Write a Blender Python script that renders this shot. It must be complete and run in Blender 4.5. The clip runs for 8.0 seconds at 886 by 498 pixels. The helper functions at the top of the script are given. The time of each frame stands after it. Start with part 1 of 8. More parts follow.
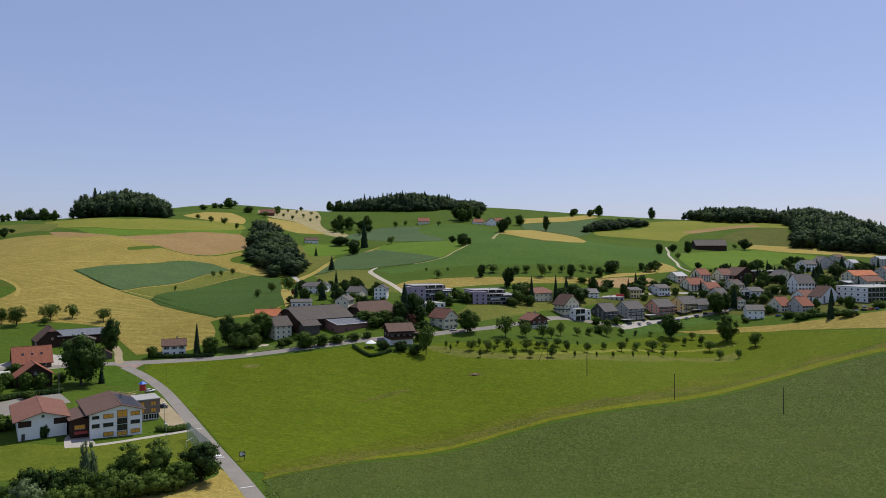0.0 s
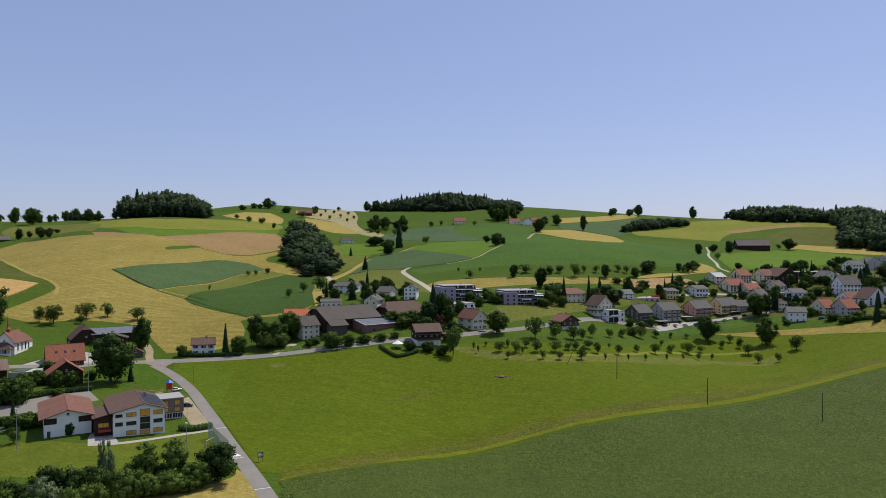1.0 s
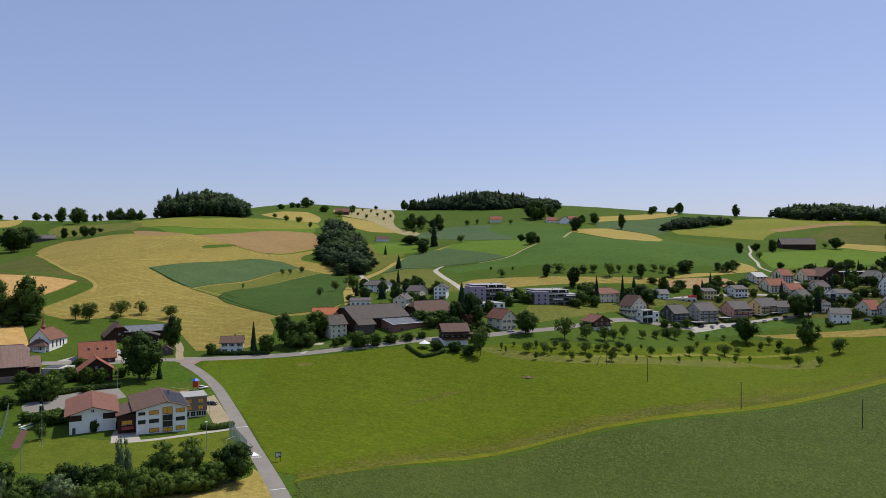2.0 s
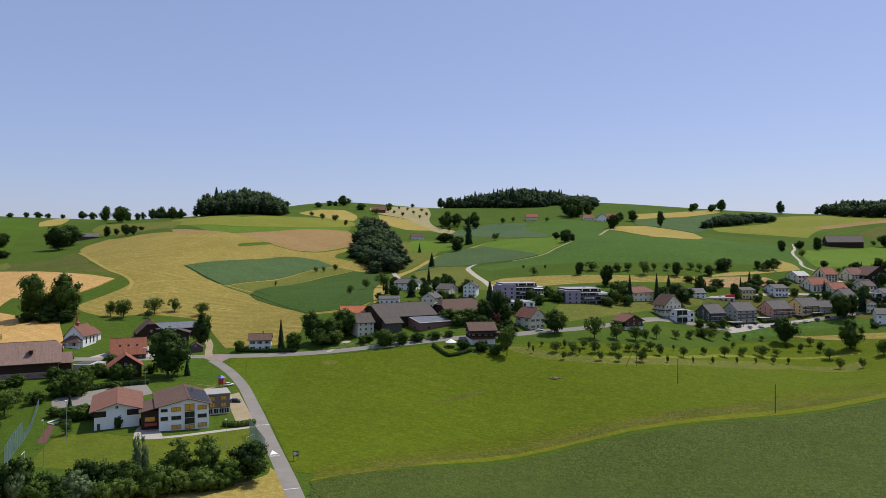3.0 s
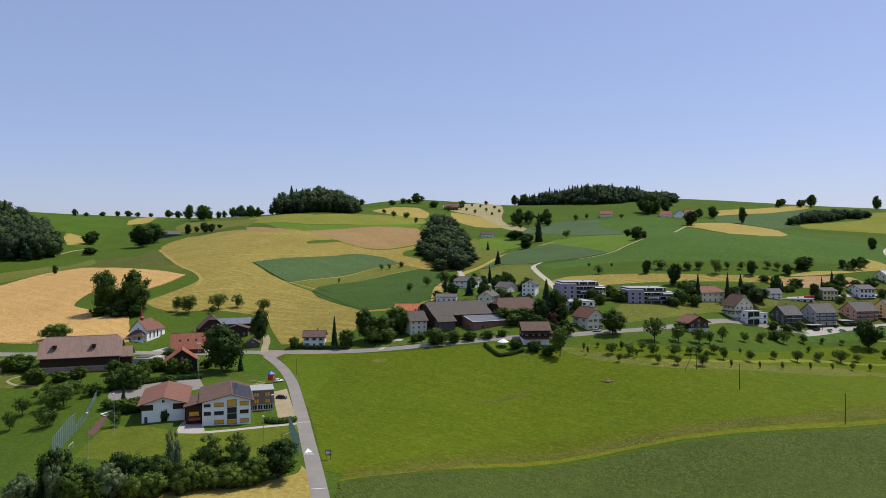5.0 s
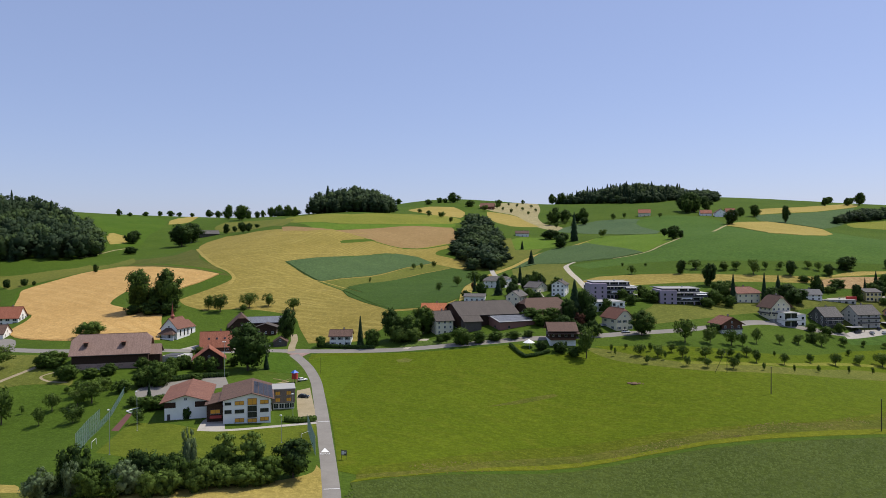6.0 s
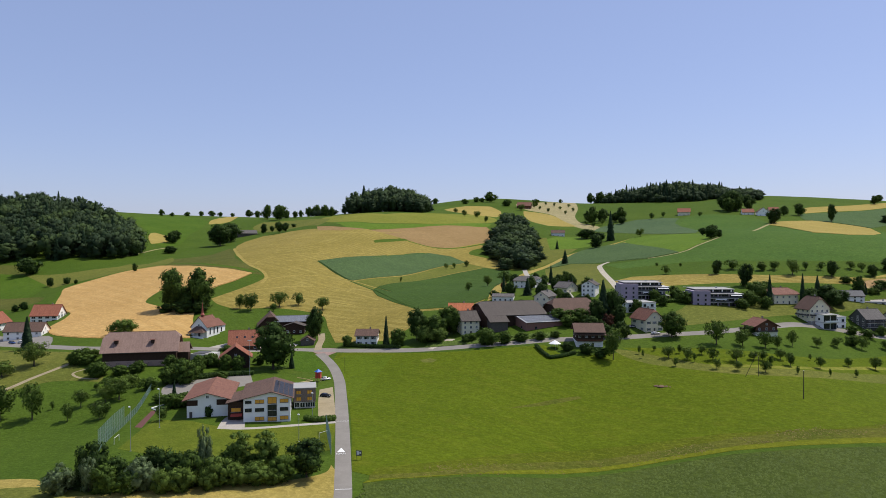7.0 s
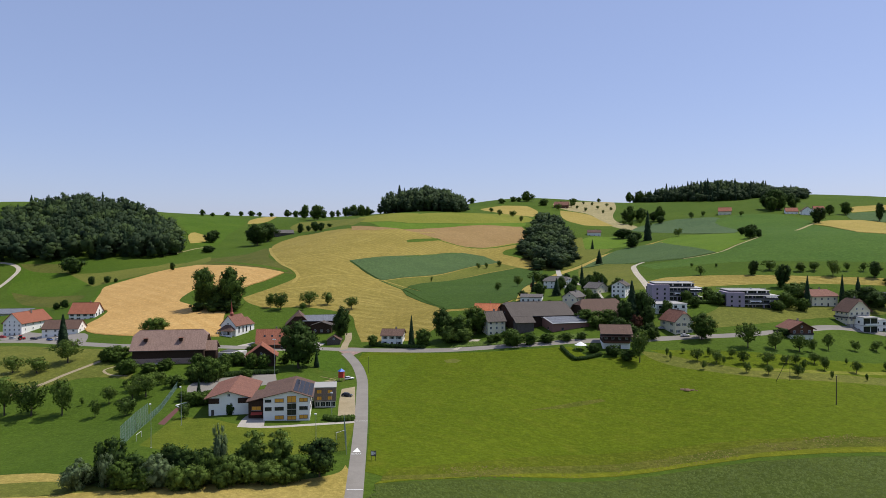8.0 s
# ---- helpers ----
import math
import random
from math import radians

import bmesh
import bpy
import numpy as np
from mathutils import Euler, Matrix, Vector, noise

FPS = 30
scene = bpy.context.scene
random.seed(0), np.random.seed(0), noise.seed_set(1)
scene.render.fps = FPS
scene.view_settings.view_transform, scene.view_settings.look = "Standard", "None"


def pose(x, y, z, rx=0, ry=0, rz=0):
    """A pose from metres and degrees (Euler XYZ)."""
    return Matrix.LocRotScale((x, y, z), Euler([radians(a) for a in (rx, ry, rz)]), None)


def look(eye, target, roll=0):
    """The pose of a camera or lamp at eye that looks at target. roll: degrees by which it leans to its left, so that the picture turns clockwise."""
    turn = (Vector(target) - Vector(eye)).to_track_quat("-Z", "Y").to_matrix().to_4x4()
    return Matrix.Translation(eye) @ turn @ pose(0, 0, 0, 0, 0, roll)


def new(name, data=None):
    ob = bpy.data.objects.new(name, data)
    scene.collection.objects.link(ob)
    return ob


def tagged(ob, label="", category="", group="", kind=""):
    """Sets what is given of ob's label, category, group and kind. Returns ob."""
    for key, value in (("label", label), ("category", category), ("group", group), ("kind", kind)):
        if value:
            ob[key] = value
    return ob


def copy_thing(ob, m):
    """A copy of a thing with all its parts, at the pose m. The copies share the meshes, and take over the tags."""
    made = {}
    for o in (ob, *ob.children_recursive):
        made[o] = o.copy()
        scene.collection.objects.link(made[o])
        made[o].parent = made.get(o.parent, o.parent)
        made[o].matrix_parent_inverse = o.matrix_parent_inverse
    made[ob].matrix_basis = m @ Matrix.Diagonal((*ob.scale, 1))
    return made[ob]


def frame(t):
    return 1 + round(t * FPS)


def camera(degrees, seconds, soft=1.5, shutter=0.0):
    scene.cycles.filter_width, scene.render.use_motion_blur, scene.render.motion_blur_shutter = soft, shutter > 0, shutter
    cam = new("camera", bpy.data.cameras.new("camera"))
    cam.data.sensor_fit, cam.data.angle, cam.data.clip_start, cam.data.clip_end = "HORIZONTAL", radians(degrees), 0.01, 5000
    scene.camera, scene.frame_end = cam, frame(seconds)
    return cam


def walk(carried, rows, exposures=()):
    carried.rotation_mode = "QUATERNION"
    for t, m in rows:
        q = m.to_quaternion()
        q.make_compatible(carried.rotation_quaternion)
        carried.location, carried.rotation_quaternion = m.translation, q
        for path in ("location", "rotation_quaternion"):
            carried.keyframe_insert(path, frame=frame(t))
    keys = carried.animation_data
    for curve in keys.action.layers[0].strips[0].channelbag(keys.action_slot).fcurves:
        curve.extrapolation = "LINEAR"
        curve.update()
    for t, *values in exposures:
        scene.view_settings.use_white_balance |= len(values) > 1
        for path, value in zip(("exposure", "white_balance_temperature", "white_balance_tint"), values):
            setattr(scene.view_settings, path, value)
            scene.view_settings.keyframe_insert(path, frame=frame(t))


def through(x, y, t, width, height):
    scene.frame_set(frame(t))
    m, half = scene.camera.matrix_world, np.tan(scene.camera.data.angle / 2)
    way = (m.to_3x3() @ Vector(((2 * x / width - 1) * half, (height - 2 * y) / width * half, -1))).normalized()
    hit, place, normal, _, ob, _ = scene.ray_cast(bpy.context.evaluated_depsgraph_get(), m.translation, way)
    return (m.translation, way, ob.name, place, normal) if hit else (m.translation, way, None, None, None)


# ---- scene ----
cam = camera(62.81, 8.0, soft=0.7)
# seconds, x, y, z, yaw, pitch, lean: a drone that drifts ahead and to its right while it turns left
ROWS = [
    (0.0, 0.00, 0.00, 66.63, -0.000, -0.113, 0.133),
    (0.5, 3.05, 2.29, 66.58, 1.560, -0.109, 0.119),
    (1.0, 6.15, 4.62, 66.59, 3.116, -0.117, 0.102),
    (1.5, 9.24, 6.96, 66.63, 4.687, -0.145, 0.084),
    (3.0, 18.32, 13.79, 66.73, 9.359, -0.374, 0.086),
    (3.5, 21.38, 16.01, 66.79, 10.926, -0.433, 0.086),
    (4.0, 24.44, 18.14, 66.81, 12.485, -0.481, 0.077),
    (4.5, 27.59, 20.38, 66.83, 14.058, -0.534, 0.070),
    (6.0, 37.00, 27.05, 66.92, 18.758, -0.625, 0.073),
    (6.5, 40.12, 29.31, 66.91, 20.335, -0.640, 0.074),
    (7.0, 43.29, 31.73, 66.95, 21.924, -0.659, 0.067),
    (7.5, 46.48, 34.03, 67.05, 23.500, -0.680, 0.059),
    (8.0, 49.63, 36.30, 67.12, 25.079, -0.689, 0.035),
]
walk(cam, [(t, pose(x, y, z, 90 + pitch, lean, yaw)) for t, x, y, z, yaw, pitch, lean in ROWS], [(0.0, -0.15), (4.0, -0.03), (8.0, 0.03)])

# ---- light ----
SUN_BEARING, SUN_HEIGHT = 42.0, 60.0
world = bpy.data.worlds.new("sky")
scene.world = world
world.use_nodes = True
wn = world.node_tree.nodes
sky = wn.new("ShaderNodeTexSky")
sky.sky_type, sky.sun_disc = "NISHITA", False
sky.sun_elevation, sky.sun_rotation = radians(SUN_HEIGHT), radians(SUN_BEARING)
sky.air_density, sky.dust_density, sky.ozone_density, sky.altitude = 1.0, 1.2, 3.5, 600
tint = wn.new("ShaderNodeMix")
tint.data_type, tint.blend_type = "RGBA", "MULTIPLY"
tint.inputs[0].default_value, tint.inputs[7].default_value = 1.0, (1.10, 0.98, 1.10, 1)
world.node_tree.links.new(sky.outputs[0], tint.inputs[6])
haze = wn.new("ShaderNodeMix")
haze.data_type = "RGBA"
haze.inputs[0].default_value, haze.inputs[7].default_value = 0.40, (3.9, 4.9, 7.6, 1)
world.node_tree.links.new(tint.outputs[2], haze.inputs[6])
world.node_tree.links.new(haze.outputs[2], wn["Background"].inputs[0])
wn["Background"].inputs[1].default_value = 0.110
sun = new("sun", bpy.data.lights.new("sun", "SUN"))
sun.data.energy, sun.data.angle, sun.data.color = 4.1, radians(0.53), (1.0, 0.95, 0.86)
sun_way = Vector((math.sin(radians(SUN_BEARING)) * math.cos(radians(SUN_HEIGHT)), math.cos(radians(SUN_BEARING)) * math.cos(radians(SUN_HEIGHT)), math.sin(radians(SUN_HEIGHT))))
sun.matrix_world = look(sun_way * 900, (0, 0, 0))

# ---- materials ----


class Nodes:
    """A small hand for wiring node materials."""

    def __init__(self, name):
        self.mat = bpy.data.materials.new(name)
        self.mat.use_nodes = True
        self.tree = self.mat.node_tree
        self.bsdf = self.tree.nodes["Principled BSDF"]
        self.place = self.tree.nodes.new("ShaderNodeNewGeometry").outputs["Position"]

    def node(self, kind, **values):
        n = self.tree.nodes.new(kind)
        for key, value in values.items():
            key = key.replace("_", " ")
            if isinstance(value, bpy.types.NodeSocket):
                self.tree.links.new(value, n.inputs[key])
            else:
                n.inputs[key].default_value = value
        return n

    def noise(self, scale, detail=3.0, rough=0.55, place=None):
        return self.node("ShaderNodeTexNoise", Vector=place or self.place, Scale=scale, Detail=detail, Roughness=rough).outputs["Fac"]

    def sharpen(self, value, lo, hi, to_lo=0.0, to_hi=1.0):
        n = self.tree.nodes.new("ShaderNodeMapRange")
        self.tree.links.new(value, n.inputs[0])
        for k, v in zip((1, 2, 3, 4), (lo, hi, to_lo, to_hi)):
            n.inputs[k].default_value = v
        return n.outputs[0]

    def mix(self, fac, a, b, blend="MIX"):
        n = self.tree.nodes.new("ShaderNodeMix")
        n.data_type, n.blend_type = "RGBA", blend
        for key, value in ((0, fac), (6, a), (7, b)):
            if isinstance(value, bpy.types.NodeSocket):
                self.tree.links.new(value, n.inputs[key])
            elif key == 0:
                n.inputs[0].default_value = value
            else:
                n.inputs[key].default_value = (*value, 1)
        return n.outputs[2]

    def turned(self, degrees, stretch=(1, 1, 1)):
        n = self.tree.nodes.new("ShaderNodeMapping")
        self.tree.links.new(self.place, n.inputs[0])
        n.inputs[2].default_value[2] = radians(degrees)
        n.inputs[3].default_value = stretch
        return n.outputs[0]

    def lines(self, degrees, spacing, wobble=3.5):
        """Parallel stripes on the ground at a bearing, spacing metres apart."""
        n = self.tree.nodes.new("ShaderNodeTexWave")
        n.wave_type, n.bands_direction = "BANDS", "X"
        self.tree.links.new(self.turned(degrees), n.inputs["Vector"])
        n.inputs["Scale"].default_value = 0.314 / spacing
        n.inputs["Distortion"].default_value, n.inputs["Detail"].default_value, n.inputs["Detail Scale"].default_value = wobble, 2.0, 0.6
        return n.outputs["Fac"]

    def random(self):
        return self.tree.nodes.new("ShaderNodeObjectInfo").outputs["Random"]

    def finish(self, colour, rough=0.9, height=None, depth=0.1, strength=0.6, metal=0.0, specular=0.3):
        for key, value in (("Base Color", colour), ("Roughness", rough), ("Metallic", metal), ("Specular IOR Level", specular)):
            if isinstance(value, bpy.types.NodeSocket):
                self.tree.links.new(value, self.bsdf.inputs[key])
            else:
                self.bsdf.inputs[key].default_value = (*value, 1) if key == "Base Color" else value
        if height is not None:
            b = self.node("ShaderNodeBump", Height=height, Distance=depth, Strength=strength)
            self.tree.links.new(b.outputs[0], self.bsdf.inputs["Normal"])
        return self.mat


def growth(name, low, high, dry, patch=0.02, tuft=1.2, dryness=0.35, lines=None, line_mix=0.25, relief=0.25, rough=0.42):
    """Grass or a crop: two greens in broad patches, mottling down to tufts, dry spots, and mowing or drill lines."""
    n = Nodes(name)
    broad = n.sharpen(n.noise(patch, 5.0, 0.6), 0.36, 0.64)
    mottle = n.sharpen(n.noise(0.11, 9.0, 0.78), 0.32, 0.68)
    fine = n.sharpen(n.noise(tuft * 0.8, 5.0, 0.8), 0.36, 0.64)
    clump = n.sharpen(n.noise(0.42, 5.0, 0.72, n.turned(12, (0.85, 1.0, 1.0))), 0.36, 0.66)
    spots = n.sharpen(n.noise(patch * 3.7, 7.0, 0.7), 0.66 - 0.22 * dryness, 0.80)
    colour = n.mix(broad, low, high)
    colour = n.mix(n.sharpen(spots, 0, 1, 0, dryness), colour, dry)
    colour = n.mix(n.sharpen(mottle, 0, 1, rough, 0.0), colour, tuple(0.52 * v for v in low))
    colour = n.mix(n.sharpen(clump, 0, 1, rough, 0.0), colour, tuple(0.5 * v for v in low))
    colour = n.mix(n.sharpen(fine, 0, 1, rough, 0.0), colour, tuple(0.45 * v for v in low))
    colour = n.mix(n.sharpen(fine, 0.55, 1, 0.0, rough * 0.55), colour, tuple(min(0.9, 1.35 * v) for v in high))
    if lines:
        stripes = n.sharpen(n.lines(*lines), 0.3, 0.8)
        broken = n.node("ShaderNodeMath", Value=n.sharpen(stripes, 0, 1, 0, line_mix))
        broken.operation = "MULTIPLY"
        n.tree.links.new(n.sharpen(n.noise(0.03, 4.0, 0.7), 0.4, 0.62), broken.inputs[1])
        colour = n.mix(broken.outputs[0], colour, dry)
    return n.finish(colour, 0.95, clump, relief, 0.8, specular=0.06)


def plain(name, colour, rough=0.8, scale=1.5, vary=0.25, relief=0.01, metal=0.0, specular=0.3, stain=0.3):
    """Render, paint, timber or metal with grain and stains, a little different on each object."""
    n = Nodes(name)
    grain = n.noise(scale * 8, 3.0)
    blot = n.sharpen(n.noise(scale * 0.5, 5.0, 0.65), 0.45, 0.75)
    c = n.mix(n.sharpen(grain, 0.3, 0.7, 0, vary), colour, tuple(0.6 * v for v in colour))
    c = n.mix(n.sharpen(blot, 0, 1, 0, stain), c, tuple(0.55 * v + 0.01 for v in colour))
    c = n.mix(n.sharpen(n.random(), 0, 1, 0, 0.16), c, tuple(min(1, 1.3 * v) for v in colour))
    return n.finish(c, rough, grain, relief, 0.4, metal, specular)


def tiled(name, colour, other, row=0.33, metal=0.0, rough=0.75):
    """Roof tiles: courses and single tiles in relief, weathered unevenly."""
    n = Nodes(name)
    coords = n.tree.nodes.new("ShaderNodeTexCoord").outputs["UV"]
    brick = n.node("ShaderNodeTexBrick", Vector=coords, Scale=1.0, Color1=(*colour, 1), Color2=(*other, 1), Mortar=(*[0.35 * v for v in colour], 1))
    brick.inputs["Brick Width"].default_value, brick.inputs["Row Height"].default_value = 0.25, row
    brick.inputs["Mortar Size"].default_value, brick.inputs["Mortar Smooth"].default_value = 0.025, 0.6
    moss = n.sharpen(n.noise(0.35, 5.0, 0.7), 0.45, 0.8, 0, 0.5)
    c = n.mix(moss, brick.outputs[0], tuple(0.45 * v + 0.012 for v in colour))
    c = n.mix(n.sharpen(n.noise(0.9, 3.0), 0.4, 0.75, 0, 0.35), c, other)
    streak = n.tree.nodes.new("ShaderNodeMapping")
    n.tree.links.new(coords, streak.inputs[0])
    streak.inputs[3].default_value = (1.6, 0.07, 1.0)
    c = n.mix(n.sharpen(n.noise(1.0, 4.0, 0.7, streak.outputs[0]), 0.42, 0.68, 0, 0.5), c, tuple(0.55 * v for v in colour))
    return n.finish(c, rough, brick.outputs["Fac"], 0.05, -0.6, metal, 0.12)


def boards(name, colour, width=0.18, upright=True):
    """Weathered boarding with dark joints."""
    n = Nodes(name)
    coords = n.tree.nodes.new("ShaderNodeTexCoord").outputs["UV"]
    w = n.tree.nodes.new("ShaderNodeTexWave")
    w.wave_type, w.bands_direction = "BANDS", "X" if upright else "Y"
    n.tree.links.new(coords, w.inputs["Vector"])
    w.inputs["Scale"].default_value = 0.314 / width
    joint = n.sharpen(w.outputs["Fac"], 0.0, 0.25)
    grain = n.noise(2.0, 6.0, 0.7, n.turned(0, (6, 6, 0.7)))
    c = n.mix(n.sharpen(grain, 0.35, 0.7), tuple(0.6 * v for v in colour), tuple(1.35 * v for v in colour))
    c = n.mix(joint, tuple(0.3 * v for v in colour), c)
    return n.finish(c, 0.85, joint, 0.02, 0.5, specular=0.15)


def foliage(name, dark, light, through=0.3, patch=0.16, depth=0.5):
    """Leaves: each spray its own green, darker patches that paint shade into the crown, a little different from tree to
    tree, light shining through.
    """
    n = Nodes(name)
    info = n.tree.nodes.new("ShaderNodeNewGeometry").outputs["Random Per Island"]
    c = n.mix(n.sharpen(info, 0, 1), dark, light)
    # noise patches darker than the dark green, painted shade in gaps between sprays
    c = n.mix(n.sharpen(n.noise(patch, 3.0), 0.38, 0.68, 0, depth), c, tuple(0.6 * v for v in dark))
    c = n.mix(n.sharpen(n.random(), 0, 1, 0, 0.35), c, tuple(v * f for v, f in zip(light, (0.95, 0.95, 0.9))))
    mat = n.finish(c, 0.75, specular=0.15)
    leaf = n.node("ShaderNodeBsdfTranslucent", Color=c)
    blend = n.tree.nodes.new("ShaderNodeMixShader")
    blend.inputs[0].default_value = through
    n.tree.links.new(n.bsdf.outputs[0], blend.inputs[1])
    n.tree.links.new(leaf.outputs[0], blend.inputs[2])
    n.tree.links.new(blend.outputs[0], n.tree.nodes["Material Output"].inputs[0])
    return mat


GREEN_DRY = (0.23, 0.19, 0.04)
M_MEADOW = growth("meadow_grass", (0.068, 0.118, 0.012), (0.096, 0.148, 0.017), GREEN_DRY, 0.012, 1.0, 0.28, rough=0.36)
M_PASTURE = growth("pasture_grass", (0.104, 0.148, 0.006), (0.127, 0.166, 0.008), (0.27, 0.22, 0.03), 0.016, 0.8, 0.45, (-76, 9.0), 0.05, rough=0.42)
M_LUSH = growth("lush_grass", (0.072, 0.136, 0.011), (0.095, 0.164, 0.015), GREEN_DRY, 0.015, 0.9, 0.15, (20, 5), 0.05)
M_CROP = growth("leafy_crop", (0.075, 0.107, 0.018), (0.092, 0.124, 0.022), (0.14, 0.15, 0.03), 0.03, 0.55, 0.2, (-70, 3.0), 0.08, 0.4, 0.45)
M_MAIZE = growth("blue_green_crop", (0.085, 0.14, 0.05), (0.105, 0.165, 0.058), (0.13, 0.16, 0.055), 0.02, 0.6, 0.15, (64, 3.5), 0.1, 0.4)
M_GREYCROP = growth("grey_green_crop", (0.085, 0.14, 0.06), (0.11, 0.165, 0.07), (0.14, 0.16, 0.07), 0.02, 0.6, 0.2, (80, 4), 0.1)
M_BEET = growth("dark_green_crop", (0.056, 0.104, 0.020), (0.072, 0.126, 0.024), (0.10, 0.14, 0.03), 0.02, 0.6, 0.15, (64, 4), 0.1)
M_HILL = growth("hill_grass", (0.070, 0.138, 0.022), (0.096, 0.170, 0.028), (0.16, 0.18, 0.03), 0.010, 0.5, 0.3, (75, 7), 0.08)
M_BRIGHT = growth("bright_grass", (0.118, 0.200, 0.020), (0.148, 0.230, 0.026), (0.24, 0.24, 0.04), 0.02, 0.6, 0.2)
M_HAY = growth("mown_meadow", (0.285, 0.228, 0.052), (0.37, 0.285, 0.072), (0.50, 0.41, 0.13), 0.011, 0.5, 0.55, (102, 8.0), 0.18)
M_WHEAT = growth("ripe_grain", (0.57, 0.350, 0.120), (0.65, 0.410, 0.150), (0.72, 0.51, 0.22), 0.02, 0.8, 0.35, (118, 9), 0.14)
M_STRAW = growth("straw_meadow", (0.39, 0.305, 0.078), (0.47, 0.360, 0.105), (0.26, 0.25, 0.05), 0.02, 0.7, 0.35, (-80, 6), 0.15)
M_OLIVE = growth("olive_meadow", (0.145, 0.165, 0.030), (0.200, 0.200, 0.040), (0.34, 0.29, 0.07), 0.015, 0.6, 0.45)
M_PALE = growth("pale_hill_meadow", (0.20, 0.225, 0.03), (0.275, 0.265, 0.045), (0.36, 0.30, 0.08), 0.012, 0.6, 0.4, (100, 9), 0.12)
M_ROUGH = growth("rough_grass", (0.098, 0.118, 0.022), (0.150, 0.150, 0.032), (0.22, 0.17, 0.06), 0.03, 0.8, 0.6)
M_UNGRAZED = growth("ungrazed_grass", (0.105, 0.158, 0.008), (0.128, 0.178, 0.010), (0.2, 0.19, 0.03), 0.02, 0.9, 0.2)
M_VERGE = growth("yellow_green_verge", (0.150, 0.175, 0.010), (0.195, 0.205, 0.014), (0.26, 0.22, 0.04), 0.03, 0.8, 0.4)
M_RANK = growth("rank_pasture_edge", (0.112, 0.144, 0.008), (0.165, 0.175, 0.014), (0.24, 0.19, 0.04), 0.03, 0.8, 0.6, relief=0.3, rough=0.5)
M_MARGIN = growth("rank_margin", (0.105, 0.13, 0.014), (0.185, 0.175, 0.03), (0.25, 0.205, 0.05), 0.05, 0.9, 0.6, relief=0.5)
M_SOIL = growth("bare_soil", (0.33, 0.215, 0.09), (0.385, 0.255, 0.11), (0.22, 0.20, 0.06), 0.02, 0.7, 0.35, (60, 4), 0.1)
M_EARTH = growth("dug_earth", (0.42, 0.27, 0.12), (0.50, 0.35, 0.18), (0.34, 0.22, 0.11), 0.05, 0.6, 0.4)
M_SAND = growth("sandy_ground", (0.38, 0.33, 0.16), (0.46, 0.39, 0.20), (0.30, 0.29, 0.08), 0.02, 0.25, 0.5)
M_LAWN = growth("lawn", (0.120, 0.158, 0.015), (0.160, 0.186, 0.020), (0.27, 0.24, 0.06), 0.06, 1.6, 0.4)
M_ASPHALT = growth("asphalt", (0.245, 0.224, 0.195), (0.28, 0.257, 0.225), (0.32, 0.295, 0.26), 0.12, 3.0, 0.4, relief=0.01, rough=0.15)
M_PAVING = growth("pale_paving", (0.42, 0.385, 0.33), (0.48, 0.44, 0.385), (0.36, 0.33, 0.29), 0.2, 3.0, 0.3, relief=0.01, rough=0.2)
M_GRAVEL = growth("pale_gravel", (0.52, 0.46, 0.36), (0.60, 0.54, 0.43), (0.40, 0.36, 0.25), 0.2, 2.0, 0.3, relief=0.03)
M_PARK = growth("tan_gravel", (0.34, 0.28, 0.17), (0.40, 0.33, 0.21), (0.26, 0.26, 0.10), 0.2, 2.0, 0.3, relief=0.02, rough=0.2)
M_REDPAVE = growth("reddish_paving", (0.36, 0.25, 0.21), (0.42, 0.30, 0.26), (0.34, 0.28, 0.24), 0.2, 3.0, 0.3, relief=0.01)
M_TRACK = plain("red_rubber", (0.13, 0.055, 0.045), 0.9)
M_MARK = plain("road_paint", (0.75, 0.75, 0.72), 0.7, 3.0)
M_WHITE = plain("white_render", (0.84, 0.82, 0.77), 0.85, 0.8, 0.08, stain=0.2)
M_CREAM = plain("cream_render", (0.74, 0.68, 0.50), 0.85, 0.8, 0.1)
M_GREYWALL = plain("grey_render", (0.50, 0.47, 0.42), 0.85, 0.8, 0.1)
M_DARKGREY = plain("anthracite_cladding", (0.085, 0.085, 0.09), 0.7, 0.8, 0.15)
M_PINK = plain("salmon_render", (0.74, 0.35, 0.24), 0.85, 0.8, 0.1)
M_LILAC = plain("lilac_render", (0.33, 0.275, 0.345), 0.85, 0.8, 0.1)
M_YELLOW = plain("yellow_render", (0.76, 0.62, 0.26), 0.85, 0.8, 0.1)
M_STONE = plain("grey_plinth", (0.28, 0.26, 0.24), 0.9, 2.0)
M_CONCRETE = plain("pale_concrete", (0.50, 0.48, 0.45), 0.85, 1.0, 0.15)
M_FLAT = plain("gravelled_flat_roof", (0.36, 0.35, 0.33), 0.9, 2.0)
M_FRAME = plain("white_frame", (0.68, 0.68, 0.66), 0.6, 4.0, 0.05, stain=0.1)
M_DARKFRAME = plain("dark_frame", (0.07, 0.06, 0.055), 0.6, 4.0, 0.1)
M_GLASS = plain("window_glass", (0.018, 0.022, 0.028), 0.12, 1.0, 0.0, 0.0, specular=0.5, stain=0.0)
M_ORANGE = plain("orange_blind", (0.72, 0.35, 0.045), 0.8, 3.0, 0.12, stain=0.1)
M_AWNING = plain("white_awning", (0.80, 0.79, 0.76), 0.8, 3.0, 0.05, stain=0.1)
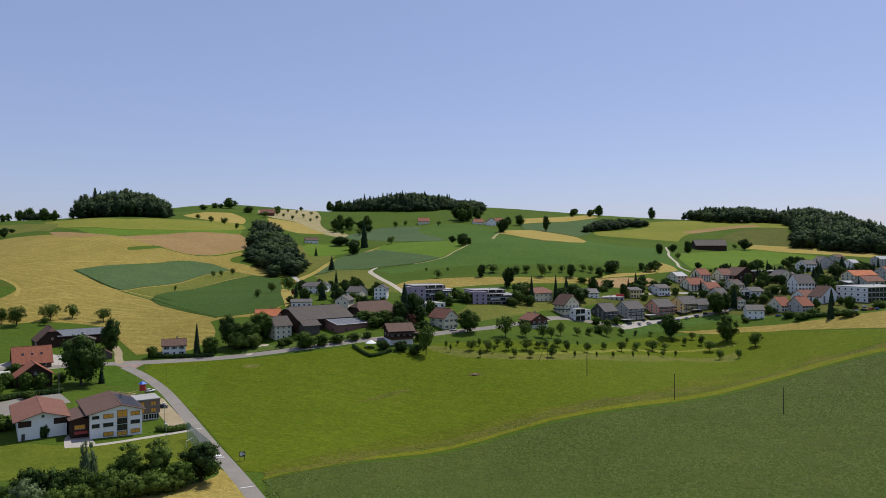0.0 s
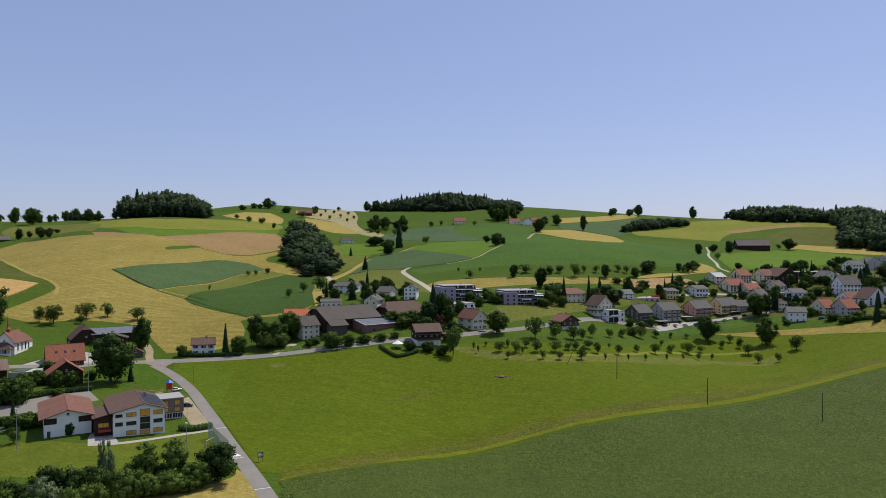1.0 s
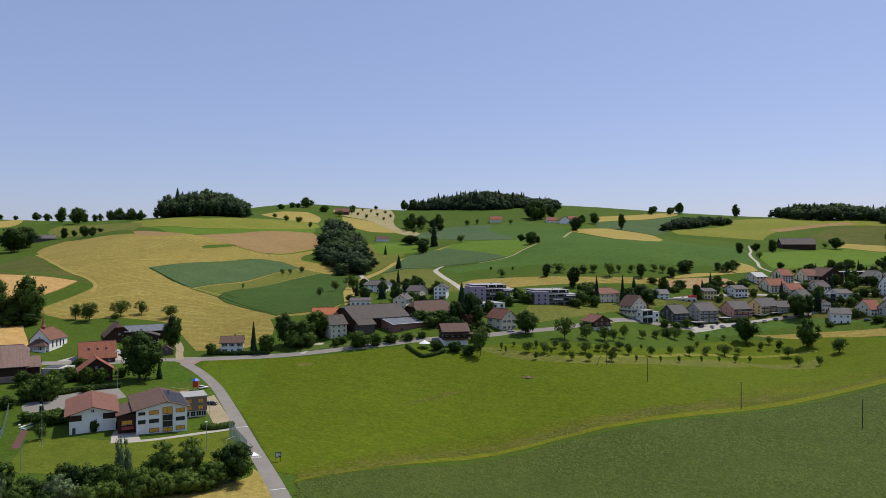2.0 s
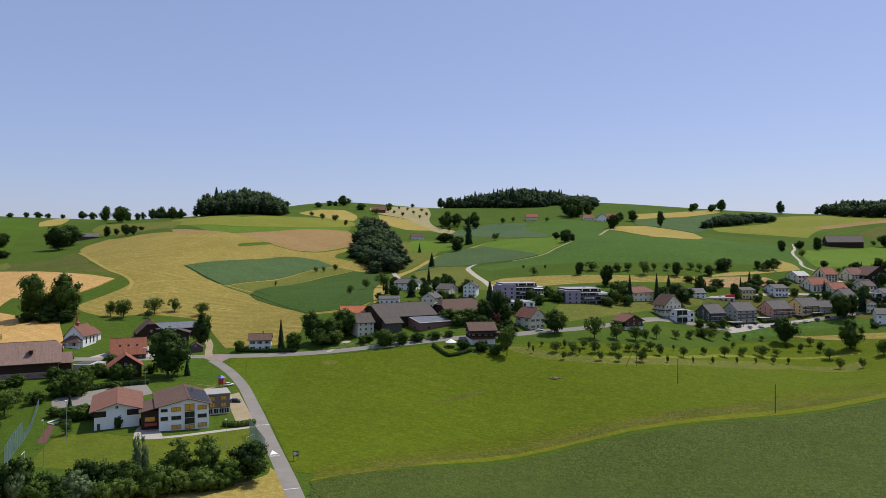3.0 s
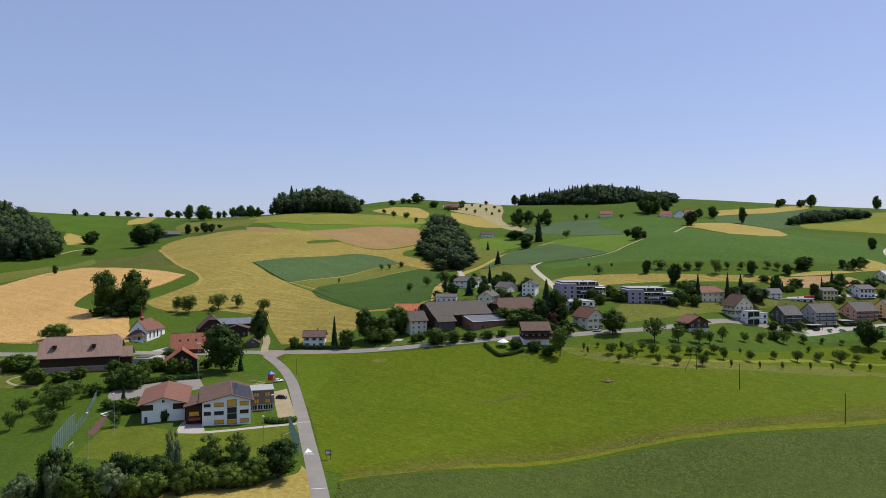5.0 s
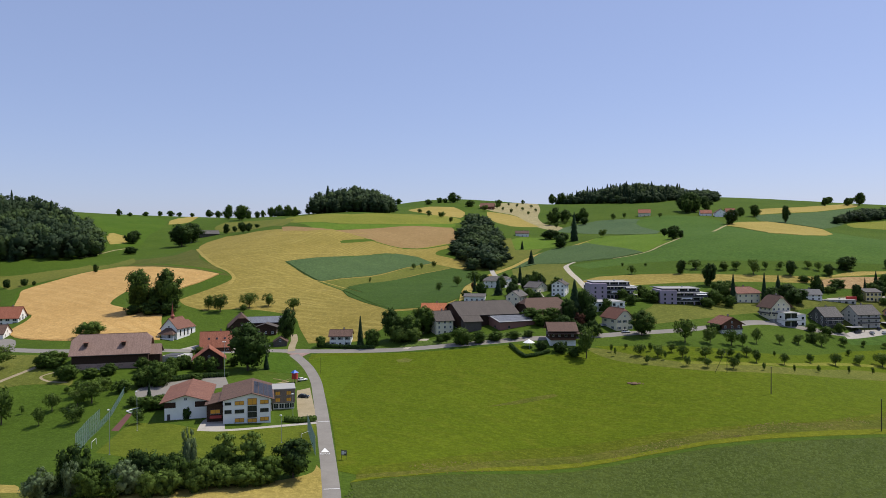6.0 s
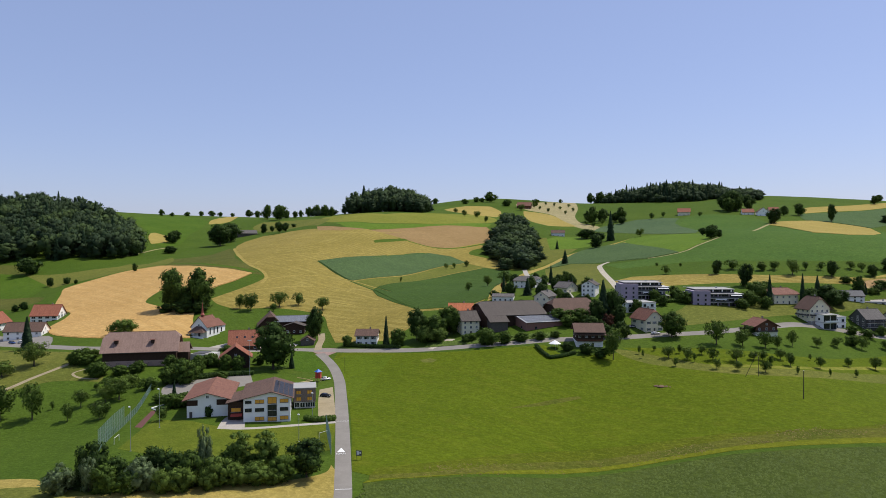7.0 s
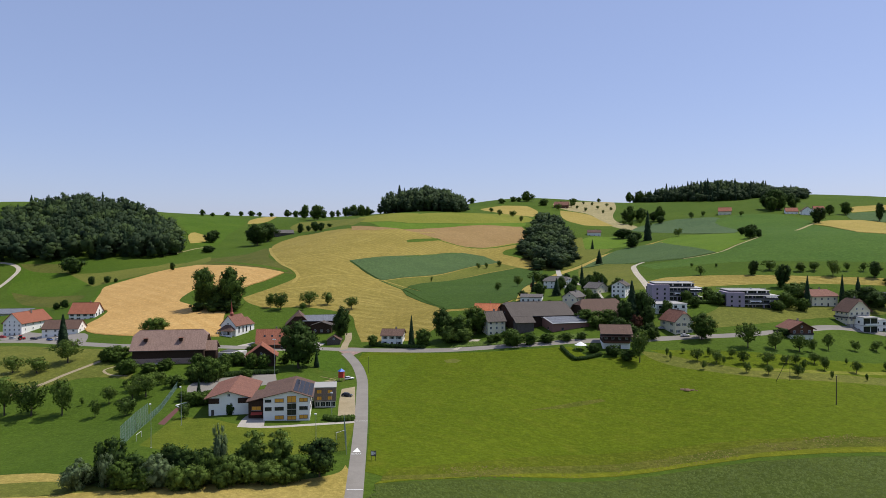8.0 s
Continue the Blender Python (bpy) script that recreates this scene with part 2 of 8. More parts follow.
M_REDCLOTH = plain("red_canvas", (0.42, 0.07, 0.05), 0.8, 3.0, 0.1)
M_SHUTTER = plain("green_shutter", (0.05, 0.085, 0.06), 0.7, 4.0)
M_BROWNTILE = tiled("brown_roof_tiles", (0.135, 0.082, 0.062), (0.175, 0.11, 0.082))
M_BARNTILE = tiled("weathered_barn_tiles", (0.27, 0.175, 0.138), (0.325, 0.22, 0.175))
M_DARKTILE = tiled("dark_roof_tiles", (0.105, 0.088, 0.076), (0.14, 0.118, 0.10))
M_REDTILE = tiled("red_roof_tiles", (0.30, 0.105, 0.062), (0.35, 0.14, 0.085))
M_ORANGETILE = tiled("orange_roof_tiles", (0.55, 0.17, 0.075), (0.60, 0.22, 0.10))
M_RUSTTILE = tiled("rusty_roof_tiles", (0.22, 0.10, 0.07), (0.27, 0.135, 0.095))
M_SLATE = tiled("grey_slates", (0.135, 0.122, 0.112), (0.175, 0.160, 0.146))
M_SHEET = tiled("pale_sheet_roof", (0.42, 0.42, 0.41), (0.48, 0.47, 0.46), 1.1, 0.0, 0.5)
M_SOLAR = tiled("solar_panels", (0.035, 0.038, 0.052), (0.045, 0.05, 0.066), 1.0, 0.0, 0.5)
M_PANELS = tiled("pale_solar_panels", (0.17, 0.18, 0.20), (0.2, 0.21, 0.23), 1.0, 0.0, 0.55)
M_WOOD = boards("dark_stained_boards", (0.065, 0.038, 0.026))
M_TIMBER = boards("brown_boards", (0.16, 0.075, 0.045))
M_GREYWOOD = boards("grey_weathered_boards", (0.13, 0.11, 0.095))
M_ANNEXWOOD = boards("brown_grey_boards", (0.25, 0.19, 0.155))
M_PLINTH = plain("pinkish_masonry", (0.40, 0.27, 0.22), 0.9, 1.5, 0.4)
M_BRICK = plain("reddish_masonry", (0.25, 0.125, 0.10), 0.9, 1.5, 0.4)
M_POLE = plain("weathered_pole_wood", (0.055, 0.045, 0.036), 0.9, 3.0)
M_STEEL = plain("galvanised_steel", (0.42, 0.44, 0.45), 0.45, 2.0, metal=0.6)
M_NETTING = plain("green_netting", (0.16, 0.26, 0.21), 0.8, 3.0)
M_BARK = plain("tree_bark", (0.085, 0.065, 0.048), 0.95, 1.5, 0.5, 0.04)
M_BLUE = plain("blue_plastic", (0.03, 0.14, 0.55), 0.5)
M_REDPLASTIC = plain("red_plastic", (0.55, 0.05, 0.04), 0.5)
M_PLANK = plain("pale_wood", (0.50, 0.36, 0.17), 0.8)
M_TYRE = plain("black_rubber", (0.02, 0.02, 0.02), 0.85)
M_DUNG = plain("dry_earth_heap", (0.16, 0.10, 0.06), 0.95, 2.0, 0.5)
M_RUSTED = plain("spire_copper_red", (0.30, 0.075, 0.05), 0.6)
CAR_PAINT = {}
for paint, tone in (("black", (0.015, 0.016, 0.02)), ("white", (0.72, 0.72, 0.72)), ("silver", (0.42, 0.43, 0.45)), ("blue", (0.03, 0.07, 0.2)), ("red", (0.5, 0.03, 0.03))):
    CAR_PAINT[paint] = plain(paint + "_car_paint", tone, 0.25, 1.0, 0.03, 0.0, specular=0.5, stain=0.05)
# first green of each pair set extra dark, shade of the crown's inside in colour
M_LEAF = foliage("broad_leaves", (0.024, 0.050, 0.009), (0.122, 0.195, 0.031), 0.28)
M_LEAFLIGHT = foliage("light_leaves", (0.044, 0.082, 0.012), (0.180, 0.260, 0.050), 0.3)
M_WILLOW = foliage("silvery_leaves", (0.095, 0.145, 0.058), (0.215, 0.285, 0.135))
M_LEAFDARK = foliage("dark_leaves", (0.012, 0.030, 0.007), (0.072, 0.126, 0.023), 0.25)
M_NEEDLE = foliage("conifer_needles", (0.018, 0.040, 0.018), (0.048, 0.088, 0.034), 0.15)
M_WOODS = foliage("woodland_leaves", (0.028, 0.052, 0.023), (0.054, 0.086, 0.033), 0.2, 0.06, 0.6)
M_CROPLEAF = foliage("crop_leaves", (0.062, 0.092, 0.016), (0.105, 0.142, 0.026), 0.2, 0.05, 0.4)
M_TUSSOCK = foliage("grass_tufts", (0.088, 0.128, 0.008), (0.140, 0.178, 0.012), 0.2, 0.05, 0.3)
M_DRYTUFT = foliage("dry_grass_tufts", (0.100, 0.100, 0.018), (0.205, 0.165, 0.048), 0.2, 0.05, 0.3)
M_WOODSLIGHT = foliage("lighter_woodland_leaves", (0.040, 0.070, 0.024), (0.080, 0.122, 0.036), 0.2, 0.06, 0.5)
M_REDLEAF = foliage("copper_leaves", (0.06, 0.025, 0.017), (0.14, 0.06, 0.035))

# ---- the land ----
# Heights along sections that fan out from the start of the flight, every 9 degrees of bearing from west to east;
# along each one a height every quarter step of the distance's logarithm, from 112 m to the far side of the ridge.
SECTIONS = []


def section(*heights):
    SECTIONS.append(heights)


section(-0.0, -0.0, 0.0, 1.2, 1.2, -1.2, -0.0, 2.5, -12.5, 6.2, 85.0, 133.8, 135.0, 101.2, 45.0, -17.5)  # -63 degrees
section(0.0, 0.0, -0.0, -3.8, -5.0, 2.5, 1.2, -1.2, 1.2, 91.2, 157.5, 143.8, 120.0, 88.8, 37.5, -23.8)  # -54 degrees
section(0.0, 0.0, 0.0, -6.2, -12.5, 11.2, 10.0, 21.2, 36.2, 86.2, 118.8, 128.8, 121.2, 85.0, 32.5, -36.2)  # -45 degrees
section(-0.0, 0.0, 0.0, -0.0, 1.2, 16.2, 23.8, 48.8, 45.0, 35.0, 98.8, 132.5, 107.5, 58.8, 72.5, -25.0)  # -36 degrees
section(0.0, -0.0, -0.0, -0.0, 6.2, 2.5, 18.8, 57.5, 95.0, 116.2, 126.2, 108.8, 72.5, 8.8, 112.5, -53.8)  # -27 degrees
section(0.0, -0.0, -1.2, 0.0, 1.2, 7.5, 35.0, 17.5, 43.8, 116.2, 110.0, 202.5, 206.2, 148.8, 123.8, -148.8)  # -18 degrees
section(0.0, -0.0, -0.0, -1.2, 2.5, 18.8, 37.5, 36.2, 36.2, 56.2, 97.5, 156.2, 116.2, 100.0, 62.5, -183.8)  # -9 degrees
section(-0.0, 0.0, -0.0, -10.0, -6.2, 15.0, 33.8, 47.5, 78.8, 83.8, 136.2, 177.5, 203.8, 166.2, 173.8, -130.0)  # 0 degrees
section(0.0, 0.0, -0.0, -6.2, 1.2, 16.2, 20.0, 57.5, 81.2, 75.0, 98.8, 156.2, 167.5, 110.0, 115.0, -35.0)  # 9 degrees
section(-0.0, 0.0, 0.0, -1.2, -2.5, 0.0, -21.2, 37.5, 60.0, 53.8, 82.5, 138.8, 127.5, 102.5, 57.5, -20.0)  # 18 degrees
section(-0.0, 0.0, 0.0, -0.0, -2.5, 3.8, 5.0, 30.0, 33.8, 37.5, 80.0, 150.0, 45.0, 25.0, 6.2, -5.0)  # 27 degrees
section(0.0, 0.0, -0.0, -0.0, 0.0, 12.5, 36.2, 33.8, 27.5, 50.0, 71.2, 93.8, 38.8, 10.0, 17.5, 32.5)  # 36 degrees
section(-0.0, -0.0, 0.0, 0.0, -0.0, -2.5, -6.2, -8.8, -1.2, 27.5, 46.2, 45.0, 32.5, 18.8, 21.2, 37.5)  # 45 degrees
LAND = np.array(SECTIONS, float)


def blend4(u):
    return np.stack([(1 - u) ** 3, 3 * u**3 - 6 * u**2 + 4, -3 * u**3 + 3 * u**2 + 3 * u + 1, u**3], -1) / 6


def height(x, y):
    """The land's height at a place, or at arrays of places: a smooth surface over the sections, with low swells."""
    x, y = np.asarray(x, float), np.asarray(y, float)
    nb, nd = LAND.shape
    bearing = np.degrees(np.arctan2(x, y))
    u = np.clip((bearing + 63) / 9, 0, nb - 1.000001)
    v = np.clip((np.log(np.hypot(x, y) + 1e-9) - math.log(112.5)) / 0.25, 0, nd - 1.000001)
    iu, iv = np.floor(u).astype(int), np.floor(v).astype(int)
    bu, bv = blend4(u - iu), blend4(v - iv)
    z = 0.0
    for a in range(4):
        for b in range(4):
            z = z + LAND[np.clip(iu + a - 1, 0, nb - 1), np.clip(iv + b - 1, 0, nd - 1)] * bu[..., a] * bv[..., b]
    swell = 0.12 * np.sin(x * 0.071 + 1.3 * np.sin(y * 0.043)) + 0.10 * np.sin(y * 0.093 + 1.1 * np.sin(x * 0.057))
    return z * np.clip((125 - np.abs(bearing)) / 40, 0, 1) + swell


def lies(x, y):
    return float(height(x, y))


PLOTS = []  # name, label, category, material, lift, outline


def rounded(points, sharp=50, steps=4, closed=True):
    """An outline whose gentle bends are smooth and whose corners stay sharp."""
    p = [Vector(q) for q in points]
    n = len(p)

    def tangent(i):
        if not closed and i in (0, n - 1):
            return Vector((0, 0))
        a, b = p[i] - p[i - 1], p[(i + 1) % n] - p[i]
        if a.length < 1e-6 or b.length < 1e-6 or abs(a.angle_signed(b, 0)) > radians(sharp):
            return Vector((0, 0))
        return (a.normalized() + b.normalized()) * 0.5

    out = []
    for i in range(n if closed else n - 1):
        a, b = p[i], p[(i + 1) % n]
        span = (b - a).length
        ta, tb = tangent(i) * span, tangent((i + 1) % n) * span
        for k in range(steps):
            s = k / steps
            out.append(a * (2 * s**3 - 3 * s**2 + 1) + ta * (s**3 - 2 * s**2 + s) + b * (3 * s**2 - 2 * s**3) + tb * (s**3 - s**2))
    if not closed:
        out.append(p[-1])
    return out


def plot(name, label, material, lift, outline, category="field"):
    PLOTS.append((name, label, category, material, lift, rounded(outline)))


def way(name, label, material, width, line, category="road", lift=0.06):
    """A road or path: its middle line, widened to both sides."""
    mid = rounded(line, 120, 5, closed=False)
    left, right = [], []
    for i, q in enumerate(mid):
        d = (mid[min(i + 1, len(mid) - 1)] - mid[max(i - 1, 0)]).normalized()
        side = Vector((-d.y, d.x)) * width / 2
        left.append(q + side), right.append(q - side)
    PLOTS.append((name, label, category, material, lift, left + right[::-1]))

plot("mown_meadow", "yellow mown hay meadow on the rounded hill", M_HAY, 0.08, [(-493, 722), (-569, 838), (-573, 886), (-494, 835), (-389, 754), (-355, 786), (-320, 787), (-275, 781), (-240, 795), (-213, 795), (-185, 758), (-163, 715), (-134, 610), (-104.2, 467.2), (-108.7, 441.1), (-132.5, 440.6), (-139.7, 434.2), (-127.6, 404.5), (-133.5, 382.9), (-160.1, 378.6), (-180.5, 404.9), (-202.2, 431.6), (-235.8, 434.4), (-258.3, 418.7), (-278, 425), (-291, 435), (-291, 447), (-290, 471), (-291, 489), (-296, 504), (-318, 526), (-352, 551)])
plot("maize_field", "blue-green young maize field on the hill", M_MAIZE, 0.5, [(-293, 576), (-286, 618), (-274, 689), (-262, 748), (-241, 762), (-219, 749), (-228, 696), (-227, 606), (-236, 533), (-256, 545)])
plot("olive_strip", "pale olive grass strip between two crops", M_OLIVE, 0.1, [(-235, 531), (-225, 603), (-227, 693), (-218, 747), (-195, 739), (-207, 671), (-207, 604), (-207, 513)])
plot("beet_field", "dark green beet field on the hillside", M_BEET, 0.4, [(-206, 511), (-206, 600), (-205, 668), (-194, 735), (-163, 724), (-139, 626), (-104.6, 471.0), (-112.9, 452.9), (-138.8, 444.0)])
plot("soil_field", "pinkish brown bare field below the ridge", M_SOIL, 0.05, [(-353, 783), (-333, 847), (-313, 931), (-280, 999), (-251, 939), (-241, 879), (-258, 807), (-275, 781), (-311, 783)])
plot("pale_meadow", "pale green meadow under the round wood", M_PALE, 0.1, [(-574, 1049), (-530, 1039), (-418, 959), (-402, 1065), (-380, 1243), (-329, 1188), (-296, 1050), (-330, 914), (-375, 840), (-445, 857)])
plot("green_band", "bright green grass band below the ridge", M_BRIGHT, 0.1, [(-437, 845), (-373, 835), (-329, 910), (-292, 1053), (-280, 999), (-313, 931), (-333, 847), (-355, 787), (-378, 780)])
plot("fallow_strip", "thin brown fallow strip", M_SOIL, 0.1, [(-442, 815), (-384, 784), (-355, 787), (-373, 752), (-403, 754)])
plot("hay_patch", "small yellow hay meadow by a farm", M_STRAW, 0.1, [(-476, 1329), (-467, 1425), (-419, 1436), (-371, 1358), (-338, 1226), (-384, 1223)])
plot("sandy_slope", "sandy pale slope with young fruit trees", M_SAND, 0.05, [(-390, 1533), (-352, 1635), (-306, 1728), (-250, 1487), (-226, 1344), (-193, 1243), (-160, 1197), (-140, 1131), (-167, 1151), (-215, 1229), (-286, 1384), (-334, 1418)])
plot("straw_field", "yellow straw field above the gully", M_STRAW, 0.1, [(-339, 1402), (-290, 1381), (-227, 1264), (-194, 1198), (-236, 1177), (-278, 1227)])
plot("bright_paddock", "bright green paddock in the gully", M_BRIGHT, 0.1, [(-193, 992), (-187, 1039), (-141, 1051), (-120, 996), (-128, 933), (-164, 902)])
plot("gully_meadow", "yellowish meadow in the gully", M_OLIVE, 0.08, [(-225, 940), (-197, 1010), (-166, 901), (-135, 917), (-136, 839), (-142, 719), (-168, 733), (-184, 763)])
plot("gully_track", "yellow dry track verge in the gully", M_STRAW, 0.12, [(-142, 681), (-137, 760), (-128, 879), (-105, 924), (-78, 1019), (-67, 997), (-97, 895), (-121, 841), (-131, 732), (-135, 656)])
plot("blue_field", "large blue-green crop field on the slope", M_MAIZE, 0.5, [(-129, 731), (-128, 799), (-117, 915), (-83, 940), (-40, 812), (-3, 711), (-30, 693), (-73, 716), (-109, 753)])
plot("bright_triangle", "bright green meadow triangle beside the path", M_BRIGHT, 0.1, [(-97, 915), (-78, 1026), (-9, 952), (24, 818), (11, 750), (-3, 711), (-40, 812), (-84, 949)])
plot("grey_field", "grey-green crop field on the slope", M_GREYCROP, 0.4, [(-154, 1127), (-148, 1193), (-105, 1251), (-45, 1229), (-29, 1187), (0, 1024), (-1, 947), (-83, 1062)])
plot("olive_mound", "olive green meadow mound above the houses", M_OLIVE, 0.08, [(-129, 727), (-109, 753), (-73, 706), (-63, 658), (-42, 567), (-31, 523), (-42, 516), (-65, 535), (-99, 618)])
plot("hill_field", "broad saturated green field on the slope", M_HILL, 0.1, [(-65, 687), (-40, 687), (-3, 707), (12, 749), (29, 803), (70, 982), (89, 1088), (114, 970), (145, 835), (208, 1123), (253, 1009), (312, 1040), (240, 741), (221, 676), (178, 642), (181, 669), (132, 654), (83, 639), (11, 645), (-43, 639)])
plot("straw_meadow", "yellow meadow strip behind the apartment houses", M_HAY, 0.08, [(-30, 528), (-36, 556), (-27, 581), (-7, 586), (29, 589), (79, 594), (122, 607), (145, 615), (143, 605), (119, 591), (78, 575), (30, 556), (-14, 534)])
plot("grain_strip", "ripe yellow grain strip on the upper slope", M_STRAW, 0.5, [(84, 1107), (107, 1172), (149, 1217), (178, 1198), (212, 1146), (145, 835), (115, 848), (104, 1060)])
plot("tan_strip", "tan grain strip near the skyline", M_STRAW, 0.5, [(148, 1411), (238, 1535), (341, 1688), (353, 1653), (261, 1473), (182, 1381), (148, 1334)])
plot("far_crop", "blue-green crop field near the skyline", M_MAIZE, 0.5, [(141, 1310), (201, 1386), (263, 1464), (329, 1562), (254, 1252), (214, 1159), (179, 1208), (138, 1216)])
plot("upper_green", "green pasture below the red-roofed farm", M_HILL, 0.1, [(-40, 1202), (-11, 1258), (45, 1243), (71, 1206), (86, 1119), (63, 929), (29, 810), (1, 999)])
plot("east_hay", "yellow hay meadow on the eastern hill", M_PALE, 0.1, [(265, 1278), (388, 1399), (433, 1517), (569, 1585), (655, 1512), (692, 1462), (643, 1348), (563, 1374), (453, 1318), (386, 1191), (319, 1217), (264, 1221)])
plot("east_soil", "light brown strip on the eastern hill", M_SOIL, 0.1, [(438, 1337), (517, 1389), (609, 1428), (612, 1389), (550, 1368), (450, 1310)])
plot("east_green", "dark green field beside the wood", M_ROUGH, 0.1, [(463, 1228), (558, 1356), (639, 1349), (542, 1120), (492, 1157)])
plot("east_straw", "yellow strip above the village", M_STRAW, 0.1, [(482, 1159), (542, 1113), (594, 1037), (614, 1006), (581, 951), (548, 1011), (495, 1066), (463, 1110)])
plot("east_pasture", "green pasture above the village", M_BRIGHT, 0.1, [(330, 991), (460, 1102), (501, 1045), (532, 995), (435, 923), (300, 747), (237, 690), (245, 746)])
plot("tan_bank", "tan rough bank above the building site", M_STRAW, 0.1, [(190, 674), (207, 707), (217, 695), (217, 669), (186, 645), (153, 623), (131, 611), (151, 632), (180, 648)])
plot("building_site", "dug brown earth of a building site", M_EARTH, 0.05, [(119, 595), (147, 618), (179, 628), (185, 619), (172, 604), (138, 590), (119, 585)])
plot("village_meadow", "pale rough meadow below the apartment houses", M_OLIVE, 0.08, [(14.8, 475.2), (18.9, 492.7), (44, 509), (82, 537), (114, 556), (124, 553), (92, 520), (82, 511), (26.3, 445.3), (10.3, 429.6), (2.0, 439.6)])
plot("east_green_strip", "green meadow edge below the village", M_HILL, 0.08, [(120, 504), (172, 533), (217, 541), (253, 528), (282, 506), (283, 490), (247, 516), (212, 529), (167, 517), (124, 490)])
plot("east_corn", "yellow ripening field at the village edge", M_HAY, 0.1, [(162, 512), (205, 511), (239, 499), (264, 488), (293, 481), (412, 538), (412, 412), (261, 428), (231, 482), (183, 505)])
plot("pasture", "grazed bright green pasture with dry streaks", M_PASTURE, 0.08, [(-144.2, 350.5), (-147.6, 359.6), (-137.4, 363.1), (-100.5, 363.4), (-72.4, 368.2), (-43.3, 380.8), (-30.2, 368.1), (-15.7, 377.1), (-1.3, 386.5), (-7.4, 390.0), (20.3, 396.9), (69.0, 410.8), (140, 493), (201, 501), (230, 480), (259.4, 424.9), (412, 402), (412, 375), (240.3, 393.7), (216.7, 388.8), (106.7, 329.7), (25.5, 284.2), (-17.0, 256.6), (-40.1, 228.6), (-53.0, 216.1), (-60.0, 217.0), (-75.1, 244.3), (-96.2, 280.0), (-120.9, 317.4)])
plot("dry_margin", "brownish dry grass margin along the crop", M_MARGIN, 0.1, [(-53.7, 216.1), (-39.9, 227.4), (-17.0, 257.2), (25.6, 285.4), (107.8, 333.2), (202.6, 396.7), (217.4, 390.1), (239.5, 392.4), (419, 375), (419, 370), (233.7, 382.8), (194.2, 380.4), (103.6, 320.1), (25.0, 278.0), (-16.5, 250.1), (-39.0, 222.8), (-52.1, 212.5)])
plot("rank_edge", "rank brownish green grass along the pasture edge", M_RANK, 0.09, [(-54.6, 222.6), (-41.5, 237.0), (-17.7, 267.5), (26.4, 294.1), (77.6, 315.6), (157.1, 391.3), (205.7, 402.7), (218.9, 392.7), (202.6, 396.7), (107.8, 333.2), (25.6, 285.4), (-17.0, 257.2), (-39.9, 227.4), (-53.7, 216.1)])
plot("green_margin", "yellow-green grass margin beside the crop", M_VERGE, 0.12, [(-52.1, 212.5), (-39.0, 222.8), (-16.5, 250.1), (25.0, 278.0), (103.6, 320.1), (194.2, 380.4), (233.7, 382.8), (419, 370), (419, 362), (228.8, 374.8), (187.7, 367.6), (101.3, 313.1), (24.6, 274.4), (-16.3, 246.2), (-52.5, 209.9)])
plot("crop_field", "dark green leafy crop field in the foreground", M_CROP, 0.16, [(-52.4, 209.4), (-16.0, 242.3), (24.3, 270.7), (99.8, 308.4), (184.9, 362.2), (226.1, 370.4), (419, 360), (625, 250), (375.0, -75.0), (-27.5, -75.0), (-43.8, 194.9)])
plot("stubble_field", "pale yellow stubble field beside the road", M_STRAW, 0.08, [(-68.3, 219.3), (-66.3, 212.9), (-71.7, 203.9), (-86.6, 193.2), (-101.2, 182.9), (-116.2, 173.6), (-130.2, 164.1), (-212.5, 156.2), (-212.5, -50.0), (-42.5, -50.0), (-51.9, 197.0), (-59.3, 209.7)])
plot("straw_swath", "yellow straw strip beside the green meadow", M_STRAW, 0.1, [(-165.7, 178.3), (-142.4, 180.8), (-134.4, 175.6), (-154.4, 170.8)])
plot("west_meadow", "rough green grass verge beside the hedge", M_OLIVE, 0.08, [(-154.4, 170.8), (-135.4, 175.5), (-113.3, 174.8), (-130.7, 164.4), (-139.9, 161.2)])
plot("school_lawn", "mown yellow-green school lawn", M_LAWN, 0.06, [(-140.7, 208.4), (-152.0, 235.4), (-139.2, 238.1), (-122.6, 236.8), (-106.1, 245.0), (-93.7, 254.1), (-89.8, 258.6), (-81.5, 243.4), (-76.1, 231.5), (-90.2, 218.3), (-121.3, 206.9)], "lawn")
plot("green_corner", "green grass corner by the junction", M_LUSH, 0.08, [(-159.9, 335.6), (-177.6, 358.7), (-174.5, 362.8), (-164.8, 359.1), (-150.0, 344.8), (-140.1, 331.4), (-139.3, 324.5), (-149.8, 323.4)])
plot("far_wheat", "ripe golden wheat field on the western slope", M_WHEAT, 0.7, [(-414, 411), (-466, 459), (-498, 494), (-501, 532), (-500, 572), (-488, 594), (-371, 536), (-312, 511), (-309, 482), (-310, 460), (-297, 441), (-273.6, 398.5), (-249.9, 369.0), (-232.2, 346.6), (-260.1, 329.8), (-315.8, 333.8), (-347.1, 353.9), (-363, 379), (-380, 398)])
plot("tree_island", "green grass island under two big trees", M_MEADOW, 0.75, [(-331, 416), (-347, 448), (-304, 439), (-280, 424), (-270.6, 405.6), (-287.2, 397.9), (-312, 406)])
plot("valley_green", "bright green field in the western valley", M_LUSH, 0.1, [(-625, 490), (-673, 532), (-690, 556), (-637, 558), (-585, 545), (-540, 508), (-508, 465), (-527, 460), (-582, 475)])
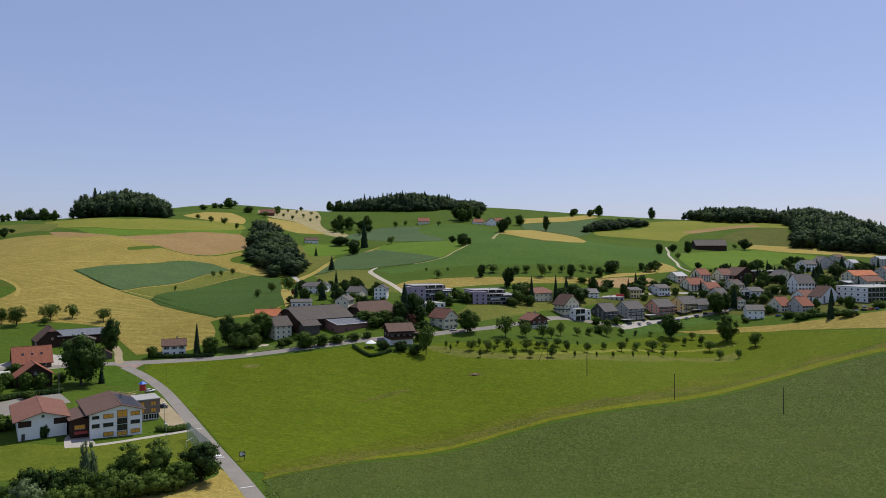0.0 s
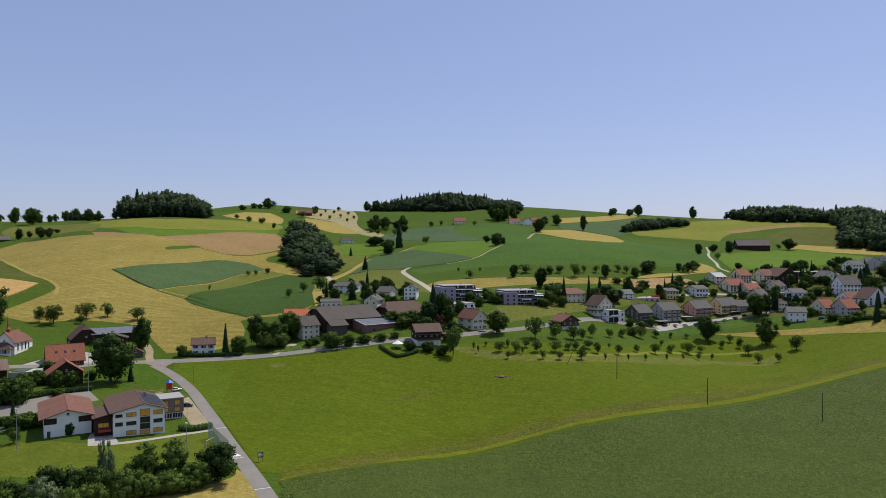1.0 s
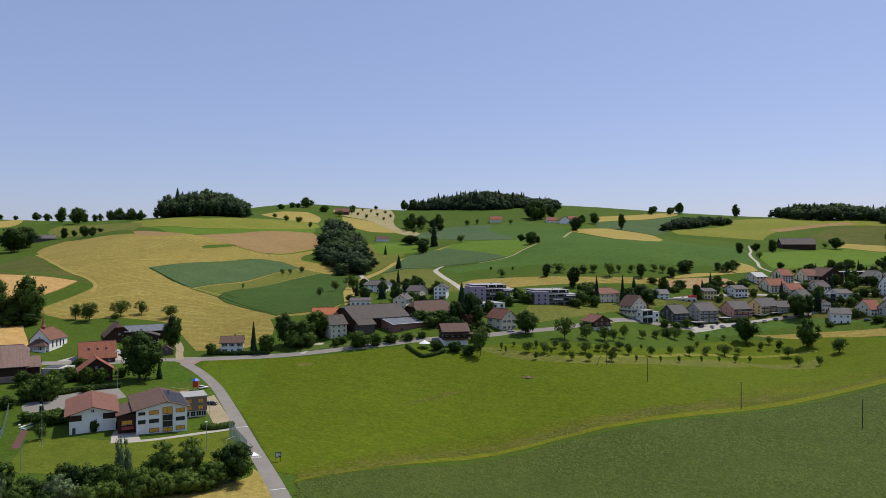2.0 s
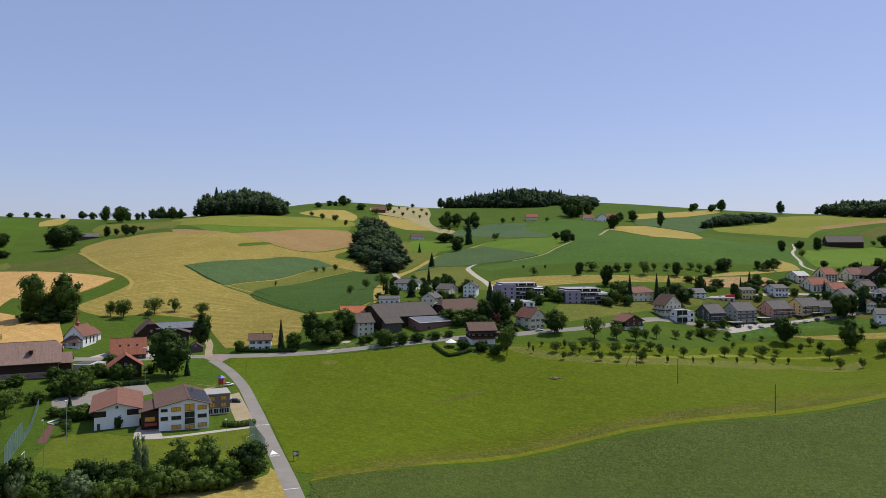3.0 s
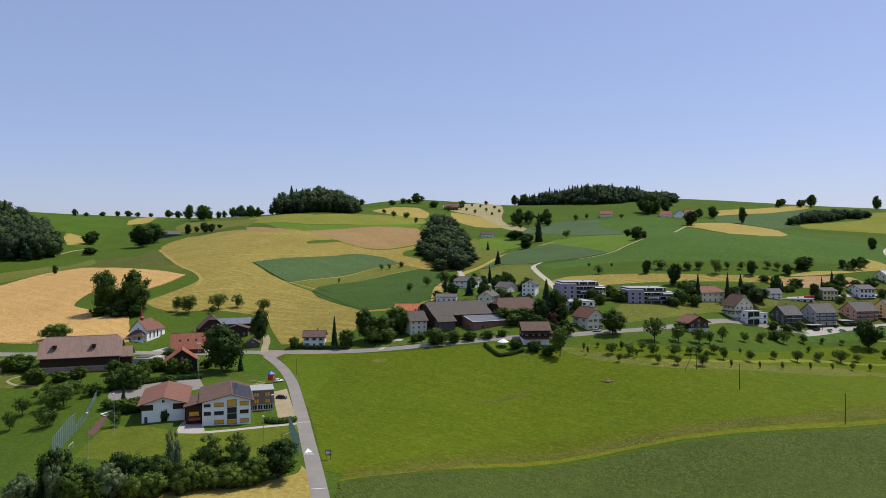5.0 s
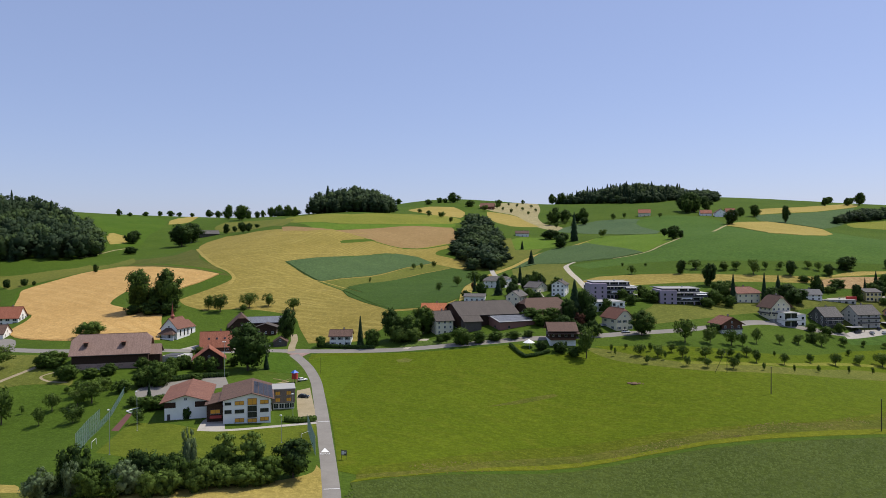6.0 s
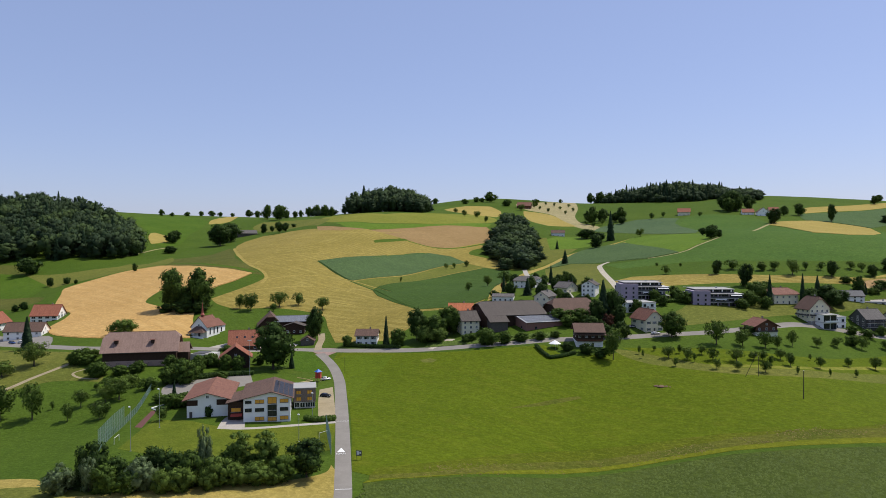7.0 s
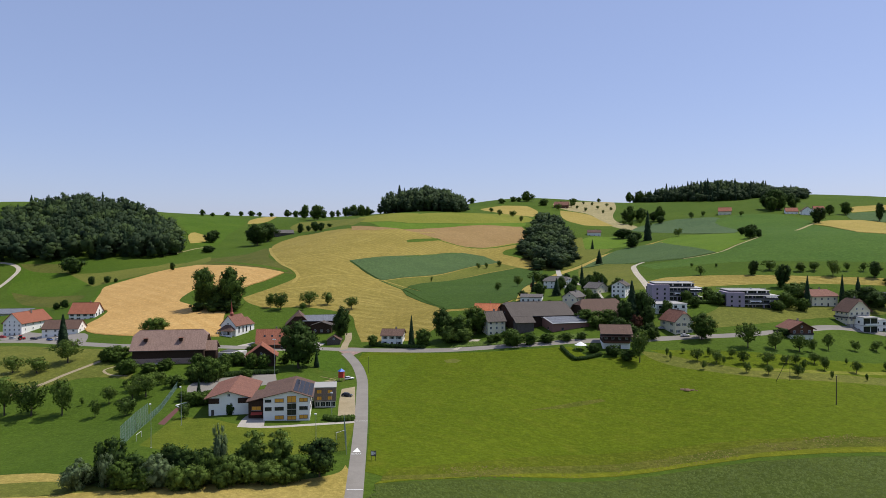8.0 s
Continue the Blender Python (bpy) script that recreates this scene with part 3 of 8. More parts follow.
plot("valley_straw", "yellow strip in the western valley", M_OLIVE, 0.1, [(-576, 536), (-573, 554), (-547, 580), (-553, 624), (-523, 598), (-526, 560), (-537, 537), (-545, 521)])
plot("west_slope", "green meadow slope on the western hill", M_LUSH, 0.1, [(-921, 1006), (-944, 1162), (-840, 1088), (-771, 992), (-726, 911), (-666, 826), (-639, 772), (-685, 794), (-765, 864)])
plot("notch_field", "small golden field beside the wood", M_STRAW, 0.4, [(-748, 855), (-752, 868), (-710, 857), (-680, 809), (-676, 781)])
plot("ridge_field", "pale tan field on the western ridge", M_STRAW, 0.4, [(-798, 1041), (-845, 1104), (-944, 1310), (-836, 1159), (-793, 1073)])
plot("west_hay", "yellowish grass on the western ridge", M_OLIVE, 0.1, [(-689, 1018), (-726, 1100), (-631, 1075), (-509, 959), (-452, 833), (-519, 900), (-555, 913), (-606, 939)])
plot("dry_paddock", "dry yellowish grass paddock beside the farm road", M_OLIVE, 0.08, [(-378.4, 305.7), (-324.2, 302.6), (-285.0, 300.1), (-254.8, 300.8), (-250.8, 293.8), (-246.4, 285.1), (-219.9, 276.6), (-213.7, 269.5), (-237.5, 265.4), (-247.2, 251.6), (-251.9, 235.4), (-254.1, 227.2)])
plot("rough_slope", "rough olive-brown grass slope above the wheat field", M_ROUGH, 0.06, [(-487.8, 602.2), (-533, 663.9), (-508.6, 666.7), (-483.7, 670.2), (-519.1, 743.1), (-420.5, 627.7), (-379, 573.8), (-331.8, 532.3), (-300.6, 507.5), (-310.1, 507.8), (-336.6, 516.2), (-382.7, 535.2)])
plot("valley_band", "yellowish olive grass band beside the wheat field", M_OLIVE, 0.07, [(-628.7, 558.1), (-582.9, 565.2), (-562.8, 594.2), (-526.9, 621.8), (-551.5, 683.8), (-503.8, 632.4), (-480.7, 591.6), (-499.2, 571.1), (-512.6, 541.6), (-522.9, 521.3), (-525.8, 505.1), (-565.4, 527.8)])
plot("valley_rough", "dull green rough grass below the wood", M_ROUGH, 0.06, [(-715.5, 565.3), (-671.5, 580.6), (-640.5, 587.9), (-628.7, 558.1), (-672.6, 551.4)])
plot("valley_rough", "brownish rough grass behind the farm houses", M_ROUGH, 0.06, [(-624, 493.2), (-541.3, 473.7), (-488.2, 466), (-471.1, 447), (-476.7, 425.8), (-545.1, 449.8)])
plot("hay_tongue", "yellow hay tongue between the brown field and the gully wood", M_HAY, 0.085, [(-279.8, 783.6), (-265.6, 783.6), (-255.7, 816.4), (-245.4, 869.3), (-234.6, 851), (-237.7, 818.2), (-233.2, 797.8), (-220.4, 789), (-201.2, 796.6), (-189.6, 778.3), (-178.3, 736.5), (-201.9, 743.1), (-222.1, 756.1), (-245.9, 762.3), (-259.1, 754.6)])
plot("grass_notch", "small green grass strip in the mown meadow", M_MEADOW, 0.14, [(-316.9, 727.1), (-315.2, 754.5), (-307.5, 784), (-301.3, 783.2), (-307.5, 739), (-311.4, 719.2)])
plot("tan_corner", "tan dry corner beside the dark crop", M_STRAW, 0.12, [(-101.3, 465.7), (-110.4, 499.4), (-122.5, 547.3), (-136.2, 612.3), (-122.7, 582.1), (-103.3, 500.6), (-97.7, 470.2)])
plot("lush_strip", "greener ungrazed strip along the lane", M_UNGRAZED, 0.10, [(-142.8, 347.7), (-140.7, 357), (-115.9, 360.1), (-103, 306.9), (-96.6, 280.2), (-110.7, 303.3), (-124.6, 324.9)])
plot("dry_patch", "yellowish dry grass below the orchard rows", M_OLIVE, 0.09, [(-11.7, 386.9), (-2.7, 386.6), (15, 380.2), (43.7, 374.4), (82.6, 396.5), (134.7, 450.2), (169.5, 451.8), (183.7, 457.3), (181.4, 443.1), (172.5, 433.3), (142.7, 443.2), (86.4, 386.1), (48.3, 365.5), (20.3, 367.7), (6.1, 371.1), (-5.6, 378.8)])
plot("dry_patch", "thin brownish scuffed streak in the pasture", M_MARGIN, 0.09, [(-38.2, 301.5), (-28, 309.6), (-19.9, 318.2), (-14, 325.0), (-16, 326.2), (-22, 321.5), (-30, 312.0)])
plot("dry_patch", "yellowish bare spot in the pasture", M_OLIVE, 0.09, [(-97.7, 351.9), (-93.5, 354.6), (-88.6, 351.8), (-89.4, 347.8), (-94.3, 347.7)])
way("orchard_swath", "paler mown strip between the orchard rows", M_PALE, 3.75, [(33.6, 373.6), (64.8, 386.0), (131.0, 460.0), (191, 476)], "field")
plot("school_yard", "grey asphalt school yard", M_ASPHALT, 0.05, [(-180.9, 271.2), (-183.6, 283.6), (-174.6, 288.1), (-171.4, 297.1), (-162.4, 306.6), (-149.5, 291.2), (-160.2, 272.4), (-174.3, 263.8)], "yard")
plot("school_forecourt", "pale paved forecourt of the school entrance", M_PAVING, 0.08, [(-122.2, 234), (-127.8, 245.1), (-128.2, 249.5), (-122.5, 249.9), (-114.9, 239.6)], "yard")
plot("sports_court", "pale green sand court with white kerbs", M_GREYCROP, 0.05, [(-165.0, 248.3), (-162.2, 255.6), (-158.2, 253.6), (-160.9, 246.3)], "yard")
plot("running_track", "dark red rubber sprint track", M_TRACK, 0.05, [(-153.0, 227.8), (-162.6, 245.9), (-160.4, 246.4), (-149.6, 227.7)], "track")
plot("parking_strip", "tan gravel parking strip beside the road", M_PARK, 0.05, [(-97.4, 259.5), (-109.6, 279.0), (-120.0, 297.0), (-117.4, 303.5), (-91.3, 261.9)], "yard")
plot("junction_apron", "reddish paved apron at the road junction", M_REDPAVE, 0.07, [(-166.2, 362.2), (-166.4, 365.8), (-153.5, 367.8), (-148.5, 365.4), (-149.9, 358.6), (-150.4, 354.0), (-155.2, 355.0)], "road")
plot("farm_yard", "pale concrete farm yard among barns", M_PAVING, 0.05, [(-212.1, 338.1), (-209.8, 358.5), (-202.8, 374.7), (-179.1, 371.1), (-177.9, 361.3), (-196.0, 341.2)], "yard")
plot("village_ground", "rough garden ground between the village houses", M_ROUGH, 0.05, [(112, 512), (120, 560), (185.3, 605), (230.1, 662.7), (330, 760), (435.7, 908.2), (537.1, 879.7), (420, 690), (330, 520), (300.0, 493), (262, 512), (221, 535), (205, 549), (175, 541), (140, 520)])
plot("housing_forecourt", "pale paved forecourt of the terraced houses", M_PAVING, 0.06, [(123, 504), (130, 515), (151, 529), (180, 542), (204, 548), (213, 546), (181, 539), (156, 526), (133, 507), (124, 499)], "yard")
plot("inn_yard", "grey paved yard beside the farm houses", M_ASPHALT, 0.05, [(-383, 323), (-420, 347), (-394, 345), (-336.4, 332.9), (-323.8, 334.5), (-296.1, 312.3)], "yard")
way("side_road", "grey asphalt lane that runs to the junction", M_ASPHALT, 4.9, [(-17.5, -75.0), (-44.0, 182.0), (-52.1, 198.0), (-59.6, 211.3), (-72.2, 233.2), (-87.9, 260.2), (-108.2, 294.3), (-121.0, 315.2), (-136.0, 335.8), (-145.5, 346.4), (-156.5, 356.8)])
way("main_road", "grey asphalt country road through the hamlet", M_ASPHALT, 6.5, [(-413, 320), (-342.2, 315.4), (-297.5, 309.9), (-257.8, 308.7), (-205.0, 338.6), (-176.5, 359.3), (-157.8, 363.5), (-132.1, 366.4), (-101.2, 369.2), (-78.7, 374.2), (-57.6, 381.4), (-45.3, 388.4), (-22.4, 399.1), (2.8, 412.2), (28.1, 427.0), (45.9, 445.8), (59.3, 463.9), (75.7, 484.1), (91, 493), (107, 499), (125, 507)])
way("farm_lane", "pale lane that climbs beside the farm", M_PARK, 3.8, [(-161.4, 362.6), (-167.0, 373.0), (-172.0, 384.0), (-178.5, 394.0)])
way("hill_path", "pale gravel path that winds up the slope", M_GRAVEL, 4.5, [(-11.9, 471.2), (-20.7, 493.5), (-30, 526), (-42, 570), (-61, 647), (-69, 693), (-65, 714)])
way("field_path", "narrow grassy path between the fields", M_SAND, 2.75, [(-65, 714), (-41, 701), (-22, 695), (-3, 707), (11, 742), (29, 803)])
way("upper_path", "narrow gravel path to the upper farms", M_SAND, 3.75, [(62, 901), (79, 1070), (91, 1133)])
way("meadow_path", "pale gravel path across the orchard meadow", M_PARK, 2.8, [(-252.4, 231.0), (-251.5, 245.3), (-250.4, 254.0), (-251.1, 265.8), (-250.5, 275.8), (-250.2, 286.7), (-253.4, 296.1), (-258.4, 307.4)])
way("wood_track", "pale gravel track below the wood", M_GRAVEL, 4.38, [(-639, 470), (-661, 506), (-677, 528), (-701, 554), (-725, 562), (-743, 561), (-776, 557)])
way("wood_edge_path", "narrow gravel path at the wood edge", M_SAND, 2.75, [(-608, 661), (-612, 685), (-634, 745), (-641, 773)])
way("east_path", "pale gravel path beside the barn", M_GRAVEL, 2.88, [(333, 1084), (303, 975), (242, 772), (232, 719), (225, 686), (229, 672)])
way("village_street", "grey asphalt street between the village houses", M_ASPHALT, 5.0, [(187.4, 542.8), (209.1, 547.9), (218.3, 552), (227, 561.6), (236.6, 581.4), (259.2, 594.2), (283.2, 598.9), (305.2, 590.6)])
way("village_street", "pale street behind the terraced houses", M_PAVING, 4.0, [(124.1, 561.7), (154.1, 579.8), (183.5, 591.1), (210.2, 592.1), (236.6, 581.4)])
way("village_street", "pale lane among the upper village houses", M_PAVING, 4.0, [(234.6, 635), (274.9, 653.3), (317, 661.1), (383.6, 733.8)])
way("court_path", "narrow light path along the school lawn", M_PAVING, 2.25, [(-122.6, 235.5), (-116.5, 237.3), (-110.4, 241.4), (-100.6, 250.7), (-90.4, 259.8)])
way("hamlet_lane", "grey lane beside the white villas", M_PAVING, 4.38, [(-151, 732), (-128, 661), (-91, 567), (-66, 519), (-49.7, 475.2)])
way("field_verge", "dark rough grass verge along the crops", M_BEET, 1.8, [(-293, 576), (-257, 547), (-235, 531), (-207, 513), (-172, 475), (-138.2, 442.6)], "verge")
way("field_verge", "thin dark grass verge above the maize", M_LUSH, 2.0, [(-277, 646), (-274, 689), (-262, 748)], "verge")
way("field_verge", "dark green verge below the brown field", M_LUSH, 3.12, [(-313, 779), (-275, 781), (-257, 804), (-240, 876)], "verge")
way("curved_track", "pale wheel track round the mown meadow", M_STRAW, 2.75, [(-501, 729), (-381, 583), (-333, 535), (-310, 519), (-295, 504), (-285, 484)], "track")
way("wheat_verge", "dark grass verge above the wheat field", M_LUSH, 3.75, [(-428, 423), (-470, 464), (-503, 499), (-509, 538), (-509, 581), (-500, 607), (-376, 542), (-312, 513)], "verge")

way("hay_track", "paler swath line across the mown meadow", M_STRAW, 1.6, [(-412.3, 684.3), (-395.3, 710), (-362.7, 735.2), (-323.4, 810.5)], "track", 0.1)
way("hay_track", "paler swath line across the mown meadow", M_STRAW, 1.6, [(-335.1, 543.8), (-333.5, 582.1), (-309.7, 607.3), (-289.5, 655.4)], "track", 0.1)
way("hay_track", "paler swath line across the mown meadow", M_STRAW, 1.6, [(-287.9, 496.3), (-278.2, 518.8), (-243.9, 535.1), (-191, 512.3)], "track", 0.1)
way("hay_track", "paler swath line across the mown meadow", M_STRAW, 1.6, [(-271.5, 427.8), (-254.3, 451.9), (-228.1, 465.1), (-190.5, 456.9)], "track", 0.1)
way("hay_track", "paler swath line across the mown meadow", M_STRAW, 1.6, [(-280.1, 464.3), (-252.8, 492.3), (-219.2, 496.7), (-182.1, 473.5)], "track", 0.1)
way("farm_track", "pale gravel track from the barn to the meadow", M_PARK, 1.2, [(-232.5, 284.6), (-236.9, 275.6), (-228.3, 271.4), (-218.7, 272.4)])
way("farm_drive", "pale gravel drive up to the farmhouse", M_GRAVEL, 3.0, [(-99.8, 369.4), (-98.2, 377.1), (-97.1, 384.3), (-92.6, 384.3)])

def inside(px, py, outline):
    """Which of the places lie inside the outline."""
    hit = np.zeros(len(px), bool)
    ox, oy = np.array([q[0] for q in outline]), np.array([q[1] for q in outline])
    near = (px > ox.min()) & (px < ox.max()) & (py > oy.min()) & (py < oy.max())
    qx, qy = px[near], py[near]
    h = np.zeros(len(qx), bool)
    for x0, y0, x1, y1 in zip(ox, oy, np.roll(ox, -1), np.roll(oy, -1)):
        if y0 != y1:
            h ^= ((y0 > qy) != (y1 > qy)) & (qx < (x1 - x0) * (qy - y0) / (y1 - y0) + x0)
    hit[near] = h
    return hit


def grid(x0, x1, y0, y1, step):
    gx, gy = np.meshgrid(np.arange(x0, x1, step), np.arange(y0, y1, step))
    return np.column_stack([gx.ravel(), gy.ravel()])


def make_land():
    from mathutils.geometry import delaunay_2d_cdt
    near, middle = (-480, 420, 70, 700), (-1320, 1260, 0, 1960)
    spots = [grid(*near, 8)]
    g = grid(*middle, 26)
    spots.append(g[~((g[:, 0] > near[0] - 9) & (g[:, 0] < near[1] + 9) & (g[:, 1] > near[2] - 9) & (g[:, 1] < near[3] + 9))])
    g = grid(-4200, 4200, -1200, 4700, 170)
    spots.append(g[~((g[:, 0] > middle[0] - 60) & (g[:, 0] < middle[1] + 60) & (g[:, 1] > middle[2] - 60) & (g[:, 1] < middle[3] + 60))])
    verts = [Vector(q) for q in np.concatenate(spots) + np.random.uniform(-0.4, 0.4, (sum(len(s) for s in spots), 2))]
    edges = []
    for *_, outline in PLOTS:
        first, n = len(verts), len(outline)
        verts += [Vector((q[0], q[1])) for q in outline]
        edges += [(first + i, first + (i + 1) % n) for i in range(n)]
    flat, _, faces, *_ = delaunay_2d_cdt(verts, edges, [], 0, 0.02, False)
    xy = np.array([(v.x, v.y) for v in flat])
    z = height(xy[:, 0], xy[:, 1])
    tri = np.array([f for f in faces if len(f) == 3])
    turn = np.cross(xy[tri[:, 1]] - xy[tri[:, 0]], xy[tri[:, 2]] - xy[tri[:, 0]])
    tri[turn < 0] = tri[turn < 0][:, ::-1]
    mid = xy[tri].mean(1)
    owner = np.full(len(tri), -1)
    for k, p in enumerate(PLOTS):
        owner[inside(mid[:, 0], mid[:, 1], p[5])] = k

    def sheet(name, pick, lift, material, skirt):
        t = tri[pick]
        used, local = np.unique(t, return_inverse=True)
        t = local.reshape(-1, 3)
        co = [(xy[i, 0], xy[i, 1], z[i] + lift) for i in used]
        fs = [tuple(int(i) for i in f) for f in t]
        if skirt:
            count = {}
            for f in fs:
                for a, b in ((f[0], f[1]), (f[1], f[2]), (f[2], f[0])):
                    count[(a, b)] = 1
            for a, b in list(count):
                if (b, a) not in count:
                    n = len(co)
                    for i in (b, a, a, b):
                        co.append((co[i][0], co[i][1], co[i][2]))
                    for i in (n + 2, n + 3):
                        co[i] = (co[i][0], co[i][1], co[i][2] - lift - 0.05)
                    fs.append((n, n + 1, n + 2, n + 3))
        me = bpy.data.meshes.new(name)
        me.from_pydata(co, [], fs)
        me.materials.append(material)
        me.polygons.foreach_set("use_smooth", [True] * len(fs))
        px, py = np.array([c[0] for c in co]), np.array([c[1] for c in co])
        slope_x = (height(px + 2.0, py) - height(px - 2.0, py)) / 4.0
        slope_y = (height(px, py + 2.0) - height(px, py - 2.0)) / 4.0
        up = np.stack([-slope_x, -slope_y, np.ones(len(px))], 1)
        me.normals_split_custom_set_from_vertices(up / np.linalg.norm(up, axis=1)[:, None])
        return new(name, me)

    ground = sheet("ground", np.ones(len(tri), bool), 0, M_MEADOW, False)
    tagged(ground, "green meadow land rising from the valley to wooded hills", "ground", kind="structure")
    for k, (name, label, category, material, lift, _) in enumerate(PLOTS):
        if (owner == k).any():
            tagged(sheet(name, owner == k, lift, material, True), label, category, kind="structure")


make_land()


# ---- builders ----
def thing(name, x, y, z, heading=0.0, label="", category="", group="", kind=""):
    ob = new(name)
    ob.empty_display_size = 0.5
    ob.matrix_basis = pose(x, y, z, 0, 0, heading)
    return tagged(ob, label, category, group, kind)


def lay_uv(bm):
    """Map every face in metres, with v up the slope."""
    uv = bm.loops.layers.uv.verify()
    bm.normal_update()
    for f in bm.faces:
        n = f.normal
        u = Vector((0, 0, 1)).cross(n)
        u = u.normalized() if u.length > 0.05 else Vector((1, 0, 0))
        v = n.cross(u)
        for loop in f.loops:
            loop[uv].uv = (loop.vert.co.dot(u), loop.vert.co.dot(v))


def part(name, bm, material, parent, label="", smooth=False):
    me = bpy.data.meshes.new(name)
    lay_uv(bm)
    bm.to_mesh(me)
    bm.free()
    me.materials.append(material)
    if smooth:
        me.polygons.foreach_set("use_smooth", [True] * len(me.polygons))
    ob = new(name, me)
    ob.parent = parent
    return tagged(ob, label)


def shared(name, mesh, parent, m, label=""):
    """One more object on a mesh that exists."""
    ob = new(name, mesh)
    ob.parent = parent
    ob.matrix_basis = m
    return tagged(ob, label)


def box(bm, x0, x1, y0, y1, z0, z1, bevel=0.0):
    made = bmesh.ops.create_cube(bm, size=1, matrix=Matrix.LocRotScale(((x0 + x1) / 2, (y0 + y1) / 2, (z0 + z1) / 2), None, (abs(x1 - x0), abs(y1 - y0), abs(z1 - z0))))
    if bevel:
        edges = list({e for v in made["verts"] for e in v.link_edges})
        bmesh.ops.bevel(bm, geom=edges, offset=bevel, segments=1, affect="EDGES")
    return bm


def boxes(*specs, bevel=0.0):
    bm = bmesh.new()
    for s in specs:
        box(bm, *s, bevel=bevel)
    return bm


def tube(bm, a, b, ra, rb, sides=8):
    a, b = Vector(a), Vector(b)
    turn = (b - a).to_track_quat("Z", "Y").to_matrix().to_4x4()
    bmesh.ops.create_cone(bm, cap_ends=True, segments=sides, radius1=ra, radius2=rb, depth=(b - a).length, matrix=Matrix.Translation((a + b) / 2) @ turn)
    return bm


def slab(bm, corners, thick):
    """A plate over three or more corners, thick downwards along its normal."""
    c = [Vector(q) for q in corners]
    n = (c[1] - c[0]).cross(c[2] - c[0]).normalized()
    if n.z < 0:
        c.reverse()
        n = -n
    top = [bm.verts.new(q) for q in c]
    low = [bm.verts.new(q - n * thick) for q in c]
    bm.faces.new(top)
    bm.faces.new(low[::-1])
    k = len(c)
    for i in range(k):
        bm.faces.new((top[i], low[i], low[(i + 1) % k], top[(i + 1) % k]))
    return bm


def solid(bm, outline, y0, y1, along="y"):
    """An upright outline drawn out between two depths."""
    rings = []
    for d in (y0, y1):
        rings.append([bm.verts.new((q[0], d, q[1]) if along == "y" else (d, q[0], q[1])) for q in outline])
    k = len(outline)
    bm.faces.new(rings[0])
    bm.faces.new(rings[1][::-1])
    for i in range(k):
        bm.faces.new((rings[0][i], rings[1][i], rings[1][(i + 1) % k], rings[0][(i + 1) % k]))
    bmesh.ops.recalc_face_normals(bm, faces=bm.faces[:])
    return bm


WINDOWS = {}
BUILT = []


def window_meshes(w, h, frame, pane):
    key = (round(w, 1), round(h, 1), frame.name, pane.name)
    if key not in WINDOWS:
        w, h = key[:2]
        b = 0.09
        bars = boxes((-w / 2, w / 2, -0.10, 0.0, 0, b), (-w / 2, w / 2, -0.10, 0.0, h - b, h), (-w / 2, -w / 2 + b, -0.10, 0.0, b, h - b), (w / 2 - b, w / 2, -0.10, 0.0, b, h - b), (-0.04, 0.04, -0.09, 0.0, b, h - b))
        glass = boxes((-w / 2 + b, w / 2 - b, -0.035, -0.003, b, h - b))
        sill = boxes((-w / 2 - 0.1, w / 2 + 0.1, -0.2, 0.0, -0.07, -0.005))
        made = []
        for name, bm, mat in (("frame", bars, frame), ("pane", glass, pane), ("sill", sill, M_CONCRETE)):
            lay_uv(bm)
            me = bpy.data.meshes.new(name)
            bm.to_mesh(me)
            bm.free()
            me.materials.append(mat)
            made.append(me)
        WINDOWS[key] = made
    return WINDOWS[key]


def window(owner, m, w=1.2, h=1.3, frame=None, pane=None, shutters=None):
    """A window with its frame, pane and sill, and shutters where the house has them; m's -y looks out of the wall."""
    fr, gl, si = window_meshes(w, h, frame or M_FRAME, pane or M_GLASS)
    win = shared("window", fr, owner, m)
    shared("pane", gl, win, Matrix())
    shared("sill", si, win, Matrix())
    if shutters:
        for s in (-1, 1):
            part("shutter", boxes((s * (w / 2 + 0.04), s * (w / 2 + 0.5), -0.07, -0.01, 0, h)), shutters, win)


def face_pose(L, W, face, u, z):
    """A pose on one of a house's four faces: u metres along it from its left end, seen from outside."""
    if face == "front":
        return pose(u, 0, z)
    if face == "right":
        return pose(L, u, z, 0, 0, 90)
    if face == "back":
        return pose(L - u, W, z, 0, 0, 180)
    return pose(0, W - u, z, 0, 0, -90)


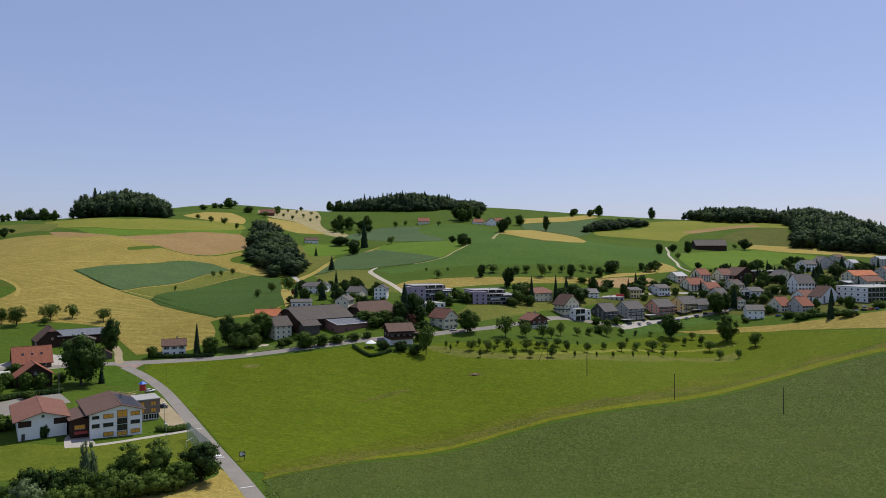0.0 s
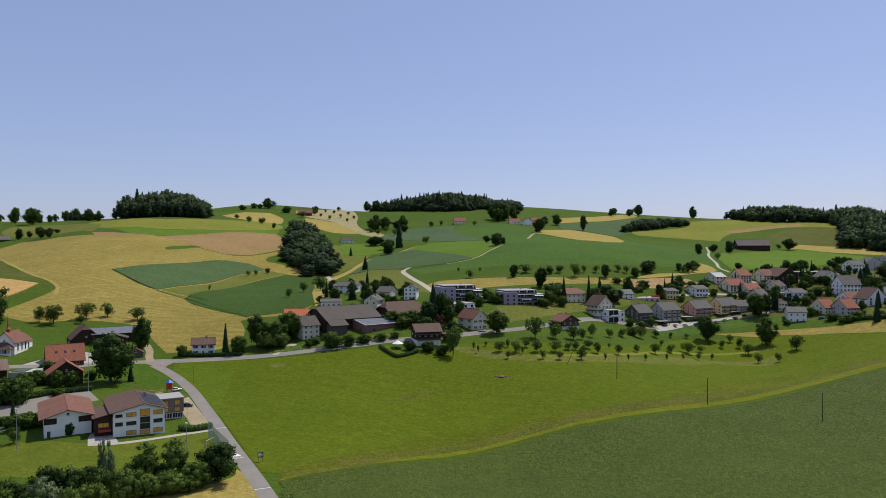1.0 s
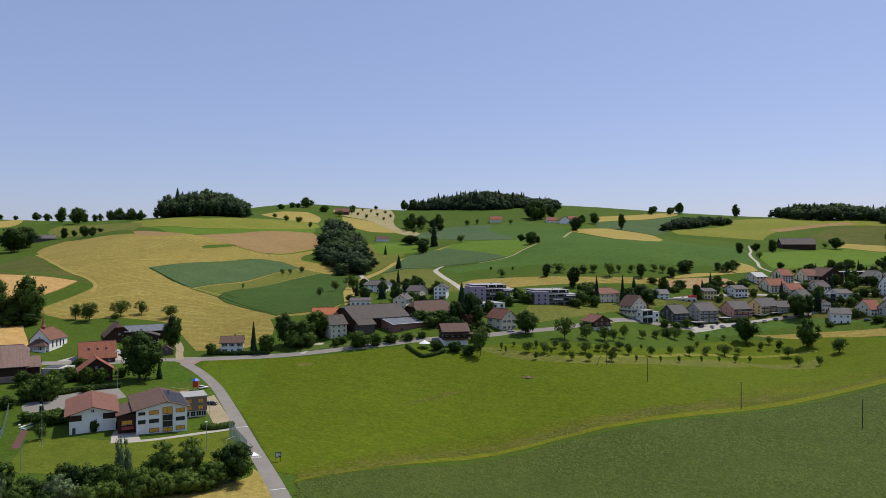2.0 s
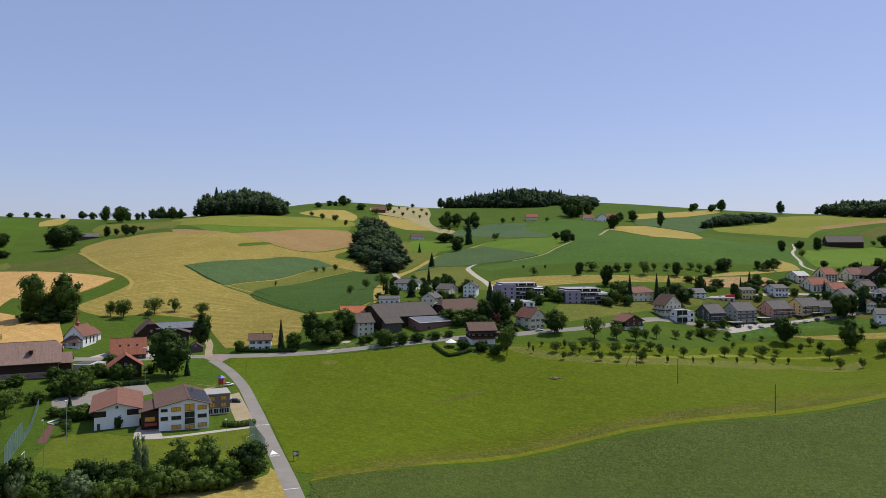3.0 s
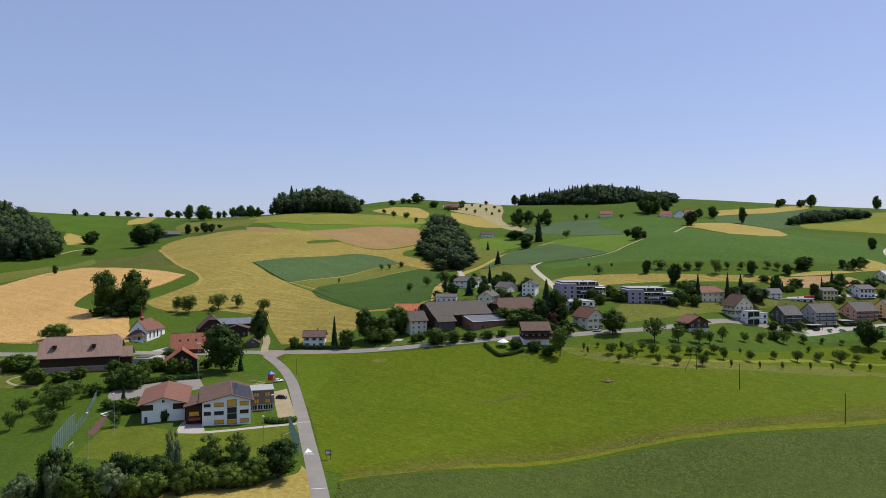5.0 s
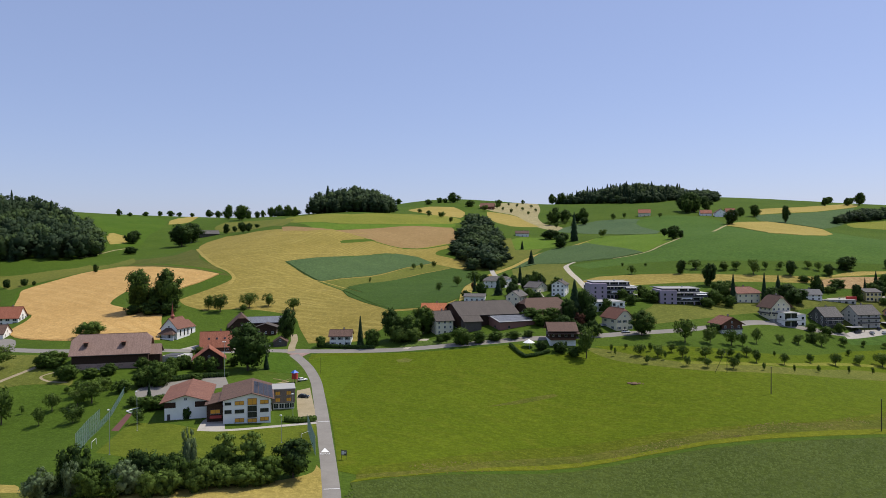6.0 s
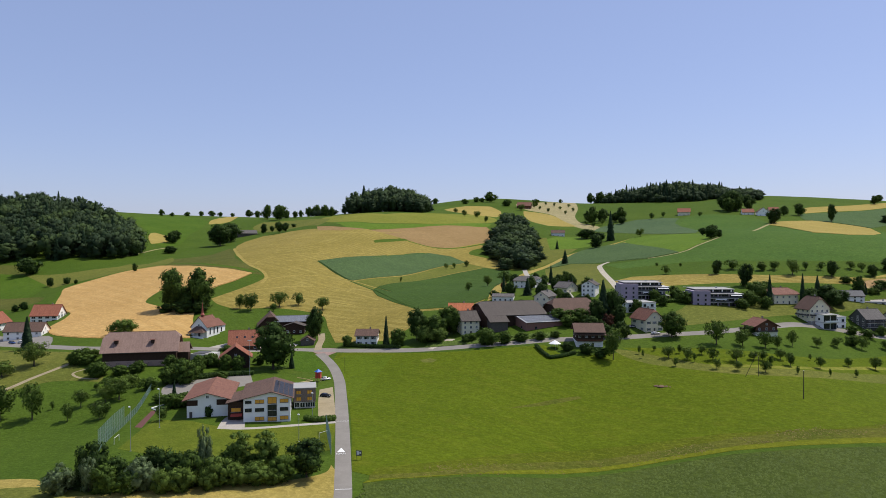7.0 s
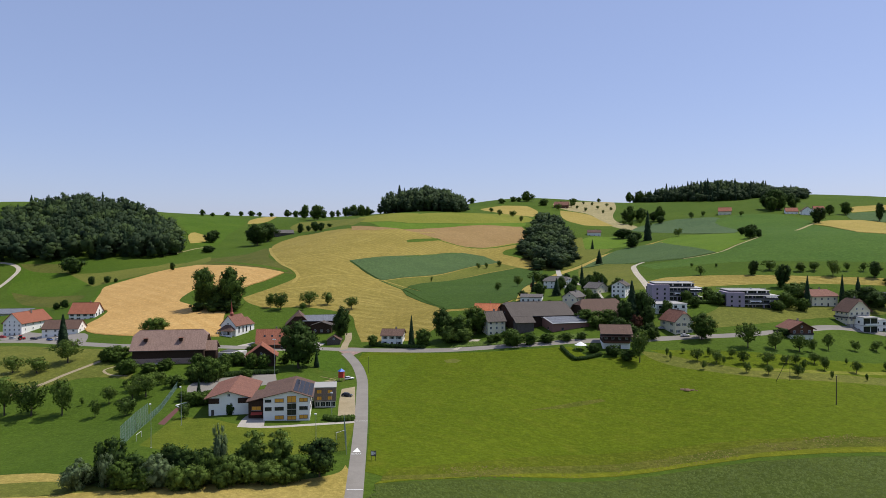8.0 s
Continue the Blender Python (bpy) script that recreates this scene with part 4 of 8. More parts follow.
def house(name, label, x, y, heading, L, W, eave, pitch, ridge="x", wall=None, roof=None, roof2=None, over=0.7, rows=2, cols=(3, 2), base=None, base_h=0.0, win=(1.2, 1.3), frame=None,
          pane=None, shutters=None, chimney=True, balcony=(), hip=0.0, door="front", off=0.5, first=0.9, category="house", group="", skylight=0, drop=2.5):
    """A pitched-roof house. Its front-left corner stands at x, y; the front runs along the heading; the ridge runs along the front ("x") or away from it ("y");
    off is where the ridge lies across the span, hip how far the ridge's ends are clipped."""
    wall, roof = wall or M_WHITE, roof or M_BROWNTILE
    c, s = math.cos(radians(heading)), math.sin(radians(heading))
    z = min(lies(x + c * a - s * b, y + s * a + c * b) for a, b in ((0, 0), (L, 0), (L / 2, W / 2)))
    BUILT.append((x, y, c, s, L, W))
    ob = thing(name, x, y, z, heading, label, category, group)
    span, run = (W, L) if ridge == "x" else (L, W)
    up = math.tan(radians(pitch)) * span * (1 - abs(off - 0.5))  * 0.5
    top = eave + up
    # walls, with the gables, as one upright outline drawn along the ridge
    split = base_h if base else 0.0
    along = "x" if ridge == "x" else "y"
    if split:
        part("plinth_storey", solid(bmesh.new(), [(-0.05, -drop), (span + 0.05, -drop), (span + 0.05, split), (-0.05, split)], -0.05, run + 0.05, along), base, ob)
    lo = split if split else -drop
    clip = hip * up
    if clip:
        g = [(0, lo), (span, lo), (span, eave), (span * off + (1 - off) * span * hip, top - clip), (span * off * (1 - hip), top - clip), (0, eave)]
    else:
        g = [(0, lo), (span, lo), (span, eave), (span * off, top), (0, eave)]
    part("wall", solid(bmesh.new(), g, 0, run, along), wall, ob)
    # roof: two slabs, and small end hips
    sl0, sl1 = up / (span * off), up / (span * (1 - off))
    e0 = (-over, eave - sl0 * over)
    e1 = (span + over, eave - sl1 * over)
    rise = 0.12
    def at(d, h, r):
        return (r, d, h) if ridge == "x" else (d, r, h)
    o2 = over * 0.8
    rin = clip / max(up, 0.01) * span * 0.42 if clip else 0.0
    for k, (d, h, mat) in enumerate(((e0[0], e0[1], roof), (e1[0], e1[1], roof2 or roof))):
        if clip:
            f = hip
            de = span * off + (d - span * off) * f
            he = top + (h - top) * f
            quad = [at(d, h + rise, -o2), at(d, h + rise, run + o2), at(de, he + rise, run + o2), at(span * off, top + rise, run + o2 - rin), at(span * off, top + rise, rin - o2), at(de, he + rise, -o2)]
        else:
            quad = [at(d, h + rise, -o2), at(d, h + rise, run + o2), at(span * off, top + rise, run + o2), at(span * off, top + rise, -o2)]
        part("roof", slab(bmesh.new(), quad, 0.22), mat, ob)
    if clip:
        f = hip
        d0, d1 = span * off + (e0[0] - span * off) * f, span * off + (e1[0] - span * off) * f
        h0, h1 = top + (e0[1] - top) * f, top + (e1[1] - top) * f
        for r, tip in ((-o2, rin - o2), (run + o2, run + o2 - rin)):
            part("hip", slab(bmesh.new(), [at(d0, h0 + rise, r), at(d1, h1 + rise, r), at(span * off, top + rise, tip)], 0.2), roof, ob)
    part("ridge_cap", boxes((-o2 + rin, run + o2 - rin, span * off - 0.14, span * off + 0.14, top + rise - 0.03, top + rise + 0.08) if ridge == "x" else (span * off - 0.14, span * off + 0.14, -o2 + rin, run + o2 - rin, top + rise - 0.03, top + rise + 0.08)), roof, ob)
    for d, h in (e0, e1):
        q = (d - 0.07, d + 0.07, h - 0.2, h - 0.04)
        part("gutter", boxes((-o2, run + o2, q[0], q[1], q[2], q[3]) if ridge == "x" else (q[0], q[1], -o2, run + o2, q[2], q[3])), M_DARKFRAME, ob)
    # windows, storey by storey
    storey = (eave - 0.3) / max(rows, 1)
    rng = random.Random(int(abs(x * 7 + y * 13)))
    for face, length, count in (("front", L, cols[0]), ("right", W, cols[1]), ("left", W, cols[1])):
        gabled = (face == "front") == (ridge == "y")
        for r in range(rows + (1 if gabled and up > 2.2 else 0)):
            n = count if r < rows else max(1, count // 2)
            for k in range(n):
                u = length * (k + 0.5) / n if r < rows else length * (0.5 if n == 1 else 0.36 + 0.28 * k / (n - 1))
                zz = first + r * storey
                if r == rows:
                    zz = eave + 0.15
                if face == door and r == 0 and k == n // 2 and category == "house":
                    d = part("door", boxes((-0.5, 0.5, -0.08, 0.0, 0, 2.05), bevel=0.02), M_DARKFRAME, ob)
                    d.matrix_basis = face_pose(L, W, face, u, 0.05)
                    part("door_handle", boxes((0.34, 0.4, -0.15, -0.08, 0.98, 1.06)), M_STEEL, d)
                    continue
                window(ob, face_pose(L, W, face, u, zz), win[0] * (0.85 if r == rows else 1), win[1] * (0.8 if r == rows else 1), frame, pane, shutters if r < rows else None)
    for face, level in balcony:
        length = L if face in ("front", "back") else W
        b = part("balcony", boxes((0.3, length - 0.3, -1.3, 0, -0.15, 0.02)), M_CONCRETE if wall != M_WOOD else M_WOOD, ob)
        b.matrix_basis = face_pose(L, W, face, 0, level)
        part("railing", boxes((0.3, length - 0.3, -1.3, -1.24, 0.95, 1.02), (0.3, length - 0.3, -1.29, -1.25, 0.1, 0.8), (0.3, 0.36, -1.3, 0, 0.1, 1.02), (length - 0.36, length - 0.3, -1.3, 0, 0.1, 1.02)), M_DARKFRAME if wall != M_WOOD else M_TIMBER, b)
    if chimney:
        cx, cy = (run * 0.62, span * off + span * 0.12) if ridge == "x" else (span * off + span * 0.12, run * 0.55)
        ch = part("chimney", boxes((cx - 0.35, cx + 0.35, cy - 0.3, cy + 0.3, top - 1.3, top + 0.9)), M_STONE, ob)
        part("cowl", boxes((cx - 0.42, cx + 0.42, cy - 0.37, cy + 0.37, top + 0.9, top + 1.0)), M_DARKFRAME, ch)
    for k in range(skylight):
        f = 0.55
        d, h = e0[0] + (span * off - e0[0]) * f, e0[1] + (top - e0[1]) * f + rise
        r = run * (k + 1) / (skylight + 1)
        a = math.degrees(math.atan(sl0))
        sk = part("skylight", boxes((-0.5, 0.5, -0.6, 0.6, 0.01, 0.1)), M_GLASS, ob)
        sk.matrix_basis = pose(r, d, h, a) if ridge == "x" else pose(d, r, h, 0, -a)
    return ob


def flat_house(name, label, x, y, heading, L, W, floors, wall=None, setback=2.0, glass_front=True, storey=2.9, awnings=0, category="house", group="", dark=None):
    """A modern flat-roofed house: stacked storeys, the top one set back, with deep balconies and awnings."""
    wall = wall or M_WHITE
    c, s = math.cos(radians(heading)), math.sin(radians(heading))
    z = min(lies(x + c * a - s * b, y + s * a + c * b) for a, b in ((0, 0), (L, 0), (L / 2, W / 2)))
    BUILT.append((x, y, c, s, L, W))
    ob = thing(name, x, y, z, heading, label, category, group)
    for f in range(floors):
        inset = setback if f == floors - 1 and floors > 2 else 0.0
        z0, z1 = f * storey - (2.5 if f == 0 else 0), (f + 1) * storey
        end = L - inset * 0.4 - (L * 0.09 * (f % 2) if awnings else 0.0)
        part("storey", boxes((inset * 0.7, end, inset, W, z0, z1 - 0.25)), wall if not inset else (dark or wall), ob)
        if awnings:
            for q in (0.5, 0.72, 0.93):
                part("pillar", boxes((end * q - 0.2, end * q + 0.2, inset - 1.5, inset, z0, z1 - 0.25)), M_WHITE if f % 2 else wall, ob)
        part("slab", boxes((inset * 0.7 - 0.3, end + 0.3, inset - (1.6 if glass_front else 0.3), W + 0.2, z1 - 0.25, z1), bevel=0.03), M_CONCRETE if f < floors - 1 else M_FLAT, ob)
        n = max(2, int(L / 4))
        for k in range(n):
            u = L * (k + 0.5) / n
            if (inset and not (inset < u < L - inset)) or u + L / n * 0.46 > end:
                continue
            window(ob, pose(u, inset, f * storey + 0.35), L / n * 0.9 if glass_front else 1.6, storey * 0.76 if glass_front else 1.5, M_DARKFRAME)
        m = max(1, int(W / 5))
        for k in range(m):
            for face in ("left", "right"):
                q = face_pose(L, W, face, W * (k + 0.5) / m, f * storey + 0.9)
                if not inset:
                    window(ob, q, 1.3, 1.3, M_DARKFRAME)
        if glass_front and f > 0:
            r = part("railing", boxes((0, end, inset - 1.55, inset - 1.5, 0.05, 0.95), (0, end, inset - 1.58, inset - 1.47, 0.95, 1.02)), dark or M_DARKFRAME, ob)
            r.matrix_basis = pose(0, 0, f * storey)
    if awnings:
        block = part("stair_block", boxes((-0.4, L * 0.34, -1.9, W * 0.7, -2.5, (floors - 0.35) * storey)), wall, ob)
        for f in range(floors - 1):
            for u in (L * 0.09, L * 0.24):
                window(block, pose(u, -1.9, f * storey + 1.0), 1.1, 1.3, M_DARKFRAME)
    for k in range(awnings):
        u = L * (0.45 + 0.3 * k)
        a = part("awning", slab(bmesh.new(), [(u, 0.0, 0), (u + L * 0.22, 0.0, 0), (u + L * 0.22, -2.6, -0.7), (u, -2.6, -0.7)], 0.05), M_AWNING, ob, "white canvas awning")
        a.matrix_basis = pose(0, 0, (1 + k) * storey + 2.3)
    part("vent", boxes((L * 0.6, L * 0.6 + 0.8, W * 0.6, W * 0.6 + 0.8, floors * storey - 0.01, floors * storey + 0.9)), M_STEEL, ob)
    part("parapet", boxes((-0.1, L + 0.1, W - 0.1, W + 0.1, floors * storey, floors * storey + 0.3)), M_CONCRETE, ob)
    return ob


# ---- trees ----
def leaf_cards(centres, ways, sizes, rng):
    """Bent leaf sprays as vertices and faces: two triangles each, facing roughly along their ways."""
    n = len(centres)
    spin = rng.normal(size=(n, 3))
    a = np.cross(ways, spin)
    a /= np.linalg.norm(a, axis=1)[:, None] + 1e-9
    b = np.cross(ways, a)
    s = sizes[:, None]
    v = np.stack([centres - a * s, centres - b * s * 0.62 + ways * s * 0.22, centres + a * s, centres + b * s * 0.62 + ways * s * 0.22], 1).reshape(-1, 3)
    base = np.arange(n)[:, None] * 4
    f = np.concatenate([base + np.array([[0, 1, 2]]), base + np.array([[0, 2, 3]])])
    return v, f


def ball(rng, centre, radius, level=1, rough=0.22, squash=0.85):
    bm = bmesh.new()
    bmesh.ops.create_icosphere(bm, subdivisions=level, radius=1)
    v = np.array([q.co[:] for q in bm.verts])
    f = np.array([[q.index for q in t.verts] for t in bm.faces])
    bm.free()
    v *= 1 + rng.uniform(-rough, rough, (len(v), 1))
    return v * radius * np.array([1, 1, squash]) + centre, f


def merged(pieces):
    vs, fs, n = [], [], 0
    for v, f, *_ in pieces:
        vs.append(v), fs.append(f + n)
        n += len(v)
    if all(len(p) == 3 for p in pieces):
        return np.concatenate(vs), np.concatenate(fs), np.concatenate([p[2] for p in pieces])
    return np.concatenate(vs), np.concatenate(fs)


def unit(v):
    return v / (np.linalg.norm(v, axis=-1, keepdims=True) + 1e-9)


def crown_shape(seed, lumps, leaves, leaf, radii, low, lump=0.36, core=1, ragged=0.3, whole=0.4):
    """A crown 1 high over its foot: uneven lumps on limbs, each covered with leaf sprays, with gaps and stray tips between."""
    rng = np.random.default_rng(seed)
    rx, rz = radii
    mid = (1 + low) / 2
    lean = rng.uniform(-0.12, 0.12, 2) * rx
    lobes = rng.uniform(0, 6.3, 3)
    pieces, spots = [], []
    heart = np.array([0, 0, mid])
    for k in range(lumps):
        a, t = k * 2.4 + rng.uniform(-0.6, 0.6), (k + 0.5) / lumps * 2 - 1
        wave = 1 + ragged * 0.6 * math.sin(2 * a + lobes[0]) * math.cos(2.5 * t + lobes[1]) + ragged * 0.4 * math.sin(3 * a + lobes[2])
        ring = math.sqrt(max(0.05, 1 - t * t)) * rng.uniform(0.5, 0.95) * wave
        r = lump * rx * rng.uniform(0.6, 1.4) * (1 - 0.25 * max(t, 0))
        c = np.array([math.cos(a) * ring * rx + lean[0] * t, math.sin(a) * ring * rx + lean[1] * t, mid + t * (rz * rng.uniform(0.66, 0.9))])
        c[2] = min(c[2], 1 - r * 0.7)
        c[2] = max(c[2], low + r * 0.35)
        spots.append((c, r))
        if core:
            v, f = ball(rng, c, r * 0.72, 1, 0.3)
            pieces.append((v, f, unit(unit(v - c) * (1 - whole) + unit(v - heart) * whole)))
    v, f = ball(rng, heart, rx * 0.55, 1, 0.3, rz / rx)
    pieces.append((v, f, unit(v - heart)))
    total = sum(r * r for _, r in spots)
    for c, r in spots:
        n = max(4, int(leaves * r * r / total))
        w = rng.normal(size=(n, 3))
        w /= np.linalg.norm(w, axis=1)[:, None]
        p = c + w * r * (0.7 + 0.65 * rng.random((n, 1)) ** 1.6) * np.array([1, 1, 0.85])
        w = w + rng.normal(size=(n, 3)) * 0.5 + np.array([0, 0, 0.15])
        w /= np.linalg.norm(w, axis=1)[:, None]
        v, f = leaf_cards(p, w, leaf * rng.uniform(0.5, 1.4, n), rng)
        out = unit(p - c) * (1 - whole) + unit(p - heart) * whole + rng.normal(size=(n, 3)) * 0.2
        pieces.append((v, f, np.repeat(unit(out), 4, 0)))
    return merged(pieces)


def needle_shape(seed, levels, around, radius, low=0.06, sides=0):
    """A conifer's crown 1 high: whorls of drooping sprays that shorten to the tip."""
    rng = np.random.default_rng(seed)
    pieces = []
    v = [(0, 0, 0.99)] + [(radius * 0.5 * math.cos(a), radius * 0.5 * math.sin(a), low) for a in np.linspace(0, 2 * math.pi, 8)[:-1]]
    v = np.array(v)
    pieces.append((v, np.array([[0, i % 7 + 1, i] for i in range(1, 8)]), unit(v * [1, 1, 0] + [0, 0, 0.05])))
    for k in range(levels):
        t = k / levels
        z = low + (1 - low) * t
        r = radius * (1 - t) ** 0.85 * rng.uniform(0.8, 1.12) + 0.012
        for a in np.linspace(0, 2 * math.pi, around, endpoint=False) + rng.uniform(0, 6):
            a += rng.uniform(-0.2, 0.2)
            q = r * rng.uniform(0.75, 1.15)
            d, side = np.array([math.cos(a), math.sin(a), 0]), np.array([-math.sin(a), math.cos(a), 0])
            w = 0.30 * q + 0.012
            v = np.array([[0, 0, z + 0.02], *(d * q * 0.6 + side * w + [0, 0, z - 0.01 - 0.10 * q],), *(d * q + [0, 0, z - 0.05 - 0.22 * q],), *(d * q * 0.6 - side * w + [0, 0, z - 0.01 - 0.10 * q],)])
            pieces.append((v, np.array([[0, 2, 1], [0, 3, 2]]), np.tile(unit(d + np.array([0, 0, 0.7]) + rng.normal(size=3) * 0.2), (4, 1))))
    return merged(pieces)


def mesh_of(name, shape, material, smooth=False):
    v, f, *bend = shape
    me = bpy.data.meshes.new(name)
    me.from_pydata(v.tolist(), [], f.tolist())
    me.materials.append(material)
    if bend:
        me.polygons.foreach_set("use_smooth", [True] * len(me.polygons))
        me.normals_split_custom_set_from_vertices(bend[0].tolist())
    return me


def trunk_shape(seed, low, rx, limbs=7, girth=0.022):
    """A tapered, slightly bent trunk 1 high with limbs that reach into the crown."""
    rng = random.Random(seed)
    bm = bmesh.new()
    p, r = Vector((0, 0, -0.03)), girth * 1.25
    path = [p]
    for k in range(4):
        q = Vector((rng.uniform(-0.012, 0.012), rng.uniform(-0.012, 0.012), (low + 0.45) * (k + 1) / 4))
        tube(bm, p, q, r, r * 0.82, 7)
        p, r = q, r * 0.82
        path.append(q)
    for k in range(limbs):
        a, t = k * 2.4 + rng.uniform(-0.3, 0.3), rng.uniform(0.55, 1)
        s = path[2].lerp(path[4], t * 0.7)
        e = s + Vector((math.cos(a) * rx * 0.75, math.sin(a) * rx * 0.75, rng.uniform(0.12, 0.3)))
        m = s.lerp(e, 0.5) + Vector((0, 0, 0.03))
        tube(bm, s, m, girth * 0.45, girth * 0.3, 5)
        tube(bm, m, e, girth * 0.3, girth * 0.1, 5)
    return bm


TREES = {}


def tree_kind(key, name, crown, bark_seed, low, rx, needle=False):
    """The pattern of a tree 1 m high, from which the trees of its kind are copied."""
    ob = thing(name, 0, -300, -60)
    TREES[key] = (ob, rx)
    bm = trunk_shape(bark_seed, low, rx) if not needle else tube(bmesh.new(), (0, 0, -0.03), (0, 0, 0.8), 0.022, 0.006, 7)
    part("trunk", bm, M_BARK, ob)
    cr = new("crown", crown)
    cr.parent = ob
    return ob


def tree(key, label, x, y, h, width, group="", category="tree", sink=0.0):
    """A copy of a kind of tree, h metres high and about width metres across."""
    ob, rx = TREES[key]
    family = [k for k in TREES if k[:-1] == key[:-1]]
    if key[-1].isdigit() and key[:-1] != "shrub":
        ob, rx = TREES[family[int(abs(x * 3.1 + y * 1.7)) % len(family)]]
    s = width / (2.25 * rx)
    made = copy_thing(ob, Matrix())
    turn = (x * 37.7 + y * 91.3) % 360
    made.matrix_basis = pose(x, y, lies(x, y) - sink, 0, 0, turn) @ Matrix.Diagonal((s, s, h, 1))
    return tagged(made, label, category, group)


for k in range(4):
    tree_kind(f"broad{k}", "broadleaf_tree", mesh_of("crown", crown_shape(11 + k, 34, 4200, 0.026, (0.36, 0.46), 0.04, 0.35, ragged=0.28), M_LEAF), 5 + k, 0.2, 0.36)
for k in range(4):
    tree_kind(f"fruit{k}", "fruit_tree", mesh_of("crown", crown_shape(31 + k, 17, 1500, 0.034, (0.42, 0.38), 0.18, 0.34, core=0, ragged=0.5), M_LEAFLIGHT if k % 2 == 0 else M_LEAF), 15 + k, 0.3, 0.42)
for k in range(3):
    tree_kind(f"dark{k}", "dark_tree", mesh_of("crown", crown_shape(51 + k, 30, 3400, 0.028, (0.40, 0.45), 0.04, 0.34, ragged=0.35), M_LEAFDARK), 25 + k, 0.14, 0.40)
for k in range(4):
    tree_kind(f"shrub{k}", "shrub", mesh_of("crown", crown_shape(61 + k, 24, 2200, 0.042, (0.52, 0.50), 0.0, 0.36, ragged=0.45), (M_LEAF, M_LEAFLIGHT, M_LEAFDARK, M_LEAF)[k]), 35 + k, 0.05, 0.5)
tree_kind("willow", "willow_shrub", mesh_of("crown", crown_shape(71, 26, 2600, 0.036, (0.50, 0.50), 0.0, 0.34, ragged=0.4), M_WILLOW), 45, 0.05, 0.5)
tree_kind("copper", "copper_leaved_tree", mesh_of("crown", crown_shape(73, 16, 1000, 0.045, (0.42, 0.42), 0.14), M_REDLEAF), 47, 0.2, 0.42)
tree_kind("birch", "slender_tree", mesh_of("crown", crown_shape(75, 26, 1800, 0.028, (0.22, 0.46), 0.06, 0.44, ragged=0.45), M_LEAFLIGHT), 49, 0.14, 0.22)
tree_kind("column", "columnar_conifer", mesh_of("crown", needle_shape(77, 46, 12, 0.15), M_NEEDLE), 51, 0, 0.15, True)
for k in range(2):
    tree_kind(f"fir{k}", "conifer", mesh_of("crown", needle_shape(81 + k, 34, 13, 0.26), M_NEEDLE), 55 + k, 0, 0.26, True)

FAR_BROAD = [crown_shape(91 + k, 14, 520, 0.030, (0.33, 0.40), 0.16, 0.46, ragged=0.22, whole=0.8) for k in range(4)] + [crown_shape(99, 10, 320, 0.036, (0.34, 0.48), 0.0, 0.50, ragged=0.22, whole=0.8)]
FAR_FIR = [needle_shape(95 + k, 18, 9, 0.20, 0.05) for k in range(3)]


def wood(name, label, outline, spacing, tall, firs=0.2, seed=1, rounding=0.3, reach=28.0, swing=0.10):
    """A wood seen from afar: many trees in one mesh, on their ground inside the outline."""
    rng = np.random.default_rng(seed)
    ox, oy = [q[0] for q in outline], [q[1] for q in outline]
    g = grid(min(ox), max(ox), min(oy), max(oy), spacing)
    g = g + rng.uniform(-0.42, 0.42, g.shape) * spacing
    g = g[inside(g[:, 0], g[:, 1], outline)]
    gz = height(g[:, 0], g[:, 1])
    ring = np.array(outline)
    seg_a, seg_b = ring, np.roll(ring, -1, 0)
    leafy, pale, needles = [], [], []
    for (x, y), z in zip(g, gz):
        fir = rng.random() < firs
        v, f, out = (FAR_FIR if fir else FAR_BROAD)[int(rng.integers(3 if fir else 4))]
        ab = seg_b - seg_a
        k = np.clip(((np.array([x, y]) - seg_a) * ab).sum(1) / (ab**2).sum(1), 0, 1)
        rim = np.hypot(*(seg_a + ab * k[:, None] - [x, y]).T).min()
        h = tall * (1 - rounding * (1 - min(1, rim / reach))) * rng.uniform(0.74, 1.12) * (1.16 if fir else 1) * (1 + swing * math.sin(x * 0.05 + seed) * math.sin(y * 0.06) + swing * math.sin(x * 0.021 + 2 * seed))
        a = rng.uniform(0, 6.3)
        turn = np.array([[math.cos(a), -math.sin(a), 0], [math.sin(a), math.cos(a), 0], [0, 0, 1]])
        w = h * rng.uniform(0.8, 1.1) if fir else max(spacing * 1.9, h * 0.72) * rng.uniform(0.85, 1.2)
        if rim < 1.3 * spacing or rng.random() < 0.25:
            low_v, low_f, low_out = FAR_BROAD[4]
            shift = rng.uniform(-0.5, 0.5, 2) * spacing
            leafy.append((low_v @ turn.T * np.array([w * 0.8, w * 0.8, h * 0.6]) + [x + shift[0], y + shift[1], z - 0.5], low_f, low_out @ turn.T))
        (needles if fir else pale if rng.random() < 0.3 else leafy).append((v @ turn.T * np.array([w, w, h]) + [x, y, z - 0.5], f, out @ turn.T))
    ob = thing(name, float(np.mean(ox)), float(np.mean(oy)), 0, 0, label, "woodland", kind="stuff")
    for part_name, pieces, mat in (("leafy_crowns", leafy, M_WOODS), ("paler_crowns", pale, M_WOODSLIGHT), ("conifer_crowns", needles, M_NEEDLE)):
        if pieces:
            shift = np.array([np.mean(ox), np.mean(oy), 0])
            v, f, out = merged(pieces)
            tagged(shared(part_name, mesh_of(part_name, (v - shift, f, out), mat), ob, Matrix()), kind="stuff")
    return ob


